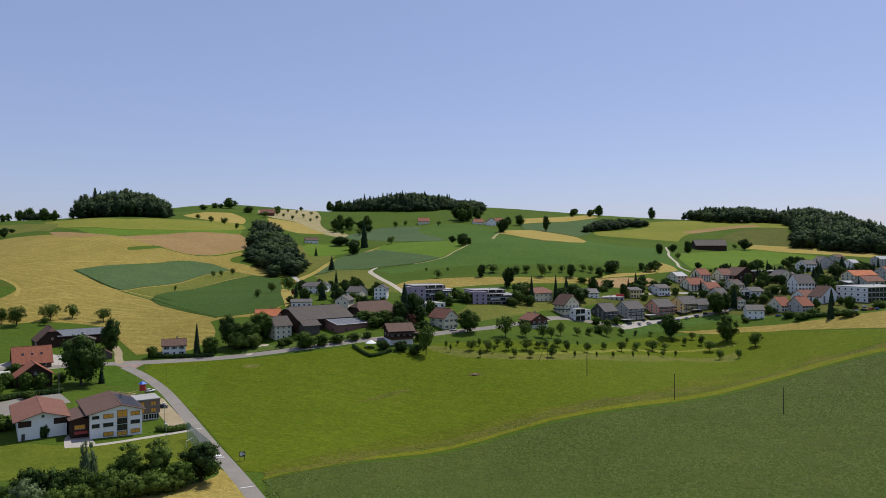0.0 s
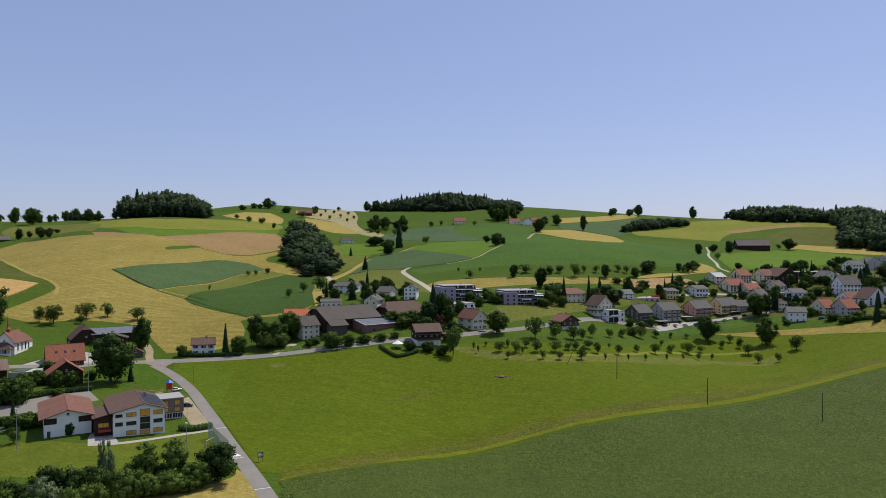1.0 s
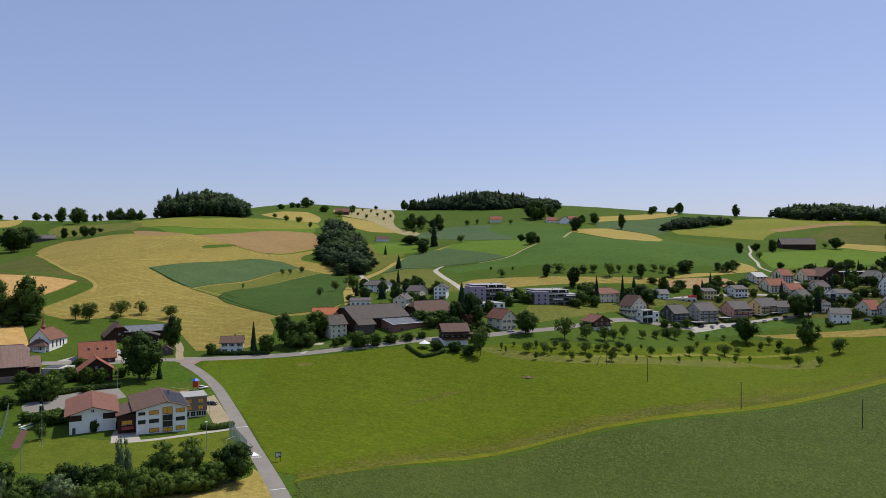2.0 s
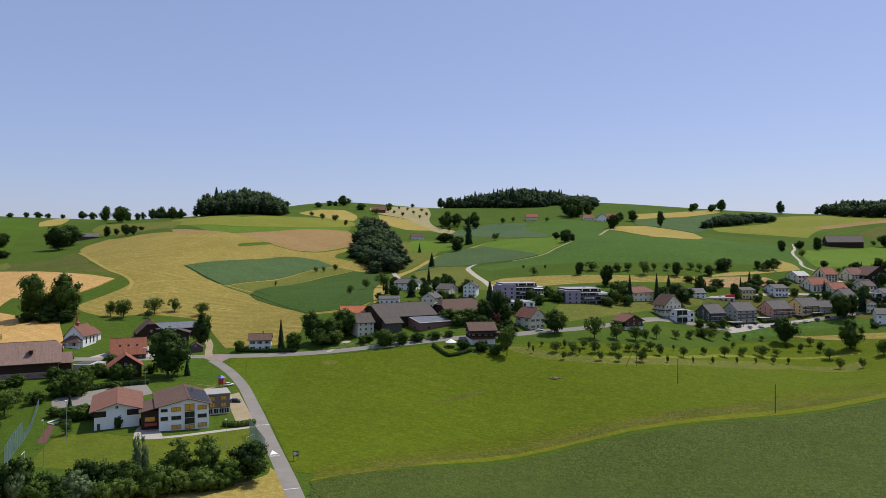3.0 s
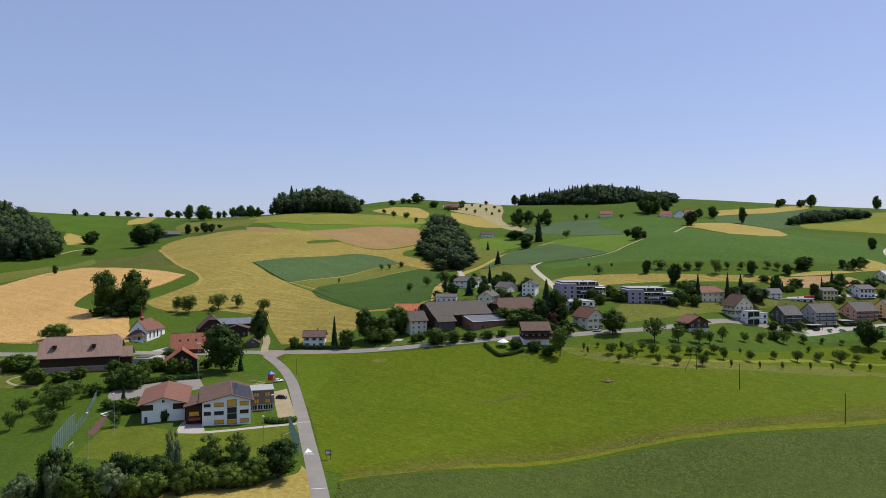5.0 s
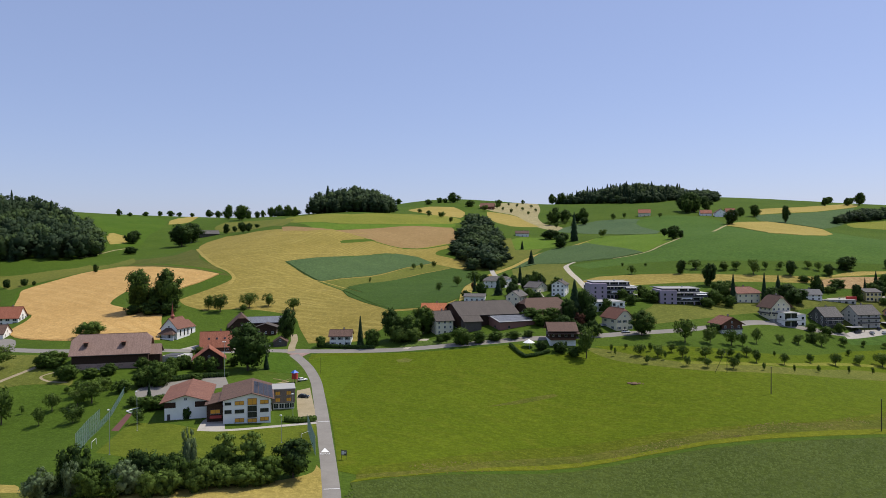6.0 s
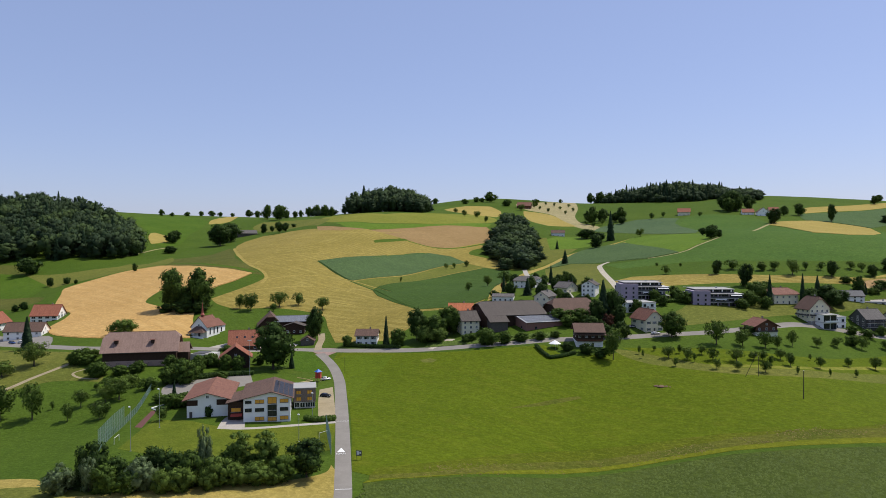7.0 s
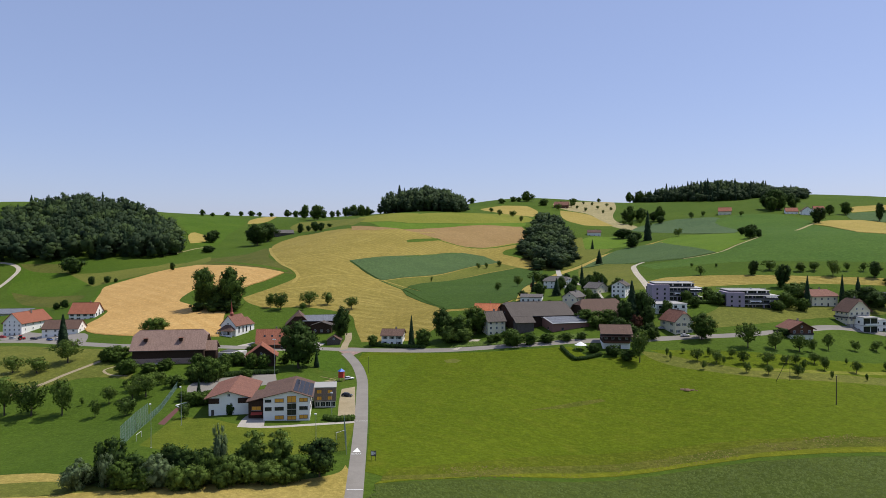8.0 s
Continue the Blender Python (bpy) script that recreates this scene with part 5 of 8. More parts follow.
def scatter(name, label, outline, count, size, material, seed=1, near=(0, 0), reach=1e9, lift=0.0, category="grass", patchy=0.0):
    """Loose standing tufts over a piece of ground, too many to count: one object; patchy leaves them out of some spots."""
    rng = np.random.default_rng(seed)
    ox, oy = np.array([q[0] for q in outline]), np.array([q[1] for q in outline])
    p = np.column_stack([rng.uniform(ox.min(), ox.max(), count * 6), rng.uniform(oy.min(), oy.max(), count * 6)])
    p = p[inside(p[:, 0], p[:, 1], outline)]
    d = np.hypot(p[:, 0] - near[0], p[:, 1] - near[1])
    p = p[(d < reach) & (d > 60)]
    if patchy:
        x, y = p[:, 0], p[:, 1]
        wave = np.sin(x * 0.31 + 2.1 * np.sin(y * 0.17)) + np.sin(y * 0.43 + 1.7 * np.sin(x * 0.13)) + np.sin(x * 0.071 + y * 0.093)
        p = p[wave + rng.normal(size=len(p)) * 0.5 > patchy]
    p = p[:count]
    n = len(p)
    r = size * rng.uniform(0.5, 1.5, n)
    foot = np.column_stack([p, height(p[:, 0], p[:, 1]) + lift - 0.03])
    turn = rng.uniform(0, 6.3, n)
    side = np.stack([np.column_stack([np.cos(turn + q), np.sin(turn + q), np.zeros(n)]) for q in (0, 1.57, 3.14, 4.71)], 1)
    tip = np.column_stack([rng.normal(size=(n, 2)) * 0.25, rng.uniform(0.6, 1.1, n)]) * r[:, None]
    v = np.concatenate([(foot + tip)[:, None], foot[:, None] + side * r[:, None, None] * rng.uniform(0.7, 1.2, (n, 4, 1))], 1).reshape(-1, 3)
    f = (np.arange(n)[:, None, None] * 5 + np.array([[0, 1, 2], [0, 2, 3], [0, 3, 4], [0, 4, 1]])).reshape(-1, 3)
    up = np.array([0, 0, 1.0])
    out = unit(np.concatenate([np.tile(up, (n, 1, 1)), side * 0.55 + up * 0.75], 1)).reshape(-1, 3)
    return tagged(new(name, mesh_of(name, (v, f, out), material)), label, category, kind="stuff")


def band(line, width):
    """The outline of a strip along a line."""
    p = [Vector(q) for q in line]
    left, right = [], []
    for i, q in enumerate(p):
        d = (p[min(i + 1, len(p) - 1)] - p[max(i - 1, 0)]).normalized()
        side = Vector((-d.y, d.x)) * width / 2
        left.append(tuple(q + side)), right.append(tuple(q - side))
    return left + right[::-1]


# ---- smaller things ----
def pole(x, y, h, label="weathered wooden line pole in the pasture", r=0.19, lean=0.0, name="utility_pole"):
    ob = thing(name, x, y, lies(x, y), 0, label, "pole")
    b = tube(bmesh.new(), (0, 0, -0.5), (lean, 0, h), r, r * 0.7, 8)
    part("shaft", b, M_POLE, ob)
    part("cap", tube(bmesh.new(), (lean, 0, h), (lean, 0, h + 0.06), r * 0.8, r * 0.3, 8), M_STEEL, ob)
    part("insulator", boxes((lean - 0.25, lean + 0.25, -0.05, 0.05, h - 0.45, h - 0.35)), M_POLE, ob)


def lamp_post(x, y, h, heading, heads=1, label="galvanised floodlight mast beside the school"):
    ob = thing("floodlight_mast", x, y, lies(x, y), heading, label, "lamp")
    part("mast", tube(bmesh.new(), (0, 0, -0.3), (0, 0, h), 0.11, 0.06, 8), M_STEEL, ob)
    part("base_plate", boxes((-0.25, 0.25, -0.25, 0.25, 0, 0.08), bevel=0.02), M_STEEL, ob)
    for k in range(heads):
        o = (k - (heads - 1) / 2) * 0.9
        part("floodlight", boxes((o - 0.35, o + 0.35, -0.55, 0.05, h - 0.1, h + 0.28), bevel=0.05), M_FRAME, ob)
    if heads > 1:
        part("crossarm", boxes((-1, 1, -0.05, 0.05, h - 0.2, h - 0.1)), M_STEEL, ob)


def car(x, y, heading, paint="black", label="parked car", van=False):
    ob = thing("car", x, y, lies(x, y) + 0.06, heading, label, "car")
    long, wide = (4.4, 1.8) if not van else (5.2, 2.0)
    up = 1.42 if not van else 2.1
    side = [(-long / 2, 0.28), (long / 2, 0.28), (long / 2, 0.62), (long / 2 - 0.15, 0.82), (long * 0.24, 0.92), (-long / 2 + 0.05, 0.95)]
    bm = solid(bmesh.new(), side, -wide / 2, wide / 2, "y")
    bmesh.ops.bevel(bm, geom=bm.edges[:], offset=0.07, segments=2, affect="EDGES")
    part("body", bm, CAR_PAINT[paint], ob, smooth=True)
    roof = [(-long / 2 + 0.1, 0.9), (long * 0.26, 0.9), (long * 0.08, up - 0.02), (-long * 0.34, up)]
    bm = solid(bmesh.new(), roof, -wide / 2 + 0.12, wide / 2 - 0.12, "y")
    bmesh.ops.bevel(bm, geom=bm.edges[:], offset=0.06, segments=2, affect="EDGES")
    part("cabin", bm, M_GLASS, ob, smooth=True)
    part("roof", boxes((-long * 0.33, long * 0.07, -wide / 2 + 0.16, wide / 2 - 0.16, up - 0.03, up + 0.02), bevel=0.01), CAR_PAINT[paint], ob)
    for sx in (-1, 1):
        for sy in (-1, 1):
            w = part("wheel", tube(bmesh.new(), (sx * long * 0.3, sy * (wide / 2 - 0.2), 0.32), (sx * long * 0.3, sy * (wide / 2 + 0.01), 0.32), 0.32, 0.32, 14), M_TYRE, ob)
            part("rim", tube(bmesh.new(), (sx * long * 0.3, sy * (wide / 2 + 0.005), 0.32), (sx * long * 0.3, sy * (wide / 2 + 0.02), 0.32), 0.2, 0.2, 10), M_STEEL, w)
        part("light", boxes((long / 2 - 0.12, long / 2 + 0.01, sx * 0.75 - 0.15, sx * 0.75 + 0.15, 0.62, 0.76)), M_FRAME, ob)
    return ob


def hedge(name, label, line, wide, high, seed=1, material=None):
    """A clipped hedge along a line, a thing made of leaf sprays over a dense core."""
    rng = np.random.default_rng(seed)
    pieces = []
    for a, b in zip(line[:-1], line[1:]):
        a, b = np.array(a), np.array(b)
        n = max(2, int(np.linalg.norm(b - a) / (wide * 0.6)))
        for k in range(n):
            p = a + (b - a) * (k + 0.5) / n
            c = np.array([p[0], p[1], lies(*p) + high * 0.45])
            pieces.append(ball(rng, c, wide * 0.62, 1, 0.15, high / wide * 0.85))
            m = 26
            w = rng.normal(size=(m, 3))
            w[:, 2] = abs(w[:, 2])
            w /= np.linalg.norm(w, axis=1)[:, None]
            pieces.append(leaf_cards(c + w * np.array([wide * 0.6, wide * 0.6, high * 0.52]), w, rng.uniform(0.15, 0.35, m) * min(1.5, wide), rng))
    ob = tagged(new(name, mesh_of(name, merged(pieces), material or M_LEAFDARK)), label, "hedge")
    return ob



# ---- buildings ----
gym_hall_ob = house("gym_hall", "white school gym with a low red-brown tiled roof", -141.0, 240.5, 32.8, 14.4, 30.0, 6.8, 17, "y", M_WHITE, M_RUSTTILE, over=1.6, rows=0, chimney=False, category="school")
school_ob = house("school", "white three-storey school with orange blinds and solar roof", -119.0, 244.3, 32.8, 16.4, 27.5, 8.9, 16, "y", M_WHITE, M_BROWNTILE, over=1.3, rows=0, off=0.6, category="school")
long_barn_ob = house("long_barn", "long dark wooden barn with a rusty-brown tiled roof", -227.7, 283.3, 34.8, 32.3, 18.8, 8.2, 38, "x", M_WOOD, M_BARNTILE, over=1.4, rows=1, cols=(7, 2), base=M_PLINTH, base_h=3.2, hip=0.3, chimney=False, win=(1.6, 0.8), first=1.6, frame=M_DARKFRAME, category="barn")
chapel_ob = house("chapel", "small white chapel with red-brown roof and slender turret", -235.8, 351.8, 6.0, 9.8, 12.5, 6.2, 47, "y", M_WHITE, M_RUSTTILE, over=0.6, rows=0, chimney=False, category="chapel")
house("farmhouse", "old farmhouse with a rusty-red tiled roof and skylights", -202.5, 341.9, 34.0, 15.8, 13.8, 3.3, 44, "x", M_TIMBER, M_REDTILE, over=1.0, rows=1, cols=(3, 2), skylight=3)
house("gabled_barn", "small gabled barn of dark timber with a red-brown roof", -181.9, 310.0, 35.8, 13.2, 11.2, 5.7, 36, "y", M_WOOD, M_REDTILE, over=1.2, rows=0, chimney=False, category="barn")
house("garden_shed", "small brown timber shed beside the junction", -175.9, 368.6, 28.1, 7.1, 8.8, 2.8, 32, "y", M_GREYWOOD, M_BROWNTILE, over=0.5, rows=0, chimney=False, category="shed")
house("cattle_shed", "long dark cattle shed with a pale sheet roof", -206.2, 389.2, 36.0, 24.9, 18.8, 5.7, 14, "x", M_WOOD, M_PANELS, over=1.0, rows=1, cols=(5, 2), chimney=False, frame=M_DARKFRAME, category="barn")
house("lean_shed", "low gabled shed with white bargeboards", -198.5, 386.3, 23.0, 11.3, 7.5, 4.9, 18, "y", M_WOOD, M_DARKTILE, over=0.8, rows=1, cols=(3, 1), chimney=False, category="shed")
house("hipped_barn", "old barn with a steep grey-brown tiled roof", -214.7, 384.1, 36.0, 13.8, 17.5, 3.7, 44, "y", M_WOOD, M_BROWNTILE, over=1.0, rows=0, chimney=False, hip=0.3, category="barn")
house("white_house", "small white house with a dark tiled gable roof", -144.5, 373.4, 20.0, 11.2, 10.5, 5.9, 26, "x", M_WHITE, M_BROWNTILE, over=0.9, rows=2, cols=(3, 2), win=(1.5, 1.4), pane=M_GLASS, shutters=M_SHUTTER)
house("country_inn", "large white half-timbered inn with a red tiled roof", -397.3, 333.7, 20.0, 12.5, 30.0, 8.6, 44, "y", M_WHITE, M_REDTILE, over=0.8, rows=3, cols=(4, 4), win=(1.0, 1.2))
house("annex_house", "white annex with a dark roof beside the inn", -347.6, 324.3, 32.0, 20.3, 13.8, 5.7, 32, "x", M_WHITE, M_BROWNTILE, over=0.7, rows=2, cols=(4, 2))
house("roadside_house", "white house with a red roof and glazed porch", -384.7, 370.9, 32.0, 16.6, 17.5, 5.7, 36, "x", M_WHITE, M_REDTILE, over=0.8, rows=2, cols=(4, 3), win=(2.4, 1.9))
house("machine_hall", "long machine hall with a dark solar roof", -522.1, 396.3, 34.3, 37.0, 25.0, 4.5, 12, "x", M_GREYWALL, M_PANELS, over=0.8, rows=1, cols=(5, 2), chimney=False, category="barn")
house("stone_farmhouse", "tall cream farmhouse with a grey-brown tiled roof", -90.5, 391.5, 40.0, 9.6, 12.5, 8.0, 35, "x", M_CREAM, M_DARKTILE, over=0.8, rows=3, cols=(3, 3), win=(1.1, 1.4))
big_barn_ob = house("big_barn", "great dark wooden barn under a grey-brown roof", -79.5, 399.4, 39.0, 33.9, 26.1, 8.5, 24.3, "x", M_WOOD, M_DARKTILE, over=1.4, rows=1, cols=(4, 2), frame=M_DARKFRAME, chimney=False, hip=0.2, category="barn")
solar_barn_ob = house("solar_barn", "red-brown timber shed with pale solar panel roof", -58.0, 400.5, 43.0, 22.4, 21.5, 4.6, 11, "x", M_BRICK, M_SHEET, over=0.7, rows=1, cols=(2, 2), frame=M_DARKFRAME, chimney=False, category="barn")
house("orange_roof_house", "farm building with a bright orange tiled roof", -104.7, 407.6, 17.1, 13.0, 13.8, 7.0, 38, "x", M_TIMBER, M_ORANGETILE, over=0.9, rows=1, cols=(3, 2))
house("old_barn", "wide brown barn with a half-hipped tiled roof", -45.4, 422.2, 40.0, 25.0, 22.5, 3.3, 36, "x", M_WOOD, M_BROWNTILE, over=1.2, rows=1, cols=(3, 2), hip=0.35, chimney=False, category="barn")
house("cream_house", "cream gabled house with a grey roof", -67.3, 451.8, -8.0, 8.4, 13.8, 6.6, 34, "y", M_CREAM, M_SLATE, over=0.7, rows=2, cols=(2, 3))
house("cream_house", "cream house with a grey-brown roof up the lane", -66.5, 499.6, -24.1, 10.5, 11.2, 3.8, 30, "x", M_CREAM, M_SLATE, over=0.7, rows=1, cols=(3, 2))
house("low_house", "low white bungalow with a shallow grey roof", -96.6, 461.4, 11.5, 12.9, 11.2, 3.6, 14, "x", M_WHITE, M_SLATE, over=0.6, rows=1, cols=(4, 2), chimney=False)
house("white_villa", "white villa with a grey hipped roof", -102.0, 526.8, -11.7, 16.9, 12.5, 5.7, 24, "x", M_WHITE, M_SLATE, over=0.8, rows=2, cols=(4, 2), hip=0.5)
house("tall_white_house", "tall white house with dark timber gable", -46.3, 488.0, -2.4, 8.3, 12.5, 7.8, 30, "y", M_WHITE, M_DARKTILE, over=0.8, rows=3, cols=(3, 2))
chalet_ob = house("chalet", "dark timber chalet on a white base with brown roof", -28.3, 383.6, 19.0, 12.8, 12.5, 7.9, 26, "x", M_WOOD, M_BROWNTILE, over=1.5, rows=2, cols=(4, 2), base=M_WHITE, base_h=2.9, chimney=False, balcony=(("front", 3.0),))
house("red_roof_farmhouse", "white farmhouse with a steep red-brown roof", 0.8, 417.1, 40.0, 10.3, 13.8, 7.0, 42, "y", M_CREAM, M_RUSTTILE, over=0.9, rows=2, cols=(3, 2), shutters=M_SHUTTER, hip=0.25)
flat_house("terraced_building", "white flat-roofed building with parapet terraces", -13.9, 452.6, 32.1, 18.0, 15.0, 2, M_WHITE, glass_front=False)
flat_house("apartment_house", "lilac apartment house with white awnings and deep balconies", -21.5, 486.2, 20.0, 29.2, 20.0, 4, M_LILAC, awnings=2, dark=M_DARKGREY, setback=3.2, storey=2.6)
flat_house("apartment_house", "lilac apartment house with dark balconies on the slope", 19.9, 490.5, 20.0, 29.2, 20.0, 4, M_LILAC, awnings=2, dark=M_DARKGREY, setback=3.2, storey=2.6)
house("hipped_house", "pale house with a red-brown hipped roof", 65.7, 519.8, 32.0, 16.5, 13.8, 6.6, 26, "x", M_CREAM, M_RUSTTILE, over=0.9, rows=2, cols=(4, 2), hip=0.6)
house("wood_gabled_house", "white house with a brown timber gable and tiled roof", 53.4, 438.3, 30.0, 11.9, 11.2, 6.5, 28, "y", M_TIMBER, M_RUSTTILE, over=1.3, rows=2, cols=(3, 2), base=M_WHITE, base_h=3.2, balcony=(("front", 3.1),))
house("old_gabled_house", "old cream house with a steep dark roof and balconies", 82.9, 493.1, 36, 13.5, 10.5, 10.0, 42, "y", M_CREAM, M_BROWNTILE, over=1.3, rows=3, cols=(4, 3), base=M_STONE, base_h=2.4, hip=0.2, win=(1.3, 1.4), balcony=(("front", 5.4), ("left", 5.4)))
flat_house("white_extension", "white modern extension with terraces and large windows", 89.5522, 489.899, 36, 9.0, 6.4, 2, M_WHITE, awnings=0, dark=M_WHITE, storey=4.4)
flat_house("white_extension", "low white extension with a roof terrace", 95.4745, 497.91, 36, 8.5, 9.0, 2, M_WHITE, glass_front=False, storey=3.4)
house("terraced_house", "dark grey house with a grey roof and balconies", 113.3, 508.9, 30.0, 12.2, 13.8, 7.6, 36, "x", M_DARKGREY, M_SLATE, over=0.7, rows=3, cols=(3, 3), win=(1.5, 1.6), balcony=(("front", 2.7), ("front", 5.2)), group="terraced houses")
house("terraced_house", "grey-beige house with a grey roof and balconies", 133.2, 521.8, 30.0, 15.6, 13.8, 8.3, 36, "x", M_GREYWALL, M_SLATE, over=0.7, rows=3, cols=(3, 3), win=(1.5, 1.6), balcony=(("front", 2.7), ("front", 5.2)), group="terraced houses")
house("terraced_house", "salmon pink house with a grey roof and balconies", 160.2, 538.9, 30.0, 16.6, 13.8, 7.2, 36, "x", M_PINK, M_SLATE, over=0.7, rows=3, cols=(3, 3), win=(1.5, 1.6), balcony=(("front", 2.7), ("front", 5.2)), group="terraced houses")
house("terraced_house", "pale yellow house with a grey roof and balconies", 181.5, 547.4, 30.0, 18.0, 13.8, 7.4, 36, "x", M_YELLOW, M_SLATE, over=0.7, rows=3, cols=(3, 3), win=(1.5, 1.6), balcony=(("front", 2.7), ("front", 5.2)), group="terraced houses")
house("grey_house", "grey house with a slate roof at the row end", 194.6, 553.1, 11.7, 12.4, 12.5, 4.8, 32, "x", M_GREYWALL, M_SLATE, over=0.7, rows=2, cols=(2, 2))
house("solar_house", "white house with dark solar panels on the roof", 104.6, 553.6, 10.0, 15.0, 12.5, 4.4, 26, "x", M_WHITE, M_SOLAR, over=0.6, rows=2, cols=(4, 2))
house("lime_house", "pale yellow-green house with a shallow roof", 147.7, 571.1, 18.0, 10.2, 15.0, 6.4, 14, "x", M_YELLOW, M_SLATE, over=0.6, rows=2, cols=(4, 2), chimney=False, win=(1.7, 1.7))
house("white_bungalow", "white bungalow with a grey roof", 173.3, 582.4, 18.0, 10.5, 15.0, 6.6, 18, "x", M_WHITE, M_SLATE, over=0.8, rows=2, cols=(4, 2), win=(1.7, 1.7))
house("pale_house", "pale house with a light grey roof", 200.7, 621.3, 18.0, 9.7, 15.0, 5.8, 24, "x", M_CREAM, M_SHEET, over=0.6, rows=2, cols=(3, 2), win=(1.7, 1.7))
house("red_roof_house", "cream house with red tiled roof and dormers", 204.5, 598.4, 18.0, 15.0, 15.0, 5.6, 36, "x", M_CREAM, M_REDTILE, over=0.6, rows=3, cols=(5, 2), win=(1.7, 1.7))
house("red_roof_house", "pale green house with a red tiled roof", 224.0, 630.3, 18.0, 10.3, 15.0, 5.9, 36, "x", M_CREAM, M_REDTILE, over=0.6, rows=3, cols=(4, 2), win=(1.7, 1.7))
house("red_roof_house", "cream row house with a red tiled roof", 244.9, 635.0, 18.0, 11.2, 15.0, 6.0, 36, "x", M_CREAM, M_RUSTTILE, over=0.6, rows=3, cols=(4, 2), win=(1.7, 1.7))
house("brown_barn", "dark timber barn with a brown roof", 254.6, 630.1, 20.0, 21.1, 17.5, 7.2, 32, "y", M_WOOD, M_BROWNTILE, over=0.9, rows=2, cols=(2, 2), chimney=False, win=(1.7, 1.7))
house("grey_roof_house", "white house with a pale grey roof", 399.5, 798.9, 18.0, 15.6, 15.0, 9.0, 30, "x", M_WHITE, M_SLATE, over=0.6, rows=3, cols=(4, 2), win=(1.7, 1.7))
house("grey_roof_house", "grey house with a slate roof on the slope", 435.1, 842.7, 18.0, 24.3, 12.5, 7.9, 30, "y", M_GREYWALL, M_SLATE, over=0.6, rows=3, cols=(3, 2), win=(1.7, 1.7))
house("gabled_villa", "large white house with a pale grey-brown roof", 284.1, 580.1, 8.0, 14.3, 15.0, 9.3, 42, "x", M_WHITE, M_SLATE, over=0.7, rows=3, cols=(5, 3), win=(1.7, 1.7))
house("corner_house", "white house with a grey-brown roof at the field edge", 219.9, 525.1, -12.0, 11.8, 13.8, 7.3, 24, "x", M_WHITE, M_SLATE, over=0.8, rows=2, cols=(3, 2))
house("dormer_house", "house with a dark red roof and dormers", 247.3, 530.0, 18.0, 9.6, 15.0, 5.0, 38, "x", M_CREAM, M_REDTILE, over=0.6, rows=2, cols=(4, 2), win=(1.7, 1.7))
house("dormer_house", "bluish house with a dark red tiled roof", 257.2, 519.3, 18.0, 10.1, 15.0, 5.4, 38, "x", M_GREYWALL, M_REDTILE, over=0.6, rows=2, cols=(4, 2), win=(1.7, 1.7))
house("arched_house", "white gabled house with round windows", 279.4, 536.4, 18.0, 18.7, 12.5, 5.6, 40, "y", M_WHITE, M_BROWNTILE, over=0.5, rows=3, cols=(3, 2), win=(1.7, 1.7))
house("long_house", "long cream building with an orange-red roof", 376.6, 664.3, 18.0, 27.7, 15.0, 8.2, 30, "x", M_CREAM, M_ORANGETILE, over=0.7, rows=3, cols=(8, 3), win=(1.7, 1.7))
house("small_white_house", "beige house with a grey-brown roof", 295.3, 638.4, 18.0, 17.4, 12.5, 6.6, 32, "y", M_CREAM, M_SLATE, over=0.6, rows=3, cols=(2, 2), win=(1.7, 1.7))
house("low_shed", "low grey workshop with a sheet roof", 346.4, 620.4, 18.0, 23.2, 15.0, 4.1, 10, "x", M_DARKGREY, M_SHEET, over=0.5, rows=2, cols=(4, 2), chimney=False, win=(1.7, 1.7))
house("slope_house", "white house with a pale roof above the village", 481.0, 852.2, 18.0, 11.3, 15.0, 7.2, 26, "x", M_WHITE, M_SHEET, over=0.5, rows=2, cols=(3, 2), win=(1.7, 1.7))
house("slope_house", "grey house with a pale roof below the wood", 524.6, 869.7, 18.0, 14.7, 15.0, 9.0, 26, "x", M_GREYWALL, M_SHEET, over=0.5, rows=3, cols=(3, 2), win=(1.7, 1.7))
house("slope_house", "small house with a brown roof above the village", 508.7, 936.2, 18.0, 13.4, 15.0, 6.1, 26, "x", M_GREYWALL, M_BROWNTILE, over=0.5, rows=2, cols=(3, 2), win=(1.7, 1.7))
house("plain_house", "pale house with a red-brown roof on the slope", 429.4, 700.9, 18.0, 13.9, 15.0, 10.6, 30, "x", M_GREYWALL, M_RUSTTILE, over=0.5, rows=3, cols=(4, 2), win=(1.7, 1.7))
house("grey_villa", "cream house with a dark roof among gardens", 240.7, 596.0, 18.0, 8.7, 15.0, 6.2, 26, "x", M_CREAM, M_DARKTILE, over=0.6, rows=2, cols=(3, 2), win=(1.7, 1.7))
house("plain_house", "light grey house with a red roof", 214.3, 561.2, 18.0, 8.1, 15.0, 8.5, 34, "x", M_GREYWALL, M_SLATE, over=0.6, rows=3, cols=(2, 2), win=(1.7, 1.7))
house("red_farm", "far farmhouse with a bright red roof", -42.3, 1259.2, 5.0, 18.8, 17.5, 6.5, 34, "x", M_CREAM, M_REDTILE, over=1.0, rows=1, cols=(3, 2))
house("far_farm", "white farmhouse with a red roof under trees", 53.9, 1254.0, 10.0, 17.2, 15.0, 4.5, 36, "x", M_WHITE, M_REDTILE, over=0.8, rows=1, cols=(3, 2))
house("far_farm", "white farmhouse with a dark roof", 75.5, 1244.6, 10.0, 16.1, 17.5, 7.1, 36, "y", M_WHITE, M_BROWNTILE, over=0.8, rows=1, cols=(2, 2))
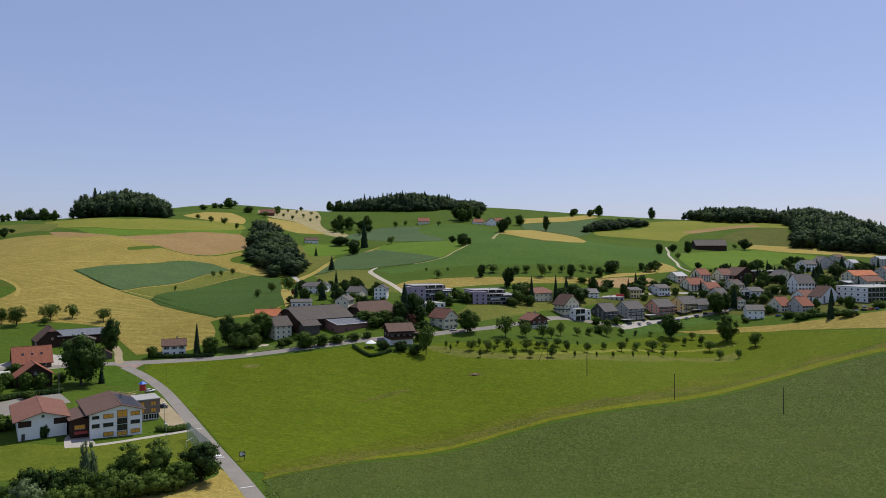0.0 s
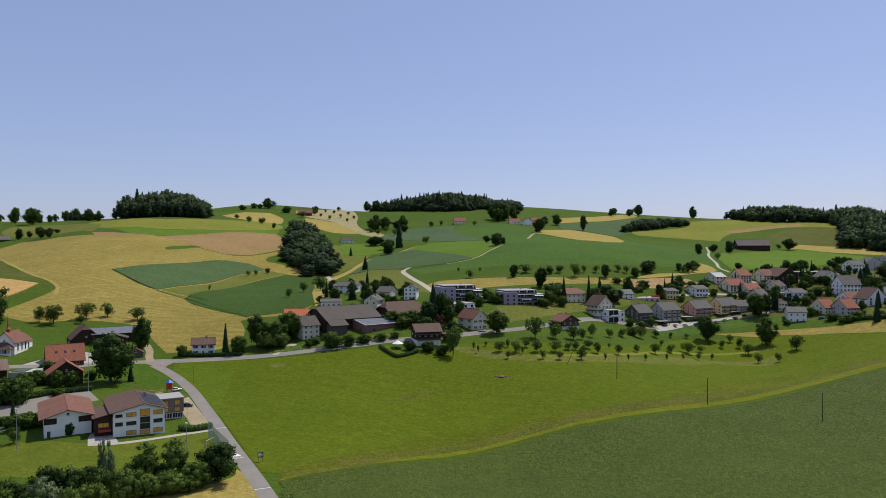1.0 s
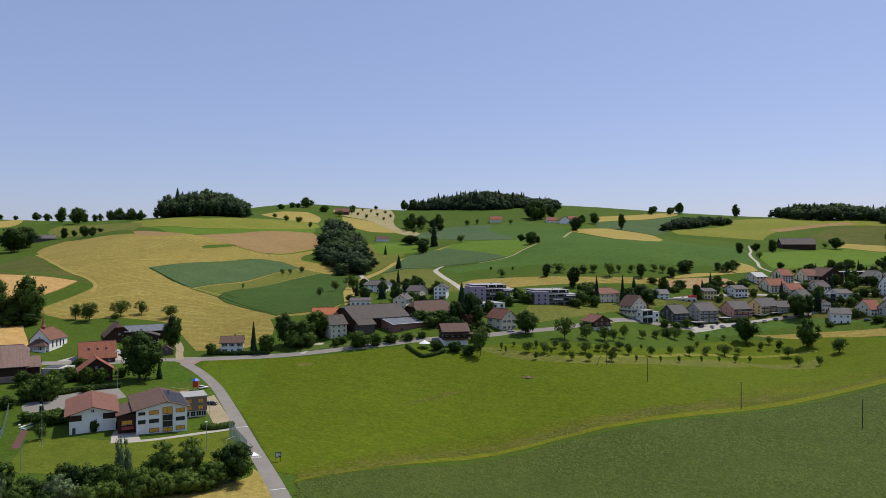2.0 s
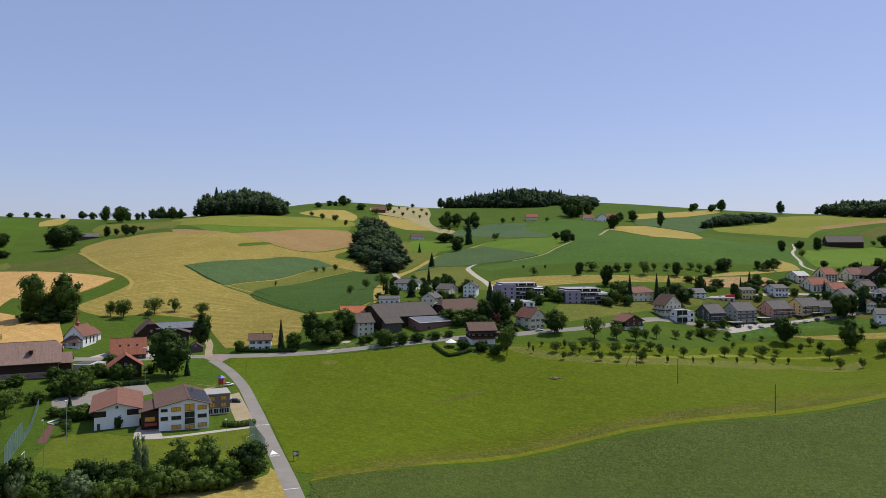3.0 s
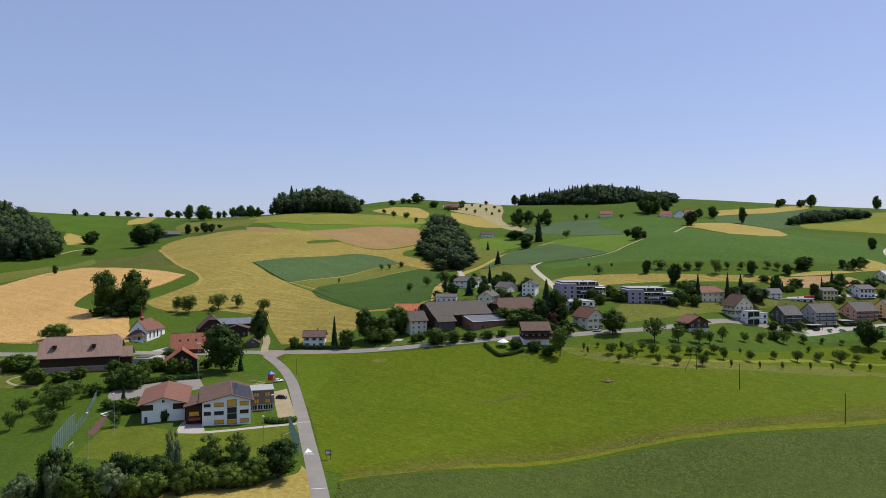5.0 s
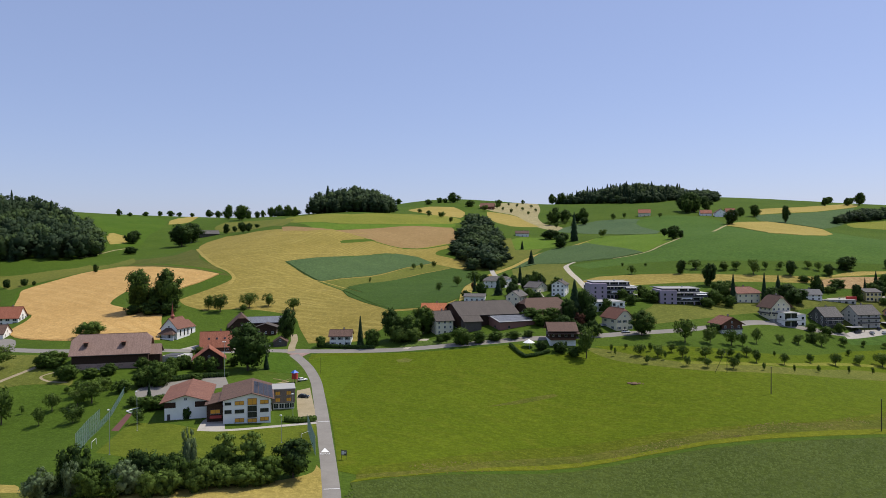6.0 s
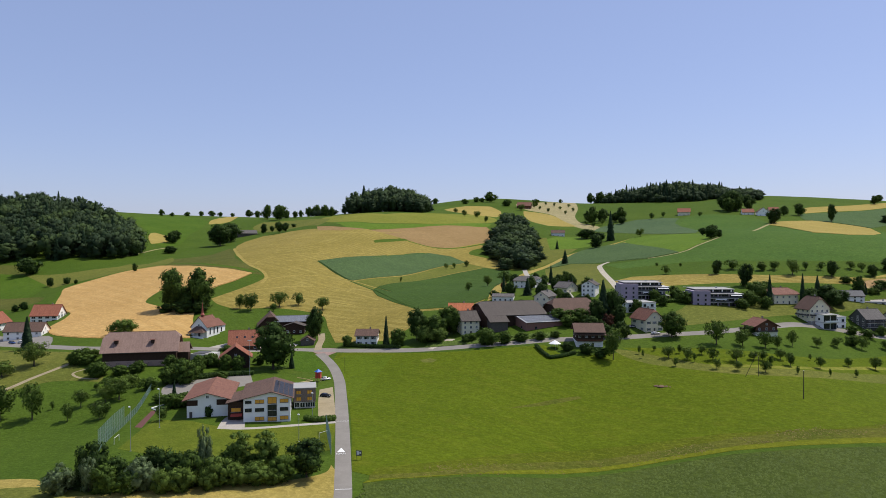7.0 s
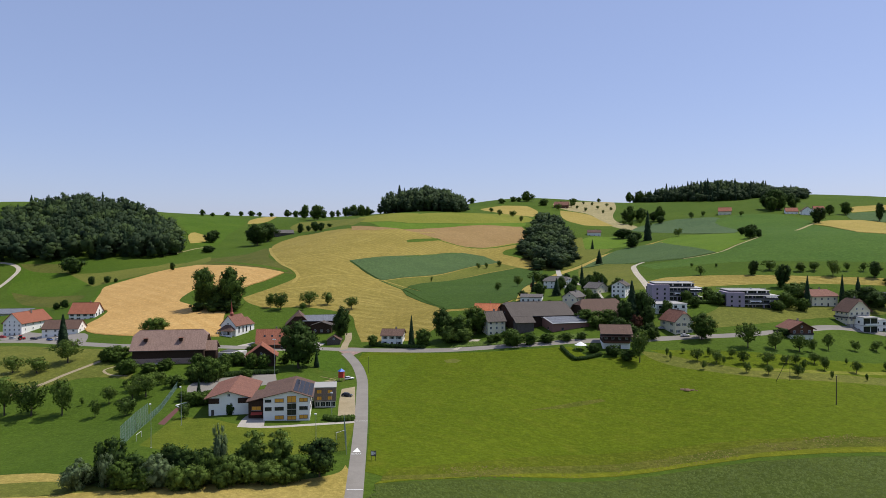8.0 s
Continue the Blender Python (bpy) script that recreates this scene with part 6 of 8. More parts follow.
house("far_farm", "farm building with an orange-red roof", 93.3, 1291.8, 10.0, 14.9, 15.0, 5.5, 36, "x", M_CREAM, M_REDTILE, over=0.8, rows=1, cols=(2, 2))
house("ridge_farm", "farmstead with a brown-red roof on the ridge", -363.7, 1441.7, 10.0, 27.5, 20.0, 6.8, 36, "x", M_TIMBER, M_RUSTTILE, over=1.0, rows=1, cols=(3, 2))
house("gully_house", "small brown house in the gully", -198.0, 1043.0, 15.0, 18.5, 12.5, 5.5, 30, "x", M_WHITE, M_BROWNTILE, over=0.8, rows=1, cols=(3, 2))
house("valley_barn", "dark barn with a grey roof beside a tree clump", -636.7, 909.8, 45.0, 28.6, 17.5, 7.0, 28, "x", M_GREYWOOD, M_SLATE, over=1.0, rows=1, cols=(3, 2), chimney=False)
house("dark_barn", "large dark timber barn with a low roof", 375.4, 1076.0, -5.0, 44.0, 28.0, 9.0, 30, "x", M_WOOD, M_DARKTILE, over=1.5, rows=0, chimney=False)
house("village_house", "cream house with a grey roof between gardens", 313.6, 658.1, 20.0, 10.6, 13.8, 4.6, 30, "x", M_CREAM, M_SLATE, over=0.7, rows=2, cols=(3, 2), win=(1.5, 1.5))
house("village_house", "white house with a brown roof in the village", 242.1, 607.4, 14.0, 9.8, 13.8, 4.3, 28, "x", M_WHITE, M_BROWNTILE, over=0.7, rows=2, cols=(3, 2), win=(1.5, 1.5))
house("village_house", "white house with a pale roof in the village", 243.9, 573.8, 10.0, 10.8, 13.8, 6.7, 22, "x", M_WHITE, M_SLATE, over=0.7, rows=2, cols=(3, 2), win=(1.5, 1.5))
house("village_house", "grey house with a red roof behind the office", 354.7, 607.3, 20.0, 20.7, 13.8, 6.7, 30, "x", M_GREYWALL, M_RUSTTILE, over=0.7, rows=2, cols=(3, 2), win=(1.5, 1.5))
house("village_house", "white house with a slate roof below the wood", 450.4, 853.0, 20.0, 15.9, 13.8, 6.0, 30, "x", M_WHITE, M_SLATE, over=0.7, rows=2, cols=(3, 2), win=(1.5, 1.5))
house("village_house", "pale house with a red roof at the street", 217.0, 593.1, 16.0, 11.9, 13.8, 4.6, 34, "x", M_CREAM, M_REDTILE, over=0.7, rows=2, cols=(3, 2), win=(1.5, 1.5))
house("village_house", "cream house with a brown roof beside conifers", 223.6, 550.3, -6.0, 5.8, 13.8, 6.9, 28, "y", M_CREAM, M_BROWNTILE, over=0.7, rows=2, cols=(3, 2), win=(1.5, 1.5))
house("village_house", "white house with a red-brown roof in the village", 274.5, 550.8, 16.0, 11.5, 13.8, 4.3, 34, "x", M_WHITE, M_RUSTTILE, over=0.7, rows=2, cols=(3, 2), win=(1.5, 1.5))
flat_house("flat_roof_house", "white flat-roofed house with broad windows", 290.9, 686.6, 8.0, 31.2, 12.5, 2, M_WHITE, awnings=0)
flat_house("flat_roof_house", "white flat-roofed house among conifers", 239.7, 576.5, 8.0, 15.5, 12.5, 2, M_WHITE, awnings=0)
flat_house("office_building", "white modern office block with dark window bands", 305.0, 520.9, 22.0, 44.0, 26.0, 3, M_WHITE, storey=3.7, setback=0.0, dark=M_DARKGREY)
flat_house("low_garage", "low grey flat-roofed garages", 120.0, 557.7, 12.0, 20.7, 10.0, 1, M_GREYWALL, glass_front=False)

# ---- woods and trees ----
wood("round_wood", "dense dark round wood on the hilltop", [(-530, 1039), (-402, 1065), (-465, 1231), (-525, 1288), (-600, 1288)], 11.2, 36.0, 0.05, 3, rounding=0.35, reach=32.0)
wood("gully_wood", "dark wood that fills the gully", [(-216, 814), (-172, 732), (-145, 730), (-158, 817), (-196, 952), (-237, 1049), (-277, 1120), (-272, 1045), (-242, 911)], 12.5, 28.0, 0.10, 4, swing=0.18, rounding=0.4, reach=40.0)
wood("ridge_wood", "dark conifer wood along the ridge", [(-255, 1727), (-148, 1618), (-70, 1527), (-27, 1522), (15, 1602), (31, 1655), (50, 1838), (-75, 1850), (-188, 1875), (-281, 1862)], 12.5, 29.0, 0.42, 5, rounding=0.45, swing=0.2)
wood("ridge_thicket", "dark trees along the ridge by the farm", [(16, 1539), (57, 1511), (90, 1561), (94, 1800), (25, 1800)], 12.5, 18.2, 0.2, 6)
wood("west_wood", "large dark mixed wood on the western hill", [(-775, 543), (-741, 560), (-709, 578), (-669, 596), (-637, 622), (-599, 656), (-605, 685), (-624, 713), (-738, 812), (-875, 862), (-912, 781), (-881, 681), (-812, 581)], 13.8, 31.5, 0.16, 7, rounding=0.15)
wood("east_hedgerow", "dark leafy hedgerow wood on the slope", [(242, 1243), (283, 1307), (353, 1391), (394, 1419), (406, 1464), (360, 1464), (297, 1408)], 11.2, 19.4, 0.08, 8)
wood("east_wood", "dark mixed wood above the village", [(640, 1339), (581, 1203), (538, 1100), (565, 1042), (593, 1007), (614, 967), (681, 1062), (700, 1188), (738, 1312), (750, 1438), (750, 1588), (700, 1500)], 13.8, 31.5, 0.15, 9)
wood("skyline_wood", "tree belt along the eastern skyline", [(551, 1512), (589, 1465), (641, 1467), (679, 1426), (762, 1662), (625, 1688), (550, 1662)], 12.5, 26.7, 0.1, 10)
wood("far_west_wood", "small dark wood on the far western ridge", [(-1041, 708), (-982, 720), (-959, 735), (-969, 742), (-997, 730), (-1065, 723)], 11.2, 9.7, 0.2, 11)
wood("hill_thicket", "thicket of bushes on the western ridge", [(-734, 1256), (-600, 1136), (-700, 1262), (-762, 1250)], 11.2, 15.8, 0.0, 12)
for x, y, h, w in [(-160.4, 321.4, 23.3, 20.0)]:
    tree("dark0", "broad dark green lime tree by the junction", x, y, h, w)
for x, y, h, w in [(-174.0, 380.2, 19.6, 10.5)]:
    tree("dark0", "dense round dark green tree beside the farm", x, y, h, w)
for x, y, h, w in [(-291.4, 398.3, 28.0, 19.2), (-274.8, 405.1, 28.7, 18.4)]:
    tree("broad1", "tall leafy tree in the wheat field", x, y, h, w)
for x, y, h, w in [(-282.1, 401.6, 15.8, 14.7)]:
    tree("broad2", "tall leafy tree in the wheat field", x, y, h, w)
for x, y, h, w in [(-268.8, 336.0, 8.9, 12.7)]:
    tree("shrub1", "light green rounded bush behind the barn", x, y, h, w, category="shrub")
for x, y, h, w in [(-256.7, 421.5, 10.1, 7.1), (-236.8, 437.1, 11.0, 11.3), (-207.4, 443.2, 8.6, 9.7), (-279.4, 259.7, 8.5, 9.1), (-209.4, 232.6, 15.0, 10.3), (-178.1, 235.8, 7.1, 8.7), (-191.7, 233.3, 7.2, 5.3)]:
    tree("fruit0", "small fruit tree with an open leafy crown", x, y, h, w)
for x, y, h, w in [(-247.4, 420.6, 12.2, 11.8), (-228.2, 446.4, 9.2, 8.4), (-234.5, 427.0, 5.2, 5.2), (-265.9, 278.6, 11.9, 14.3), (-221.9, 228.3, 14.7, 14.0), (-198.9, 245.9, 7.4, 6.9), (-148.5, 235.8, 5.6, 5.0)]:
    tree("fruit1", "small fruit tree with an open leafy crown", x, y, h, w)
for x, y, h, w in [(-267.3, 263.4, 8.0, 11.7), (-232.2, 224.2, 16.5, 11.8), (-188.2, 254.9, 9.8, 11.2), (-192.6, 252.2, 6.8, 8.4), (-200.1, 260.4, 6.8, 7.2), (-195.1, 268.7, 6.1, 7.4), (-209.8, 241.9, 3.7, 1.9), (-208.8, 262.5, 2.7, 2.9)]:
    tree("fruit2", "small fruit tree with an open leafy crown", x, y, h, w)
for x, y, h, w in [(-154.4, 327.7, 8.7, 3.8), (-166.0, 261.7, 7.4, 2.8)]:
    tree("fir0", "small conifer beside the school yard", x, y, h, w)
for x, y, h, w in [(-127.5, 375.4, 16.1, 4.5), (-303.6, 304.9, 17.5, 8.0), (63.0, 517.0, 18.6, 5.4), (81.8, 527.1, 20.2, 5.2)]:
    tree("column", "slender dark columnar conifer", x, y, h, w)
for x, y, h, w in [(-120.5, 374.6, 9.2, 8.9), (-149.4, 372.7, 5.8, 6.1), (-183.9, 279.8, 8.0, 7.5), (-176.4, 279.5, 10.4, 10.4), (-189.7, 303.5, 6.2, 6.4), (-187.4, 309.5, 6.2, 7.6), (-167.8, 293.6, 3.3, 6.1), (-161.6, 253.5, 4.0, 5.8), (-153.5, 252.6, 4.2, 6.6), (-230.0, 308.5, 6.8, 9.7), (-246.8, 292.1, 5.6, 10.0), (-246.4, 285.1, 6.0, 8.2), (-220.5, 274.9, 6.7, 8.8), (-212.7, 278.8, 4.6, 7.7), (-208.8, 284.5, 3.9, 7.8)]:
    tree("shrub0", "green shrub in a farm garden", x, y, h, w, category="shrub")
for x, y, h, w in [(-124.0, 172.0, 8.3, 8.9), (-117.4, 176.0, 9.6, 5.6), (-104.4, 181.4, 9.1, 9.5), (-96.8, 197.3, 14.3, 4.9)]:
    tree("willow", "silvery willow bush in the hedge", x, y, h, w, category="shrub")
for x, y, h, w in [(-121.1, 180.5, 12.4, 9.2), (-113.4, 182.4, 8.2, 8.2), (-108.9, 190.4, 9.2, 8.1), (-101.8, 189.7, 9.2, 9.2), (-123.4, 175.9, 5.6, 6.2), (-100.9, 195.3, 7.5, 7.5)]:
    tree("shrub2", "dark green bush in the hedge", x, y, h, w, category="shrub")
for x, y, h, w in [(-112.0, 176.2, 7.8, 7.3), (-94.2, 189.3, 9.2, 8.1), (-73.9, 201.8, 7.3, 8.5), (-106.1, 178.7, 6.1, 7.0), (-90.1, 199.6, 7.3, 8.1), (-83.8, 201.8, 6.5, 7.4)]:
    tree("shrub0", "leafy green bush in the hedge", x, y, h, w, category="shrub")
for x, y, h, w in [(-93.8, 184.6, 6.7, 7.3), (-87.1, 191.9, 8.1, 9.3), (-78.7, 197.3, 6.3, 9.1), (-97.6, 181.8, 6.4, 6.1), (-83.3, 193.9, 6.2, 6.8), (-87.7, 188.7, 5.8, 6.1), (-74.4, 198.5, 4.7, 5.6)]:
    tree("shrub1", "light green bush in the hedge", x, y, h, w, category="shrub")
for x, y, h, w in [(-86.4, 200.5, 13.7, 6.5), (-80.4, 203.6, 14.1, 6.8)]:
    tree("birch", "slender young tree rising from the hedge", x, y, h, w)
for x, y, h, w in [(-69.1, 207.3, 11.6, 10.6)]:
    tree("dark1", "round dark tree in the hedge by the road", x, y, h, w)
for x, y, h, w in [(-113.8, 384.8, 17.7, 12.0)]:
    tree("dark0", "leafy tree beside the farm lane", x, y, h, w)
for x, y, h, w in [(-104.3, 384.7, 13.7, 13.1), (-99.1, 394.0, 15.7, 13.3), (-8.0, 450.3, 9.3, 7.5)]:
    tree("broad1", "leafy garden tree among the farms", x, y, h, w)
for x, y, h, w in [(-72.1, 376.5, 8.4, 10.7), (-63.4, 379.4, 6.2, 7.8), (-56.0, 383.6, 4.8, 7.3), (-47.6, 388.6, 4.2, 6.7), (-41.1, 394.3, 3.4, 5.7), (-82.1, 383.0, 4.0, 6.9), (-44.9, 421.5, 7.3, 13.3), (-34.4, 421.7, 8.1, 12.0), (-38.8, 414.8, 5.9, 10.7), (-84.4, 381.1, 4.0, 6.3)]:
    tree("shrub0", "green bush beside the barns", x, y, h, w, category="shrub")
for x, y, h, w in [(-108.2, 381.1, 9.5, 10.6), (-100.1, 381.0, 7.6, 10.0)]:
    tree("shrub1", "light green bush beside the farms", x, y, h, w, category="shrub")
for x, y, h, w in [(-22.7, 427.3, 23.7, 12.0), (-80.5, 484.9, 11.5, 7.9), (-58.7, 517.4, 8.3, 4.5)]:
    tree("fir1", "dark conifer in a farm garden", x, y, h, w)
for x, y, h, w in [(-17.0, 431.8, 18.1, 12.1), (-25.9, 423.8, 13.7, 10.8), (-13.5, 424.4, 11.8, 9.4)]:
    tree("dark1", "dark garden tree behind the farmhouses", x, y, h, w)
for x, y, h, w in [(-18.2, 418.3, 7.6, 7.6), (-105.8, 514.0, 5.4, 4.7)]:
    tree("copper", "copper-leaved tree in a garden", x, y, h, w)
for x, y, h, w in [(-8.8, 371.4, 15.9, 9.2)]:
    tree("fruit1", "sparse gnarled tree beside the chalet", x, y, h, w)
for x, y, h, w in [(13.9, 412.4, 13.9, 12.2)]:
    tree("broad2", "leafy tree beside the road", x, y, h, w)
for x, y, h, w in [(-21.7, 375.8, 5.3, 7.4), (-14.5, 372.3, 5.2, 7.8), (-31.1, 376.2, 4.5, 5.9), (49.9, 439.4, 4.6, 8.5)]:
    tree("shrub2", "dark shrub beside the chalet", x, y, h, w, category="shrub")
for x, y, h, w in [(90.5, 533.5, 19.2, 8.8)]:
    tree("fir0", "dark conifer in the village gardens", x, y, h, w)
for x, y, h, w in [(95.5, 534.2, 14.5, 16.8), (86.2, 527.2, 12.7, 13.4), (103.7, 542.8, 10.2, 11.6)]:
    tree("dark0", "dense dark tree in a garden", x, y, h, w)
for x, y, h, w in [(-2.1, 489.4, 6.7, 7.4), (7.9, 502.3, 7.5, 6.2), (56.1, 528.0, 10.3, 13.8), (60.9, 537.4, 8.8, 10.5), (15.3, 490.0, 6.0, 8.0)]:
    tree("shrub0", "shrub in front of the apartment houses", x, y, h, w, category="shrub")
for x, y, h, w in [(49.8, 553.2, 16.4, 10.0)]:
    tree("dark1", "tall oval dark tree above the apartments", x, y, h, w)
for x, y, h, w in [(35.0, 407.1, 12.9, 9.9), (46.8, 411.5, 8.6, 8.3), (57.0, 414.8, 8.3, 8.7), (62.4, 419.0, 6.8, 4.8), (69.9, 431.9, 8.3, 5.6), (82.2, 445.4, 5.8, 5.4), (92.8, 459.2, 5.7, 6.7), (105.9, 470.8, 8.0, 6.9), (118.7, 483.5, 5.2, 5.5), (130.5, 492.1, 3.8, 3.6), (142.2, 497.5, 3.4, 3.6), (169.8, 495.2, 5.7, 4.4)]:
    tree("fruit0", "bushy fruit tree in the upper orchard row", x, y, h, w, "orchard trees")
for x, y, h, w in [(7.8, 389.5, 2.7, 2.2), (15.0, 380.2, 6.2, 5.6), (19.4, 388.1, 4.5, 2.5), (23.2, 379.4, 6.5, 6.2), (29.1, 388.6, 4.5, 4.4), (34.1, 381.2, 6.2, 5.6), (44.0, 382.6, 6.5, 7.4), (51.3, 389.2, 4.5, 5.0), (55.1, 390.8, 4.8, 4.4), (58.2, 385.3, 4.5, 3.7), (62.7, 397.8, 5.2, 5.8), (66.4, 390.2, 6.3, 5.1), (76.1, 411.0, 3.2, 1.7), (79.1, 398.6, 5.8, 4.8)]:
    tree("fruit1", "young fruit tree in the middle orchard row", x, y, h, w, "orchard trees")
for x, y, h, w in [(93.2, 420.5, 4.9, 4.1), (106.1, 431.4, 6.6, 6.3), (118.2, 466.6, 3.9, 3.0), (120.3, 451.6, 5.9, 6.2), (133.0, 461.0, 7.8, 8.2), (143.3, 469.6, 4.7, 5.3), (154.5, 489.5, 3.4, 2.8), (161.0, 483.5, 5.6, 4.7), (171.9, 483.0, 7.0, 5.4), (171.7, 467.2, 7.5, 8.3)]:
    tree("fruit2", "young fruit tree in the middle orchard row", x, y, h, w, "orchard trees")
for x, y, h, w in [(1.5, 383.3, 4.5, 1.6), (3.8, 377.9, 4.4, 1.5), (18.9, 369.5, 4.3, 3.0), (26.5, 376.9, 4.4, 1.8), (36.1, 369.8, 5.1, 3.6), (44.6, 369.7, 4.6, 4.2), (55.7, 372.1, 5.7, 5.1), (68.5, 378.1, 3.8, 1.8), (82.0, 387.6, 3.6, 1.6), (93.8, 400.3, 4.0, 1.9), (109.9, 420.4, 3.9, 1.7), (123.4, 436.6, 4.0, 2.1), (135.8, 448.2, 4.5, 3.3), (145.4, 453.6, 4.2, 2.2), (169.4, 444.3, 6.5, 4.6), (179.3, 440.4, 6.1, 3.9)]:
    tree("fruit3", "slim fruit sapling in the lower orchard row", x, y, h, w, "orchard trees")
for x, y, h, w in [(156.0, 497.3, 17.8, 13.2)]:
    tree("dark1", "dark leafy tree below the terraced houses", x, y, h, w)
for x, y, h, w in [(189.6, 484.3, 18.9, 12.8)]:
    tree("broad0", "leafy tree standing alone in the field", x, y, h, w)
for x, y, h, w in [(199.4, 463.3, 9.7, 10.8)]:
    tree("fruit2", "spreading tree standing alone in the field", x, y, h, w)
for x, y, h, w in [(204.2, 544.3, 17.0, 15.3), (195.6, 668.0, 8.3, 9.4)]:
    tree("broad2", "light green tree in the village", x, y, h, w)
for x, y, h, w in [(213.0, 546.2, 15.3, 8.5), (262.9, 624.2, 10.7, 7.8), (394.4, 828.9, 10.3, 9.0), (403.0, 743.6, 13.9, 17.4)]:
    tree("dark0", "dark leafy tree in the village", x, y, h, w)
for x, y, h, w in [(330.6, 635.7, 19.3, 12.9), (259.9, 486.5, 19.7, 6.1), (222.9, 555.0, 17.3, 9.5), (336.6, 659.0, 14.4, 10.3), (210.0, 591.4, 12.0, 4.6), (250.2, 599.4, 13.1, 5.6), (457.2, 831.6, 17.5, 11.7), (284.3, 650.8, 11.7, 6.1)]:
    tree("fir0", "dark conifer in the village", x, y, h, w)
for x, y, h, w in [(238.6, 532.1, 6.2, 8.3), (249.0, 502.9, 5.1, 11.8), (244.6, 514.2, 4.8, 9.6), (268.0, 480.8, 5.2, 11.2), (257.5, 504.3, 5.5, 9.4), (268.7, 499.4, 4.3, 7.8), (219.2, 585.4, 6.8, 8.2), (268.6, 588.8, 6.9, 11.0), (267.5, 612.5, 6.7, 9.5), (104.2, 494.1, 5.0, 6.9), (112.6, 497.3, 4.6, 7.7), (120.5, 506.2, 5.9, 5.5), (101.6, 473.2, 5.2, 7.4), (480.1, 837.6, 7.8, 13.0), (134.1, 592.0, 5.1, 11.1), (156.0, 596.5, 4.6, 7.4), (157.9, 570.0, 4.4, 6.2), (188.6, 589.3, 5.5, 7.3), (198.1, 577.1, 6.3, 9.0), (232.1, 577.8, 8.1, 9.9), (247.6, 561.8, 6.6, 8.8), (275.1, 585.1, 6.8, 7.3), (303.5, 576.6, 6.7, 8.1), (360.4, 832.4, 7.8, 9.1)]:
    tree("shrub0", "green shrub in a village garden", x, y, h, w, category="shrub")
for x, y, h, w in [(326.1, 601.7, 6.6, 9.4), (113.3, 591.5, 4.6, 7.4), (217.2, 520.5, 3.2, 5.7), (298.2, 493.6, 4.2, 7.7)]:
    tree("shrub0", "green shrub in a village garden", x, y, h, w, category="shrub")
for x, y, h, w in [(31.1, 588.9, 11.0, 7.5), (105.9, 601.8, 11.5, 8.8), (147.8, 635.4, 11.1, 15.2), (132.8, 614.9, 9.0, 7.6)]:
    tree("dark1", "dark leafy tree on the slope", x, y, h, w)
for x, y, h, w in [(41.3, 606.8, 7.7, 11.8), (70.0, 608.3, 6.8, 8.1), (80.9, 596.1, 11.9, 9.7), (90.2, 612.7, 6.3, 5.0), (100.6, 616.0, 6.3, 5.9), (120.7, 627.1, 6.4, 6.9), (127.3, 624.9, 6.8, 5.5), (-4.0, 590.3, 7.1, 6.7), (-14.6, 632.3, 3.4, 2.9), (4.1, 623.0, 3.3, 2.4)]:
    tree("fruit1", "meadow fruit tree on the slope", x, y, h, w)
for x, y, h, w in [(61.0, 605.2, 7.2, 6.3)]:
    tree("birch", "bare-looking slender tree on the slope", x, y, h, w)
for x, y, h, w in [(179.3, 655.9, 7.2, 6.1), (186.0, 652.8, 9.2, 8.1), (240.9, 807.8, 12.6, 8.8), (306.6, 969.7, 11.3, 12.1), (336.3, 997.4, 17.9, 12.4), (452.5, 1088.1, 17.8, 16.9), (243.8, 694.3, 6.5, 7.6)]:
    tree("dark0", "tree near the eastern path", x, y, h, w)
for x, y, h, w in [(181.3, 648.8, 6.1, 7.1), (191.9, 655.3, 5.6, 7.1), (244.4, 754.4, 8.2, 5.9), (442.6, 1101.5, 7.7, 8.6)]:
    tree("fruit1", "bush near the eastern path", x, y, h, w, category="shrub")
for x, y, h, w in [(21.8, 798.1, 14.3, 14.9), (-596.2, 821.8, 30.5, 34.3), (92.5, 1123.0, 23.0, 20.6), (173.0, 1220.8, 27.1, 13.5), (-112.5, 911.0, 17.9, 16.5)]:
    tree("dark0", "dark tree beside the field path", x, y, h, w)
for x, y, h, w in [(11.1, 860.5, 9.3, 8.1), (28.8, 803.2, 8.0, 6.9), (-612.5, 863.5, 28.1, 31.2), (-698.4, 852.0, 14.3, 17.4), (-604.2, 929.3, 15.7, 10.7), (-145.3, 1030.2, 14.1, 26.7), (-550.3, 892.3, 15.7, 14.1), (-529.0, 874.1, 13.0, 10.7), (-592.9, 933.9, 9.1, 8.3), (-555.0, 934.3, 5.7, 8.2)]:
    tree("dark1", "dark bush on the hill", x, y, h, w, category="shrub")
for x, y, h, w in [(-116.6, 760.3, 15.1, 9.8), (-108.0, 995.4, 39.8, 15.0), (-159.2, 909.5, 11.9, 5.6)]:
    tree("fir0", "lone conifer on the hillside", x, y, h, w)
for x, y, h, w in [(-175.5, 1232.8, 30.1, 18.8), (-160.4, 1244.6, 24.6, 15.2), (-130.5, 1245.0, 25.4, 16.9), (135.2, 1286.5, 19.9, 18.1), (113.2, 1268.9, 16.1, 14.3), (-768.0, 1168.5, 28.2, 18.8), (-718.4, 1136.7, 28.2, 28.2)]:
    tree("broad1", "leafy tree on the hillside", x, y, h, w)
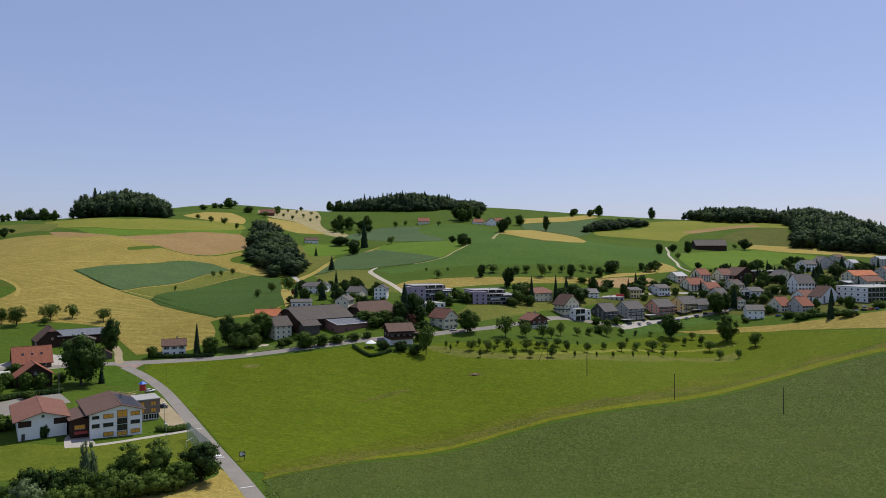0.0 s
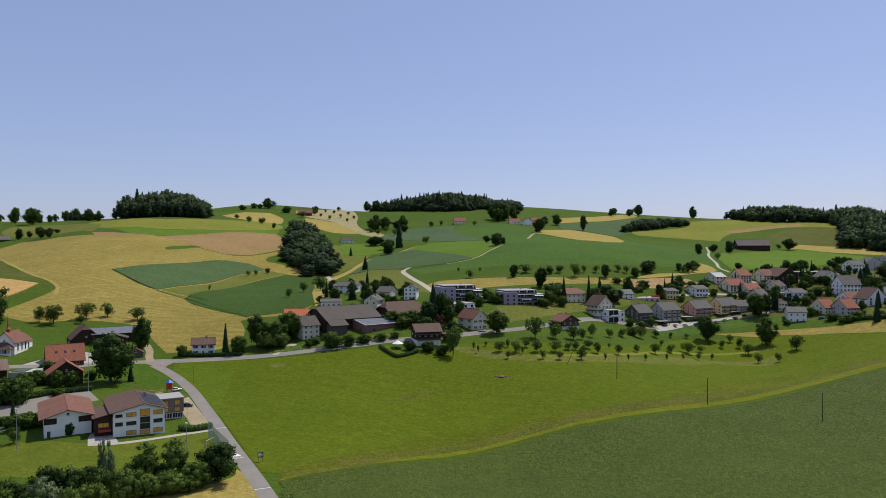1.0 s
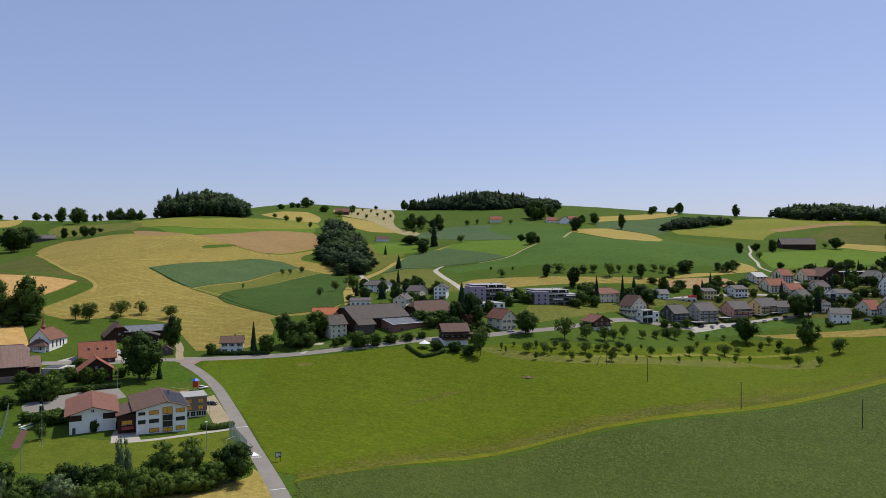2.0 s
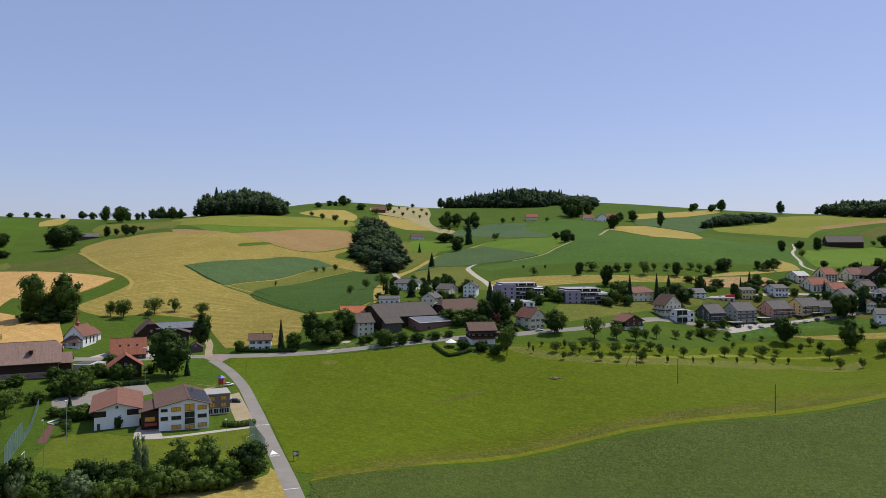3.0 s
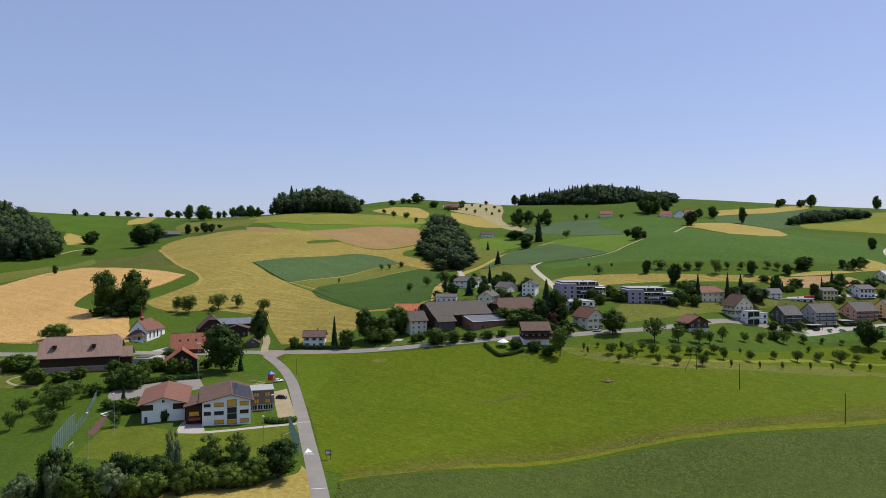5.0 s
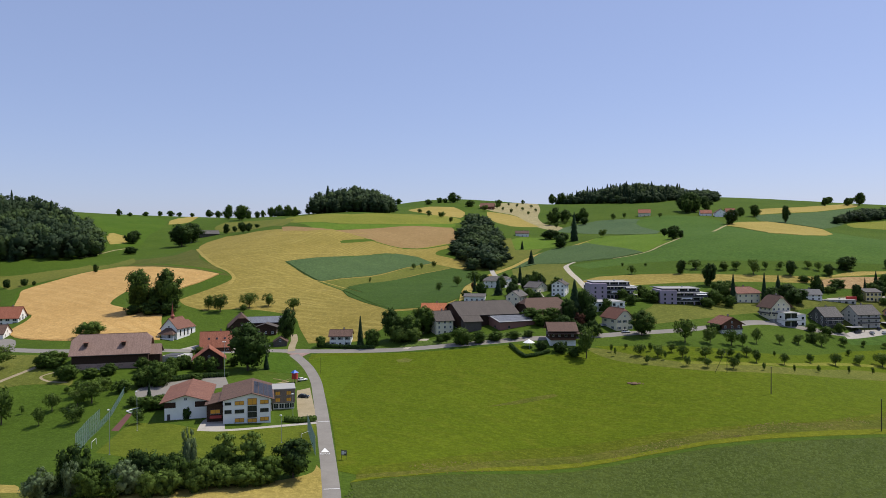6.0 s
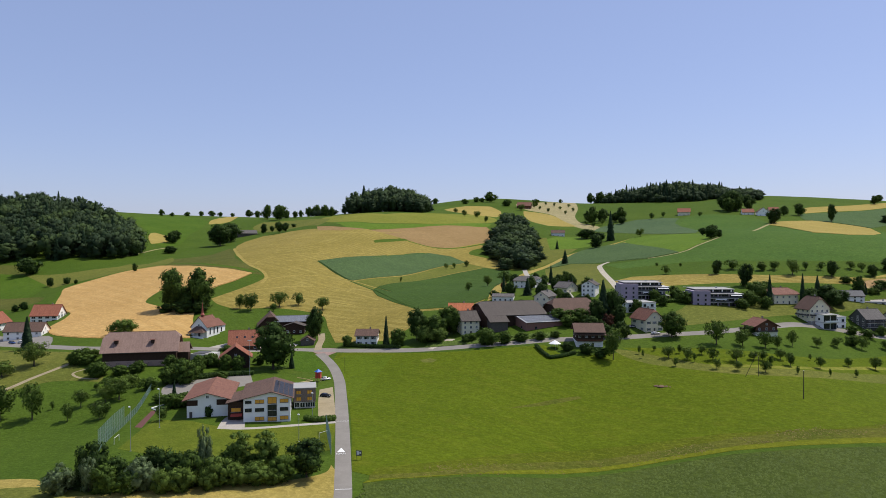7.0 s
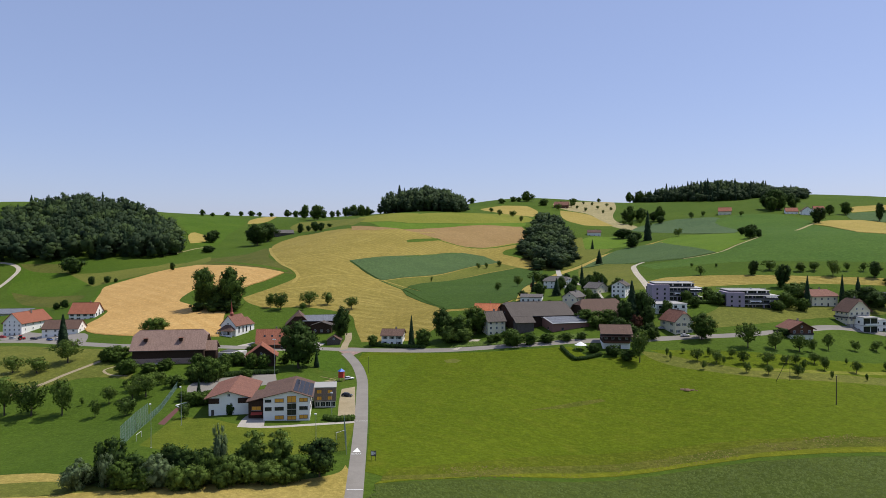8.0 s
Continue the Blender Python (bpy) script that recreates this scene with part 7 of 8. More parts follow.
for x, y, h, w in [(-416.4, 1234.3, 9.0, 9.0), (-357.4, 1118.3, 10.8, 9.9), (-345.1, 1146.6, 11.0, 13.8), (-300.0, 1056.2, 10.1, 7.6), (-72.3, 1012.0, 11.3, 12.1), (-7.1, 1222.7, 8.9, 7.1), (-345.0, 1408.4, 13.4, 13.4), (-334.7, 1466.1, 11.5, 9.2), (-209.9, 568.9, 5.1, 2.3), (-219.4, 692.2, 6.7, 4.4), (-215.3, 703.5, 6.7, 3.9), (-210.8, 727.9, 6.9, 5.8), (-131.6, 514.7, 6.8, 5.6), (-131.3, 556.2, 8.7, 7.8), (-121.6, 572.2, 11.5, 12.4), (-81.3, 1240.8, 11.1, 9.2), (-64.9, 1259.4, 9.3, 7.5), (-347.3, 1468.7, 8.1, 8.1), (-316.9, 1442.5, 7.9, 6.8), (-292.4, 1412.7, 8.8, 7.7), (-308.0, 1529.3, 8.4, 7.2), (-281.4, 1464.2, 8.0, 6.8), (-253.5, 1387.7, 7.5, 6.5)]:
    tree("fruit1", "small leafy tree on the hillside", x, y, h, w)
for x, y, h, w in [(-329.7, 1543.4, 7.3, 6.0), (-275.6, 1519.2, 8.2, 7.1), (-367.3, 1506.9, 8.3, 7.2), (-250.1, 1440.6, 7.8, 6.7), (-163.8, 1182.1, 9.0, 8.1), (-182.0, 1216.8, 8.4, 7.5), (-155.0, 1211.1, 11.1, 9.2), (-134.3, 1165.2, 9.7, 8.8)]:
    tree("fruit1", "small leafy tree on the hillside", x, y, h, w)
for x, y, h, w in [(-451.6, 1535.2, 23.4, 27.1), (304.4, 1677.4, 14.9, 18.4), (354.6, 1733.4, 13.0, 18.8), (386.0, 1798.0, 25.6, 21.9), (-911.4, 1303.2, 16.5, 16.5)]:
    tree("broad0", "round tree on the skyline", x, y, h, w)
for x, y, h, w in [(-479.7, 1526.0, 11.1, 14.8), (-467.6, 1528.5, 9.9, 12.3), (-393.4, 1469.3, 14.0, 18.7), (-344.4, 1513.3, 14.3, 15.5), (-966.2, 1109.3, 12.6, 9.4), (-963.0, 1176.5, 8.8, 11.0), (-971.4, 1226.2, 10.2, 10.2), (-999.0, 1291.9, 11.9, 14.3), (-982.0, 1299.3, 9.5, 10.7), (-956.4, 1306.7, 8.3, 9.5), (-888.1, 1301.8, 14.1, 14.1), (-738.4, 1187.6, 15.7, 12.6), (-725.3, 1195.5, 12.6, 10.5), (-732.9, 1255.8, 18.7, 14.3), (-712.3, 1250.9, 21.8, 17.4), (-624.6, 1137.1, 19.7, 14.8), (-578.4, 1080.9, 15.8, 9.3), (-596.2, 1573.2, 13.0, 15.6), (-489.1, 1479.4, 10.8, 14.4), (-364.9, 1608.5, 6.3, 10.1), (-323.8, 1655.9, 9.0, 7.7), (-759.9, 1268.3, 13.4, 8.9), (-955.6, 1126.3, 7.4, 8.5)]:
    tree("shrub0", "bush on the skyline ridge", x, y, h, w, category="shrub")
for x, y, h, w in [(463.0, 1610.9, 28.9, 15.1), (354.0, 1646.5, 26.9, 17.9), (329.4, 1626.1, 16.5, 15.2), (285.1, 1590.7, 17.3, 16.1)]:
    tree("broad2", "lone leafy tree on the eastern skyline", x, y, h, w)
for x, y, h, w in [(32.4, 1286.0, 24.2, 20.4), (45.7, 1307.3, 24.5, 20.7), (63.9, 1333.3, 17.2, 11.5)]:
    tree("broad2", "leafy trees around the far farm", x, y, h, w)
for x, y, h, w in [(-623.3, 558.6, 17.7, 23.6), (-541.3, 515.9, 8.5, 6.4), (-527.1, 521.6, 6.4, 6.9), (-484.6, 560.5, 8.7, 4.9), (-453.7, 420.8, 6.6, 6.1), (-458.3, 417.0, 5.7, 5.2), (-673.5, 815.4, 15.8, 15.8), (-592.9, 724.6, 9.8, 15.3), (-512.0, 518.3, 4.2, 3.2)]:
    tree("shrub2", "dark bush in the western valley", x, y, h, w, category="shrub")
for x, y, h, w in [(-25.5, 407.4, 9.2, 10.9), (-10.7, 411.1, 6.8, 8.5), (-17.6, 402.8, 7.0, 8.4), (-280.1, 395.4, 8.7, 14.5), (-272.0, 399.3, 8.0, 13.1), (-290.9, 391.7, 6.2, 9.5), (-93.0, 489.0, 8.1, 8.1), (-68.8, 478.2, 7.0, 7.0), (-100.1, 476.0, 5.0, 5.8)]:
    tree("shrub2", "dark dense shrub among the farms", x, y, h, w, category="shrub")
for x, y, h, w in [(208.1, 579.9, 7.2, 7.2), (233.7, 549.8, 6.4, 7.7), (287.9, 639.7, 7.0, 9.0), (321.7, 649.5, 7.1, 9.1), (443.7, 925.0, 9.4, 11.5), (187.2, 607.1, 5.2, 7.6), (232.0, 607.0, 6.1, 7.6), (484.4, 822.8, 7.7, 11.5)]:
    tree("shrub2", "dark shrub in a village garden", x, y, h, w, category="shrub")
for x, y, h, w in [(16.3, 490.6, 7.3, 7.3), (10.7, 495.4, 7.1, 8.2), (51.4, 506.8, 9.0, 11.2), (56.3, 524.7, 9.3, 9.3), (60.3, 505.1, 7.4, 7.4), (47.1, 496.6, 5.5, 8.8), (-12.7, 395.1, 5.9, 7.1), (-9.0, 405.8, 5.8, 6.1), (3.9, 477.4, 6.4, 7.2), (-1.9, 488.9, 5.9, 5.1)]:
    tree("shrub0", "green shrub around the apartment houses", x, y, h, w, category="shrub")
for x, y, h, w in [(40.4, 1316.4, 35.4, 35.4), (26.0, 1324.0, 24.8, 21.8), (62.6, 1355.9, 25.3, 20.2)]:
    tree("dark0", "dark tree in the clump on the ridge", x, y, h, w)
for x, y, h, w in [(-269.7, 1728.0, 25.6, 18.9), (-247.2, 1731.8, 28.3, 22.9), (-222.4, 1710.9, 25.2, 18.6)]:
    tree("broad1", "leafy tree at the end of the ridge wood", x, y, h, w)
for x, y, h, w in [(-185.4, 1266.5, 17.7, 23.6), (-165.2, 1277.8, 19.8, 23.7), (-140.6, 1250.0, 16.4, 17.4), (-146.0, 1032.2, 13.6, 17.6), (-121.5, 977.1, 14.3, 19.6), (-124.0, 1209.8, 13.0, 14.9)]:
    tree("dark1", "dark leafy tree in the hollow below the ridge", x, y, h, w)
for x, y, h, w in [(-198.6, 295.5, 6.5, 7.5), (-191.7, 294.7, 6.2, 5.9), (-190.7, 306.1, 5.1, 7.2), (-187.3, 309.4, 3.9, 5.7), (-185.4, 268.6, 5.0, 7.7), (-195.9, 331.6, 5.0, 6.1)]:
    tree("shrub0", "green shrub beside the farm buildings", x, y, h, w, category="shrub")

for x, y, h, w in [(-177.2, 307.4, 7.4, 5.9), (-172.0, 309.6, 7.2, 6.9), (-185.8, 309.3, 6.3, 5.9), (-179.4, 286.5, 6.4, 10.0), (-181.1, 293.8, 7.0, 5.6), (-182.4, 276.5, 6.7, 8.0), (-157.0, 257.4, 4.0, 5.7), (-156.9, 250.4, 5.5, 7.1), (-167.4, 255.2, 3.7, 6.5), (-222.7, 273.8, 6.5, 6.5), (-208.0, 285.6, 5.2, 6.6), (-245.0, 284.7, 7.3, 7.8), (-239.8, 285.9, 4.9, 8.8), (-171.3, 325.5, 4.5, 5.0)]:
    tree("shrub0", "green shrub against the farm buildings", x, y, h, w, category="shrub")

# ---- the school ----
for u, w, z, h, pane in ((1.7, 2.2, 7.0, 1.0, M_GLASS), (1.7, 2.4, 4.0, 1.3, M_GLASS), (5.6, 3.2, 6.9, 1.4, M_ORANGE), (5.6, 3.2, 4.0, 1.3, M_GLASS), (5.6, 3.2, 0.8, 1.4, M_ORANGE), (14.2, 3.0, 6.9, 1.4, M_ORANGE), (14.2, 3.0, 4.0, 1.3, M_GLASS),
                         (14.2, 3.0, 0.8, 1.4, M_ORANGE), (10.0, 3.2, 0.5, 1.4, M_ORANGE), (10.0, 3.2, 2.2, 2.0, M_GLASS), (10.0, 3.2, 4.4, 2.0, M_GLASS), (10.0, 3.2, 6.7, 2.4, M_ORANGE)):
    window(school_ob, pose(u, -0.02, z), w, h, M_DARKFRAME, pane)
for k in range(4):
    window(school_ob, face_pose(16.6, 27.5, "right", 3 + k * 6.5, 4.0), 2.6, 1.4, M_DARKFRAME)
    window(school_ob, face_pose(16.6, 27.5, "right", 3 + k * 6.5, 6.9), 2.6, 1.4, M_DARKFRAME, M_ORANGE)
part("pier", boxes((8.1, 8.3, -0.25, 0, -0.5, 9.2), (11.7, 11.9, -0.25, 0, -0.5, 9.2)), M_WHITE, school_ob)
part("connecting_wing", boxes((-5.6, 0.0, 3.0, 16.0, -2, 7.2)), M_WOOD, school_ob, "dark timber connecting wing")
part("connecting_roof", slab(bmesh.new(), [(-6.4, 2.0, 7.0), (0.2, 2.0, 8.4), (0.2, 20.0, 8.4), (-6.4, 20.0, 7.0)], 0.25), M_BROWNTILE, school_ob)
part("porch_awning", slab(bmesh.new(), [(-4.6, 3.0, 3.0), (-0.6, 3.0, 3.0), (-0.6, 0.8, 2.5), (-4.6, 0.8, 2.5)], 0.1), M_REDCLOTH, school_ob, "red canvas awning")
window(school_ob, pose(-2.8, 3.0, 3.6), 3.4, 1.5, M_DARKFRAME, M_ORANGE)
part("entrance_step", boxes((-5.0, -0.3, -1.5, 2.9, -0.4, 0.08)), M_PAVING, school_ob)
part("timber_band", boxes((-0.03, 3.8, -0.06, 0, 4.4, 6.4)), M_WOOD, gym_hall_ob, "dark timber gable band")
part("timber_band", boxes((10.4, 14.6, -0.06, 0, 4.4, 6.4)), M_WOOD, gym_hall_ob, "dark timber gable band")
part("side_door", boxes((0.9, 1.9, -0.08, 0, 0, 2.2), bevel=0.03), M_DARKFRAME, gym_hall_ob)
ivy = crown_shape(301, 9, 420, 0.10, (0.55, 0.5), 0.0, 0.4)
ivy[0][:, 1] *= 0.28
ivy_part = shared("climbing_ivy", mesh_of("climbing_ivy", ivy, M_LEAFDARK), gym_hall_ob, pose(7.6, -0.15, -0.2) @ Matrix.Diagonal((2.8, 1.2, 4.4, 1)), "dark climbing ivy")
annex = thing("school_annex", -113.4, 267.1, lies(-113.4, 267.1), 32.8, "dark grey annex with orange panels and flat roof", "school")
part("ground_storey", boxes((0.4, 8.2, 0.4, 10, -2, 2.4)), M_GREYWALL, annex)
part("upper_storey", boxes((0, 8.6, 0, 10.4, 2.4, 7.6)), M_ANNEXWOOD, annex)
part("roof_slab", boxes((-0.25, 8.85, -0.25, 10.7, 7.6, 7.9), bevel=0.04), M_FLAT, annex)
for u in (2.2, 6.3):
    for z in (2.9, 5.4):
        window(annex, pose(u, 0, z), 1.9, 1.5, M_DARKFRAME, M_ORANGE)
for u in (1.5, 3.6, 5.6, 7.4):
    window(annex, pose(u, 0.4, 0.3), 1.8, 1.9, M_FRAME)



# ---- solar panels ----
def panel_mesh(wide, long, material):
    """A framed solar panel, its lower edge along x."""
    bm = boxes((0, wide, 0, long, 0.02, 0.07), bevel=0.015)
    lay_uv(bm)
    me = bpy.data.meshes.new("solar_panel")
    bm.to_mesh(me)
    bm.free()
    me.materials.append(material)
    return me


dark_panel, pale_panel = panel_mesh(1.62, 1.58, M_SOLAR), panel_mesh(1.80, 2.55, M_PANELS)
fall = math.degrees(math.atan(0.3226))
for i in range(4):
    for j in range(13):
        d = 10.5 + i * 1.72
        shared("solar_panel", dark_panel, school_ob, pose(d, 1.0 + j * 1.68, 11.02 - (d - 9.84) * 0.3226 + 0.14, 0, fall), "dark framed solar panel" if i + j == 0 else "")
rise_11 = math.tan(radians(11))
for i in range(12):
    for j in range(4):
        d = 0.1 + j * 2.62
        shared("solar_panel", pale_panel, solar_barn_ob, pose(0.2 + i * 1.86, d, 4.6 + d * rise_11 + 0.14, 11), "pale grey framed solar panel" if i + j == 0 else "")

# ---- the chapel's turret, porch and windows ----
mid = 9.8 / 2
part("turret", boxes((mid - 0.7, mid + 0.7, 2.6, 4.0, 9.6, 12.6)), M_RUSTED, chapel_ob)
part("turret_eaves", tube(bmesh.new(), (mid, 3.3, 12.4), (mid, 3.3, 13.4), 1.35, 0.55, 8), M_RUSTED, chapel_ob)
part("spire", tube(bmesh.new(), (mid, 3.3, 13.3), (mid, 3.3, 19.4), 0.6, 0.03, 8), M_RUSTED, chapel_ob, "slender red spire")
part("cross", boxes((mid - 0.05, mid + 0.05, 3.25, 3.35, 19.3, 20.5), (mid - 0.35, mid + 0.35, 3.25, 3.35, 20.0, 20.1)), M_DARKFRAME, chapel_ob)
part("porch_roof", slab(bmesh.new(), [(mid - 1.6, 0.0, 6.3), (mid + 1.6, 0.0, 6.3), (9.9, -3.6, 3.1), (-0.1, -3.6, 3.1)], 0.2), M_BROWNTILE, chapel_ob, "steep brown porch roof")
for side in ([(mid - 1.6, 0.0, 6.3), (-0.1, -3.6, 3.1), (-0.1, 0.0, 3.6)], [(mid + 1.6, 0.0, 6.3), (9.9, 0.0, 3.6), (9.9, -3.6, 3.1)]):
    part("porch_cheek", slab(bmesh.new(), side, 0.15), M_BROWNTILE, chapel_ob)
part("porch_wall", boxes((0.1, 9.7, -3.3, -3.1, -1.5, 1.1)), M_WHITE, chapel_ob)
for u in (0.3, 3.4, 6.4, 9.5):
    part("porch_post", tube(bmesh.new(), (u, -3.2, -0.5), (u, -3.2, 3.1), 0.16, 0.14, 8), M_WHITE, chapel_ob)
part("chapel_door", boxes((mid - 0.9, mid + 0.9, -0.1, 0, 0, 2.8), bevel=0.05), M_DARKFRAME, chapel_ob)
for u in (3.2, 7.0, 10.4):
    window(chapel_ob, face_pose(9.8, 12.5, "right", u, 1.8), 1.0, 3.2, M_DARKFRAME)
part("choir", boxes((1.6, 8.2, 12.5, 20.5, -2, 5.2)), M_WHITE, chapel_ob)
window(chapel_ob, pose(8.2, 16.6, 1.6, 0, 0, 90), 1.0, 2.6, M_DARKFRAME)
for eave in (1.1, 8.7):
    part("choir_roof", slab(bmesh.new(), [(eave, 12.4, 5.0), (mid, 12.4, 9.2), (mid, 18.5, 9.2), (eave, 21.0, 5.0)], 0.2), M_RUSTTILE, chapel_ob)
part("choir_hip", slab(bmesh.new(), [(1.1, 21.0, 5.0), (8.7, 21.0, 5.0), (mid, 18.5, 9.2)], 0.2), M_RUSTTILE, chapel_ob)

# ---- the chalet's middle roof, the barns' trim ----
part("pent_roof", slab(bmesh.new(), [(-1.2, 0.0, 6.6), (16.6, 0.0, 6.6), (16.6, -1.9, 6.0), (-1.2, -1.9, 6.0)], 0.16), M_BROWNTILE, chalet_ob)
part("lean_to_wall", boxes((0.3, 9.6, -6.0, 0.0, -2.5, 5.6)), M_GREYWOOD, big_barn_ob, "grey weathered lean-to")
part("lean_to_roof", slab(bmesh.new(), [(-0.8, 0.6, 8.9), (10.4, 0.6, 8.9), (10.4, -7.0, 5.2), (-0.8, -7.0, 5.2)], 0.22), M_DARKTILE, big_barn_ob)
for u in (5.5, 21.5):
    vent = part("dormer", boxes((u - 0.8, u + 0.8, 2.0, 4.2, 11.0, 12.5), bevel=0.05), M_WOOD, long_barn_ob)
    part("dormer_roof", boxes((u - 1.1, u + 1.1, 1.7, 4.4, 12.5, 12.65)), M_RUSTTILE, vent)
part("wing_wall", boxes((32.3, 37.2, 5.0, 14.0, -2.5, 6.2)), M_WOOD, long_barn_ob)
part("wing_roof", slab(bmesh.new(), [(31.5, 3.8, 6.0), (38.2, 3.8, 6.0), (37.4, 9.5, 10.2), (31.5, 9.5, 10.2)], 0.22), M_BARNTILE, long_barn_ob)
part("wing_roof", slab(bmesh.new(), [(31.5, 15.2, 6.0), (38.2, 15.2, 6.0), (37.4, 9.5, 10.2), (31.5, 9.5, 10.2)], 0.22), M_BARNTILE, long_barn_ob)
part("loading_ramp", boxes((6, 16, -1.6, 0, -0.6, 1.0), bevel=0.1), M_CONCRETE, long_barn_ob)

# ---- masts, poles, signs ----
for x, y, h in ((68.1, 343.8, 11.0), (100.7, 315.8, 11.4), (136.2, 290.3, 11.0)):
    pole(x, y, h)
pole(52.6, 365.2, 8.5, "leaning weathered pole at the orchard", 0.12)
pole(47.4, 363.0, 9.5, "leaning weathered prop pole in the orchard", 0.11, 4.2)
for x, y, h in ((-125.3, 327.9, 7.5), (-133.1, 368.9, 7.0), (-123.5, 301.0, 6.0)):
    pole(x, y, h, "slim dark lamp pole beside the road", 0.08, name="street_lamp")
lamp_post(-161.4, 304.6, 16.0, 20, 2)
lamp_post(-134.4, 207.5, 14.0, -40)
lamp_post(-142.7, 228.8, 13.5, -30)
lamp_post(-226.0, 297.7, 9.0, 10, 1, "galvanised yard lamp beside the barn")
lamp_post(-99.7, 259.2, 9.5, 0, 1, "slim galvanised lamp beside the parking strip")
lamp_post(-89.9, 235.2, 9.0, 0, 1, "slim galvanised lamp on the lawn")
sx, sy = -62.9, 226.7
notice = thing("notice_board", sx, sy, lies(sx, sy), 10, "dark notice board on two posts beside the lane", "sign")
for u in (-0.7, 0.7):
    part("post", tube(bmesh.new(), (u, 0, -0.3), (u, 0, 3.2), 0.07, 0.07, 8), M_POLE, notice)
part("board", boxes((-0.9, 0.9, -0.05, 0.05, 1.4, 3.0), bevel=0.02), M_DARKGREY, notice)
part("notice", boxes((-0.7, 0.1, -0.07, -0.055, 1.7, 2.8), (0.2, 0.7, -0.07, -0.055, 2.0, 2.6)), M_FRAME, notice)

# ---- road markings ----
def painted(name, label, outline):
    """Road paint that follows the asphalt; a flat shape, 1 cm over it."""
    bm = bmesh.new()
    bm.faces.new([bm.verts.new((x, y, lies(x, y) + 0.09)) for x, y in outline])
    ob = part(name, bm, M_MARK, None)
    return tagged(ob, label, "road marking")


mx, my = -71.6, 231.0
road_turn = 119.2 - 90
ahead, aside = Vector((math.cos(radians(road_turn + 90)), math.sin(radians(road_turn + 90)))), Vector((math.cos(radians(road_turn)), math.sin(radians(road_turn))))
painted("warning_triangle", "white painted warning triangle on the asphalt", [(mx + a * aside.x + b * ahead.x, my + a * aside.y + b * ahead.y) for a, b in ((-1.3, 0.6), (1.3, 0.6), (0, 5.2))])
word = bpy.data.curves.new("road_word", "FONT")
word.body, word.size, word.align_x, word.extrude = "SCHULE", 1.0, "CENTER", 0.01
lettering = new("road_word", word)
word.materials.append(M_MARK)
lettering.matrix_basis = pose(mx - 1.9 * ahead.x, my - 1.9 * ahead.y, lies(mx, my) + 0.10, 0, 0, road_turn) @ Matrix.Diagonal((0.85, 2.2, 1, 1))
tagged(lettering, "white painted word on the grey asphalt lane", "road marking")
for x, y in ((-88.5, 261.7), (-55, 203.4)):
    painted("stop_line", "pale cross line on the asphalt lane", [(x + a * aside.x + b * ahead.x, y + a * aside.y + b * ahead.y) for a, b in ((-2.2, 0), (2.2, 0), (2.2, 0.3), (-2.2, 0.3))])

# ---- nets and fences ----
def net_fence(name, label, line, high, step=2.5, mesh=0.45):
    """Posts with wire netting between them."""
    ob = thing(name, line[0][0], line[0][1], 0, 0, label, "fence")
    o = Vector((line[0][0], line[0][1], 0))
    wires = bmesh.new()
    for a, b in zip(line[:-1], line[1:]):
        a, b = Vector(a), Vector(b)
        n = max(1, round((b - a).length / step))
        for k in range(n + 1):
            q = a.lerp(b, k / n)
            g = lies(q.x, q.y)
            part("post", tube(bmesh.new(), (q.x - o.x, q.y - o.y, g - 0.2), (q.x - o.x, q.y - o.y, g + high), 0.06, 0.05, 6), M_STEEL, ob)
        m = max(1, round((b - a).length / mesh))
        for k in range(m + 1):
            q = a.lerp(b, k / m)
            g = lies(q.x, q.y)
            tube(wires, (q.x - o.x, q.y - o.y, g), (q.x - o.x, q.y - o.y, g + high), 0.035, 0.035, 3)
        for k in range(int(high / mesh) + 1):
            z = min(high, k * mesh)
            tube(wires, (a.x - o.x, a.y - o.y, lies(a.x, a.y) + z), (b.x - o.x, b.y - o.y, lies(b.x, b.y) + z), 0.035, 0.035, 3)
    part("netting", wires, M_NETTING, ob)


net_fence("ball_net", "tall pale green ball net beside the school lawn", [(-145.8, 205.4), (-154.3, 219.2), (-159.4, 229.4)], 7.0)
net_fence("ball_net", "low green wire fence beside the school", [(-159.4, 229.4), (-167.3, 243.1), (-175.5, 255.3), (-186.3, 271.6)], 2.6)
net_fence("ball_net", "green ball net between lawn and lane", [(-88.3, 249.7), (-81.2, 239.3), (-73.3, 227.8)], 6.0)
for gx, gy, turn in ((-146.0, 213.1, 118), (-84.7, 242.3, 80)):
    goal = thing("football_goal", gx, gy, lies(gx, gy), turn, "white football goal on the school lawn", "goal")
    for u in (-2.4, 2.4):
        part("goal_post", tube(bmesh.new(), (u, 0, 0), (u, 0, 2.2), 0.07, 0.07, 8), M_FRAME, goal)
    part("crossbar", tube(bmesh.new(), (-2.4, 0, 2.2), (2.4, 0, 2.2), 0.07, 0.07, 8), M_FRAME, goal)
kx, ky = -164.0, 252.9
kerb = thing("court_kerb", kx, ky, lies(kx, ky), 0, "white timber kerb round the sand court", "kerb")
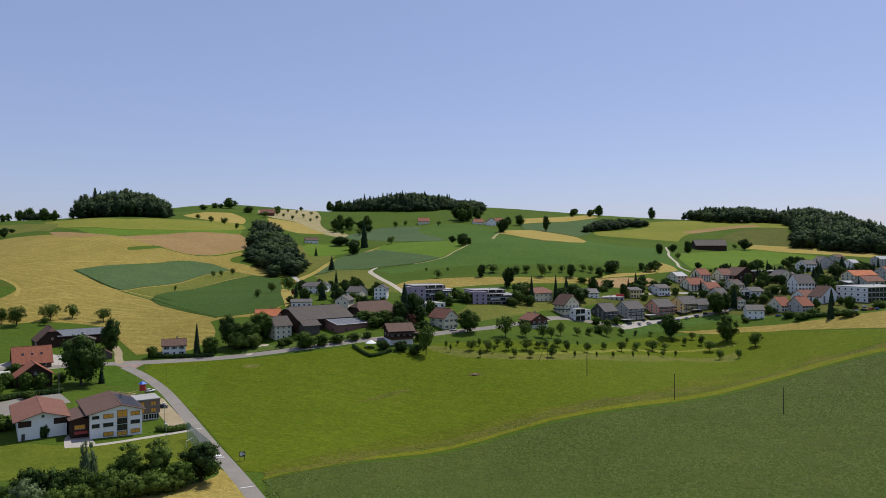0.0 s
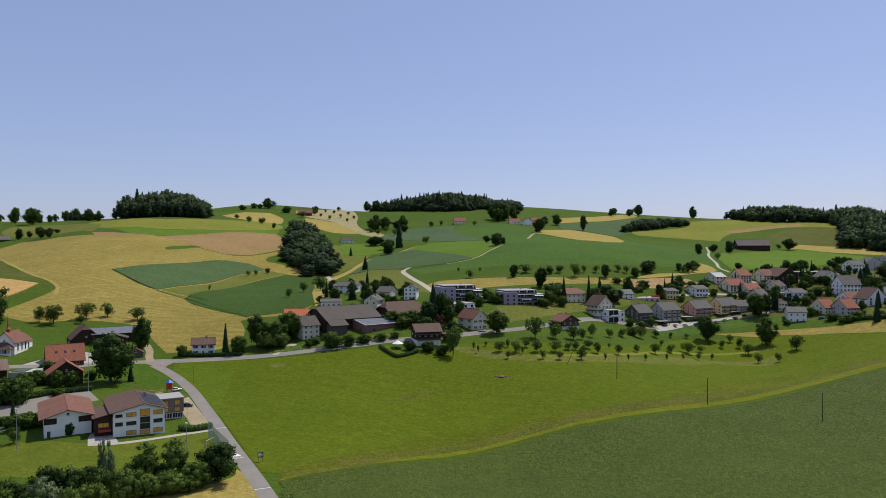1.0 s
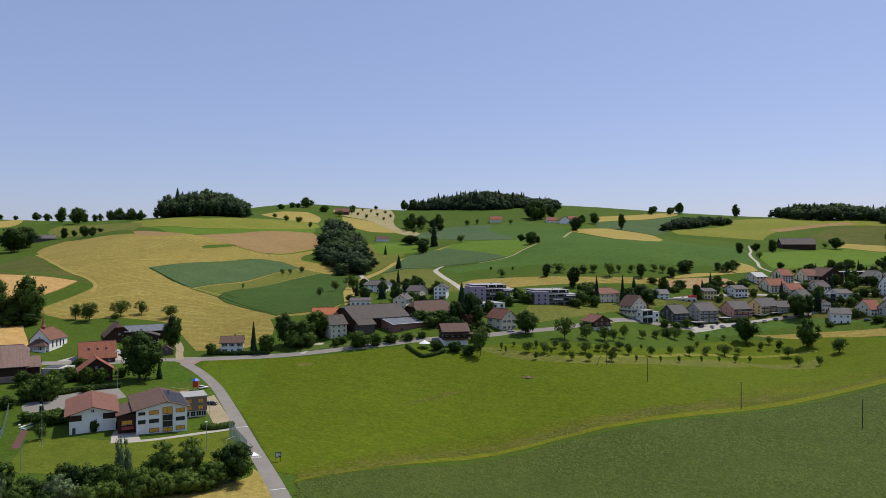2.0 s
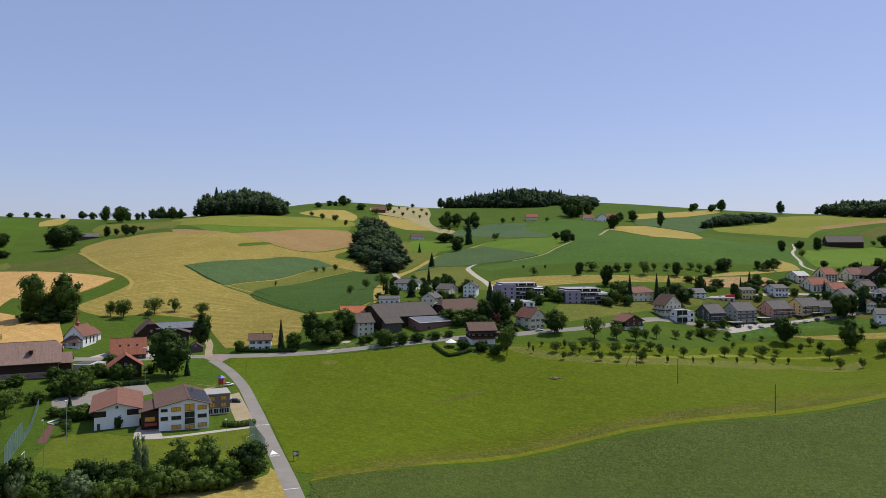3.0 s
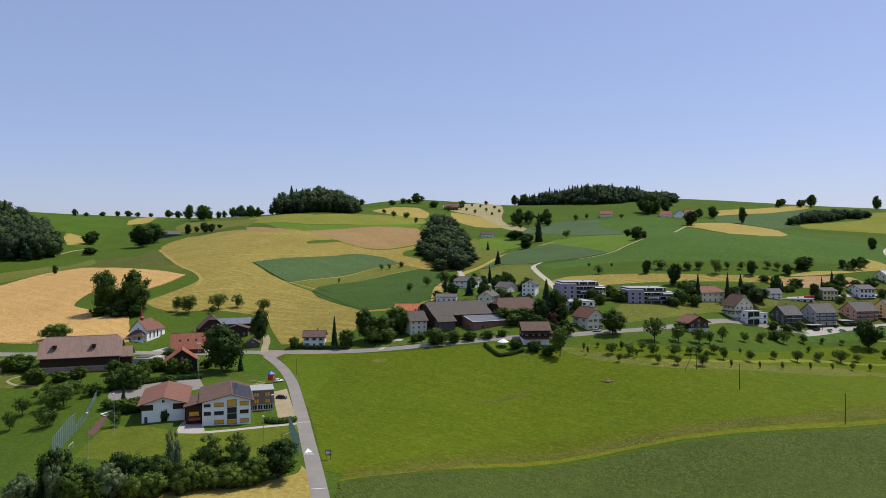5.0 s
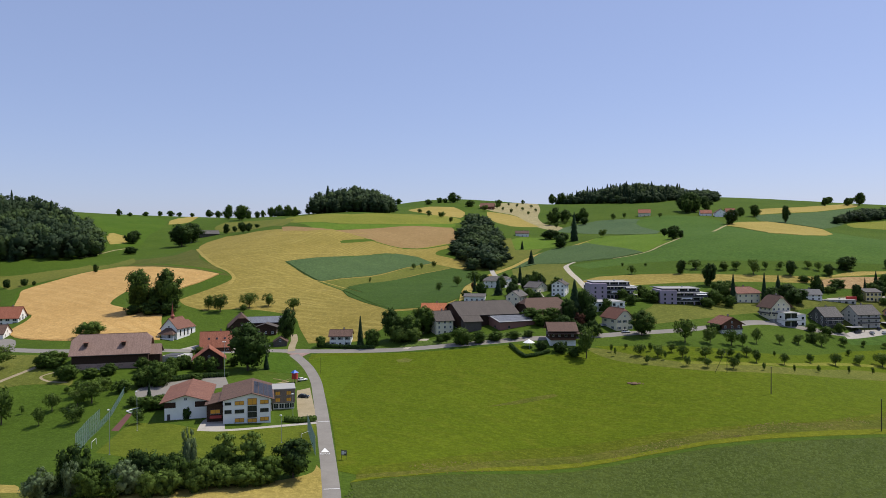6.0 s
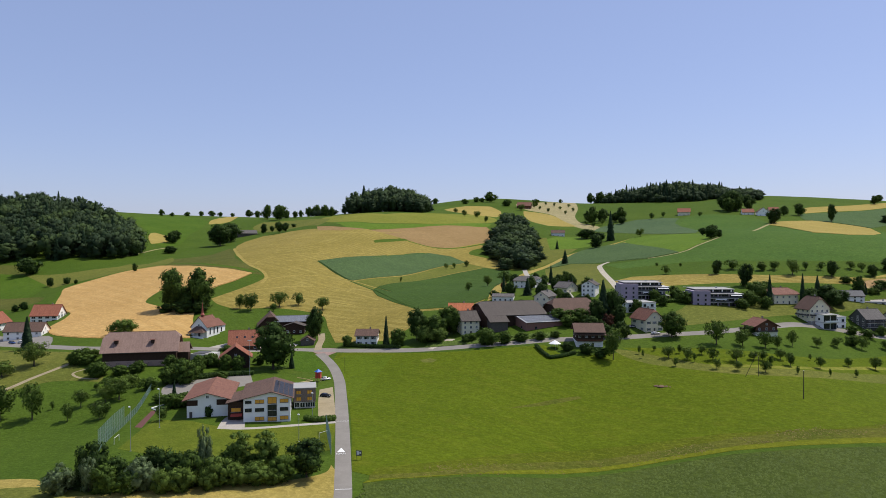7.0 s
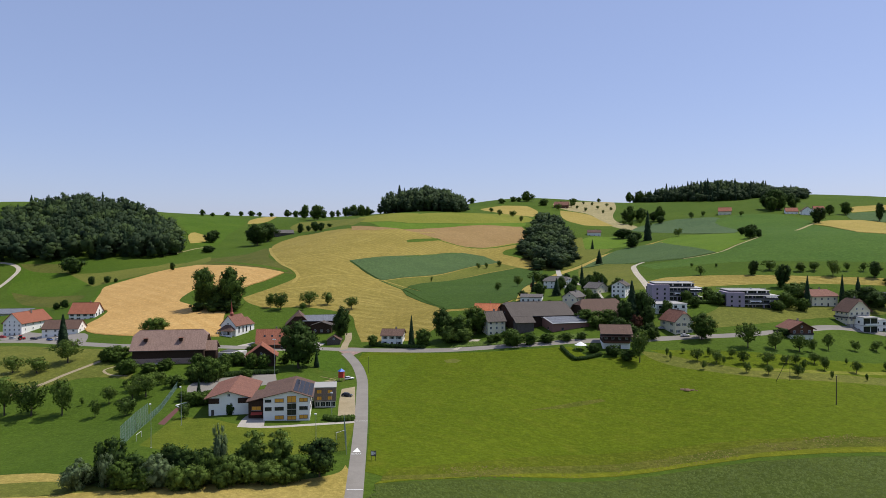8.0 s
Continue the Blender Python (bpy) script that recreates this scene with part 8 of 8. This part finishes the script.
for (ax, ay), (bx, by) in (((-165.0, 248.3), (-162.2, 255.6)), ((-162.2, 255.6), (-158.2, 253.6)), ((-160.9, 246.3), (-165.0, 248.3))):
    part("kerb_board", tube(bmesh.new(), (ax - kx, ay - ky, lies(ax, ay) - lies(kx, ky) + 0.2), (bx - kx, by - ky, lies(bx, by) - lies(kx, ky) + 0.2), 0.25, 0.25, 4), M_FRAME, kerb)

# ---- the playground ----
px0, py0 = -128.4, 309.7
tower = thing("play_tower", px0, py0, lies(px0, py0), 15, "red play tower with a blue roof and slide", "playground")
part("cabin", boxes((-1.1, 1.1, -1.1, 1.1, 1.6, 4.4), bevel=0.05), M_REDPLASTIC, tower)
part("roof", tube(bmesh.new(), (0, 0, 4.4), (0, 0, 5.6), 1.9, 0.1, 4), M_BLUE, tower, "blue pyramid roof")
for u in (-1, 1):
    for v in (-1, 1):
        part("post", boxes((u - 0.1, u + 0.1, v - 0.1, v + 0.1, -0.3, 1.6)), M_PLANK, tower)
part("slide", slab(bmesh.new(), [(-1.1, -0.4, 2.2), (-1.1, 0.4, 2.2), (-5.8, 0.4, 0.3), (-5.8, -0.4, 0.3)], 0.12), M_PLANK, tower, "pale wooden slide")
part("climbing_beam", tube(bmesh.new(), (-4.0, 1.2, 0.4), (-10.5, 2.2, 1.2), 0.16, 0.12, 7), M_PLANK, tower)
part("sand_pit", boxes((-9, -3, -2.4, 2.6, -0.2, 0.14)), M_SAND, tower)

# ---- parked vehicles ----
for x, y, turn, paint, label in ((-111.6, 288.0, 10, "black", "dark car parked beside the school"), (-126.9, 313.6, 60, "white", "white car under the shrubs by the lane"), (-375.4, 325.1, 0, "silver", "silver car in the inn yard"), (-348.8, 320.1, 12, "black", "black car in the inn yard"),
                                 (-331.3, 317.4, -8, "blue", "dark blue car in the inn yard"), (-324.9, 318.3, 10, "white", "white car in the inn yard"), (-390.6, 329.2, 5, "red", "red car in the inn yard"), (5.8, 415.7, 25, "white", "white car beside the farmhouse"), (-6.6, 423.9, 40, "silver", "silver car beside the farmhouse"),
                                 (181.0, 584.1, 10, "white", "white car on the village lane"), (133.1, 516.6, 60, "black", "black car under the carport"), (145.8, 526.3, 60, "black", "dark car beside the carport"), (243.8, 515.0, 5, "white", "white car at the village edge"), (291.8, 502.3, 20, "silver", "silver car beside the office block"),
                                 (298.3, 501.4, 20, "black", "black car beside the office block"), (286.2, 502.8, 20, "red", "red car beside the office block"), (195.4, 550.6, 40, "black", "black car on the forecourt"), (241.1, 521.3, 0, "blue", "blue car at the village edge")):
    car(x, y, turn, paint, label)
car(138.1, 568.5, 5, "red", "red delivery van in the village", True)


def tractor(x, y, heading, paint):
    ob = thing("tractor", x, y, lies(x, y) + 0.05, heading, "farm tractor parked in the inn yard", "tractor")
    part("bonnet", boxes((0.2, 2.1, -0.45, 0.45, 0.8, 1.6), bevel=0.1), CAR_PAINT[paint], ob)
    part("cab", boxes((-1.3, 0.3, -0.75, 0.75, 1.0, 2.7), bevel=0.12), M_GLASS, ob)
    part("cab_roof", boxes((-1.4, 0.4, -0.85, 0.85, 2.7, 2.85), bevel=0.05), CAR_PAINT[paint], ob)
    for sx, r in ((-0.9, 0.85), (1.4, 0.55)):
        for sy in (-1, 1):
            w = part("wheel", tube(bmesh.new(), (sx, sy * 0.75, r), (sx, sy * 1.2, r), r, r, 16), M_TYRE, ob)
            part("rim", tube(bmesh.new(), (sx, sy * 1.15, r), (sx, sy * 1.22, r), r * 0.55, r * 0.5, 12), CAR_PAINT[paint], w)


tractor(-361.3, 321.1, 70, "red")


def carport(x, y, heading, L, W):
    ob = thing("carport", x, y, lies(x, y), heading, "dark flat-roofed carport in front of a terraced house", "carport", "carports")
    part("roof", boxes((0, L, 0, W, 2.5, 2.8), bevel=0.03), M_FLAT, ob)
    part("back_wall", boxes((0, L, W - 0.2, W, -0.5, 2.5)), M_DARKGREY, ob)
    for u in (0.15, L / 2, L - 0.15):
        part("post", boxes((u - 0.1, u + 0.1, 0.1, 0.3, -0.5, 2.5)), M_DARKFRAME, ob)


for x, y in ((128.6, 513.1), (150.4, 531.0), (160.5, 536.9), (178.3, 542.8), (189.2, 547.4)):
    carport(x, y, 28, 8.5, 6)

# ---- hedges and gardens ----
hedge("garden_hedge", "clipped dark hedge in front of the white house", [(-151.0, 372.5), (-134.7, 371.1), (-117.3, 370.9)], 1.6, 2.0, 1)
hedge("garden_hedge", "clipped dark hedge round the chalet garden", [(-46.9, 377.2), (-41.4, 368.8), (-36.6, 363.3), (-32.1, 366.8), (-26.8, 373.9)], 1.6, 1.8, 2)
hedge("garden_hedge", "clipped green hedge along the parking strip", [(-101.5, 256.7), (-96.3, 257.0), (-91.7, 261.6)], 2.0, 2.2, 3, M_LEAF)
hedge("garden_hedge", "dark hedge below the court beside the school", [(-166.3, 256.8), (-162.3, 260.4), (-160.7, 264.4)], 2.2, 2.6, 4)
hedge("garden_hedge", "dark hedge behind the school yard", [(-176.7, 287.9), (-170.1, 297.2), (-161.0, 306.6)], 1.8, 2.4, 5)
hedge("garden_hedge", "rough green hedge below the apartment houses", [(-3.3, 480.8), (12.0, 491.4), (23.9, 500.8)], 2.2, 2.4, 6, M_LEAF)
hedge("garden_hedge", "clipped dark hedge at the terraced houses", [(151.0, 530.1), (168.0, 538.4)], 2.4, 2.4, 7)
hedge("garden_hedge", "dark hedge at the village edge", [(246.7, 507.9), (259.0, 499.5), (273.6, 484.1)], 3.0, 3.4, 8, M_LEAF)
hx, hy = -37.7, 378.2
pavilion = thing("garden_pavilion", hx, hy, lies(hx, hy), 0, "cream canvas garden pavilion on slim posts", "pavilion")
part("canopy", tube(bmesh.new(), (0, 0, 2.3), (0, 0, 3.9), 3.0, 0.15, 10), M_AWNING, pavilion)
for a in range(5):
    part("post", tube(bmesh.new(), (2.5 * math.cos(a * 1.257), 2.5 * math.sin(a * 1.257), -0.3), (2.5 * math.cos(a * 1.257), 2.5 * math.sin(a * 1.257), 2.4), 0.06, 0.06, 6), M_STEEL, pavilion)
hx, hy = 14.8, 344.2
heap = new("manure_heap", mesh_of("manure_heap", merged([ball(np.random.default_rng(5 + k), np.array([dx, dy, 0.15]), r, 2, 0.25, 0.35) for k, (dx, dy, r) in enumerate(((0, 0, 1.5), (2.1, 0.5, 1.0), (-1.7, 0.3, 1.1), (3.7, 0.1, 0.6)))]), M_DUNG))
heap.matrix_basis = pose(hx, hy, lies(hx, hy))
tagged(heap, "flat heap of dry earth and straw in the pasture", "heap")
silo = thing("manure_silo", -201.4, 311.5, lies(-201.4, 311.5), 12, "low concrete bunker with dark covers beside the barn", "silo")
part("bunker", boxes((0, 11, 0, 9, -1, 3.4), bevel=0.08), M_CONCRETE, silo)
part("cover", boxes((0.8, 7, 0.8, 8, 3.4, 3.7), bevel=0.05), M_DARKGREY, silo)
part("gate", boxes((7.4, 10, -0.08, 0, 0, 2.6)), M_STEEL, silo)

pole(378.3, 675.6, 21.0, "tall dark mast among the village houses", 0.25, name="mast")
cx, cy = 135.8, 566.4
crate = thing("site_container", cx, cy, lies(cx, cy), 12, "red steel container beside the building site", "container")
part("body", boxes((0, 6, 0, 2.4, 0, 2.6), bevel=0.05), M_REDPLASTIC, crate)
for u in (0.4, 1.6):
    part("door", boxes((-0.06, 0, u - 0.3, u + 0.55, 0.1, 2.45)), M_REDPLASTIC, crate)
# ---- garden growth between the houses ----
def free_of_houses(x, y, room):
    for hx, hy, c, s, L, W in BUILT:
        a, b = (x - hx) * c + (y - hy) * s, -(x - hx) * s + (y - hy) * c
        if -room < a < L + room and -room < b < W + room:
            return False
    return True


def gardens(outline, count, seed, kinds):
    """Garden trees and shrubs strewn between the houses of a quarter."""
    rng = random.Random(seed)
    xs, ys = [q[0] for q in outline], [q[1] for q in outline]
    made = 0
    for _ in range(count * 8):
        x, y = rng.uniform(min(xs), max(xs)), rng.uniform(min(ys), max(ys))
        if made >= count or not inside(np.array([x]), np.array([y]), outline)[0] or not free_of_houses(x, y, 2.5):
            continue
        key, label, lo, hi, slim, category = kinds[rng.randrange(len(kinds))]
        h = rng.uniform(lo, hi)
        tree(key, label, x, y, h, h * slim * rng.uniform(0.8, 1.2), "village gardens", category)
        made += 1


GARDEN = (("shrub0", "green garden shrub between village houses", 2.0, 5.0, 1.3, "shrub"), ("shrub1", "light green garden bush beside a house", 2.0, 5.5, 1.2, "shrub"), ("shrub2", "dark green garden bush beside a house", 2.5, 6.0, 1.1, "shrub"),
          ("dark0", "dark leafy garden tree among the houses", 6.0, 11.0, 0.8, "tree"), ("broad0", "leafy green garden tree among the houses", 6.0, 12.0, 0.75, "tree"), ("fir0", "dark garden conifer among the houses", 7.0, 14.0, 0.4, "tree"))
gardens([(185.3, 600.9), (220.3, 548.4), (260.7, 510.5), (300.0, 491.4), (537.1, 879.7), (435.7, 908.2), (230.1, 662.7)], 190, 41, GARDEN)
gardens([(96.2, 572.2), (129.0, 559.8), (180.8, 586.6), (191.3, 620.4)], 26, 42, GARDEN)
gardens([(-94.4, 451.5), (-65.2, 430.6), (-22.9, 438.9), (-38.1, 514.9), (-115.1, 586.6)], 36, 43, GARDEN)
for k in range(9):
    a, b = (129.2, 509.3), (202.7, 544.6)
    f = (k + 0.3) / 9
    car(a[0] + (b[0] - a[0]) * f, a[1] + (b[1] - a[1]) * f + 3, 35 + 70 * (k % 2), ("black", "silver", "white", "blue")[k % 4], "car parked in front of the terraced houses")
for k in range(10):
    a, b = (257.5, 504.3), (294.3, 487.1)
    f = (k + 0.4) / 10
    car(a[0] + (b[0] - a[0]) * f, a[1] + (b[1] - a[1]) * f, 40 + 60 * (k % 3), ("white", "silver", "black", "red", "blue")[k % 5], "car parked below the office building")

# ---- loose growth ----
scatter("bank_growth", "rank green growth on the road bank", band([(-104.0, 375.6), (-81.4, 381.2), (-60.0, 389.1), (-42.0, 397.8)], 7.0), 3500, 0.5, M_LEAFLIGHT, 11, (0, 0), 900, 0.1)

scatter("crop_leaves", "dense leafy green crop plants in the field", [(-51, 208), (-16, 241), (24, 269.5), (100, 307), (185, 361), (226, 369), (330, 364), (300, 270), (130, 120), (-38, 150)], 60000, 0.40, M_CROPLEAF, 21, (0, 0), 430, 0.16, "crop")
scatter("margin_tufts", "rank dry grass tufts along the crop margin", band([(-47, 219), (-28, 241), (4, 268), (66, 306), (150, 360), (215, 386), (300, 380)], 9.0), 11000, 0.30, M_DRYTUFT, 23, (0, 0), 460, 0.08, "grass", 0.1)

# ---- the patterns of the trees are no trees of the place ----
for pattern, _ in TREES.values():
    for o in (*pattern.children_recursive, pattern):
        bpy.data.objects.remove(o)
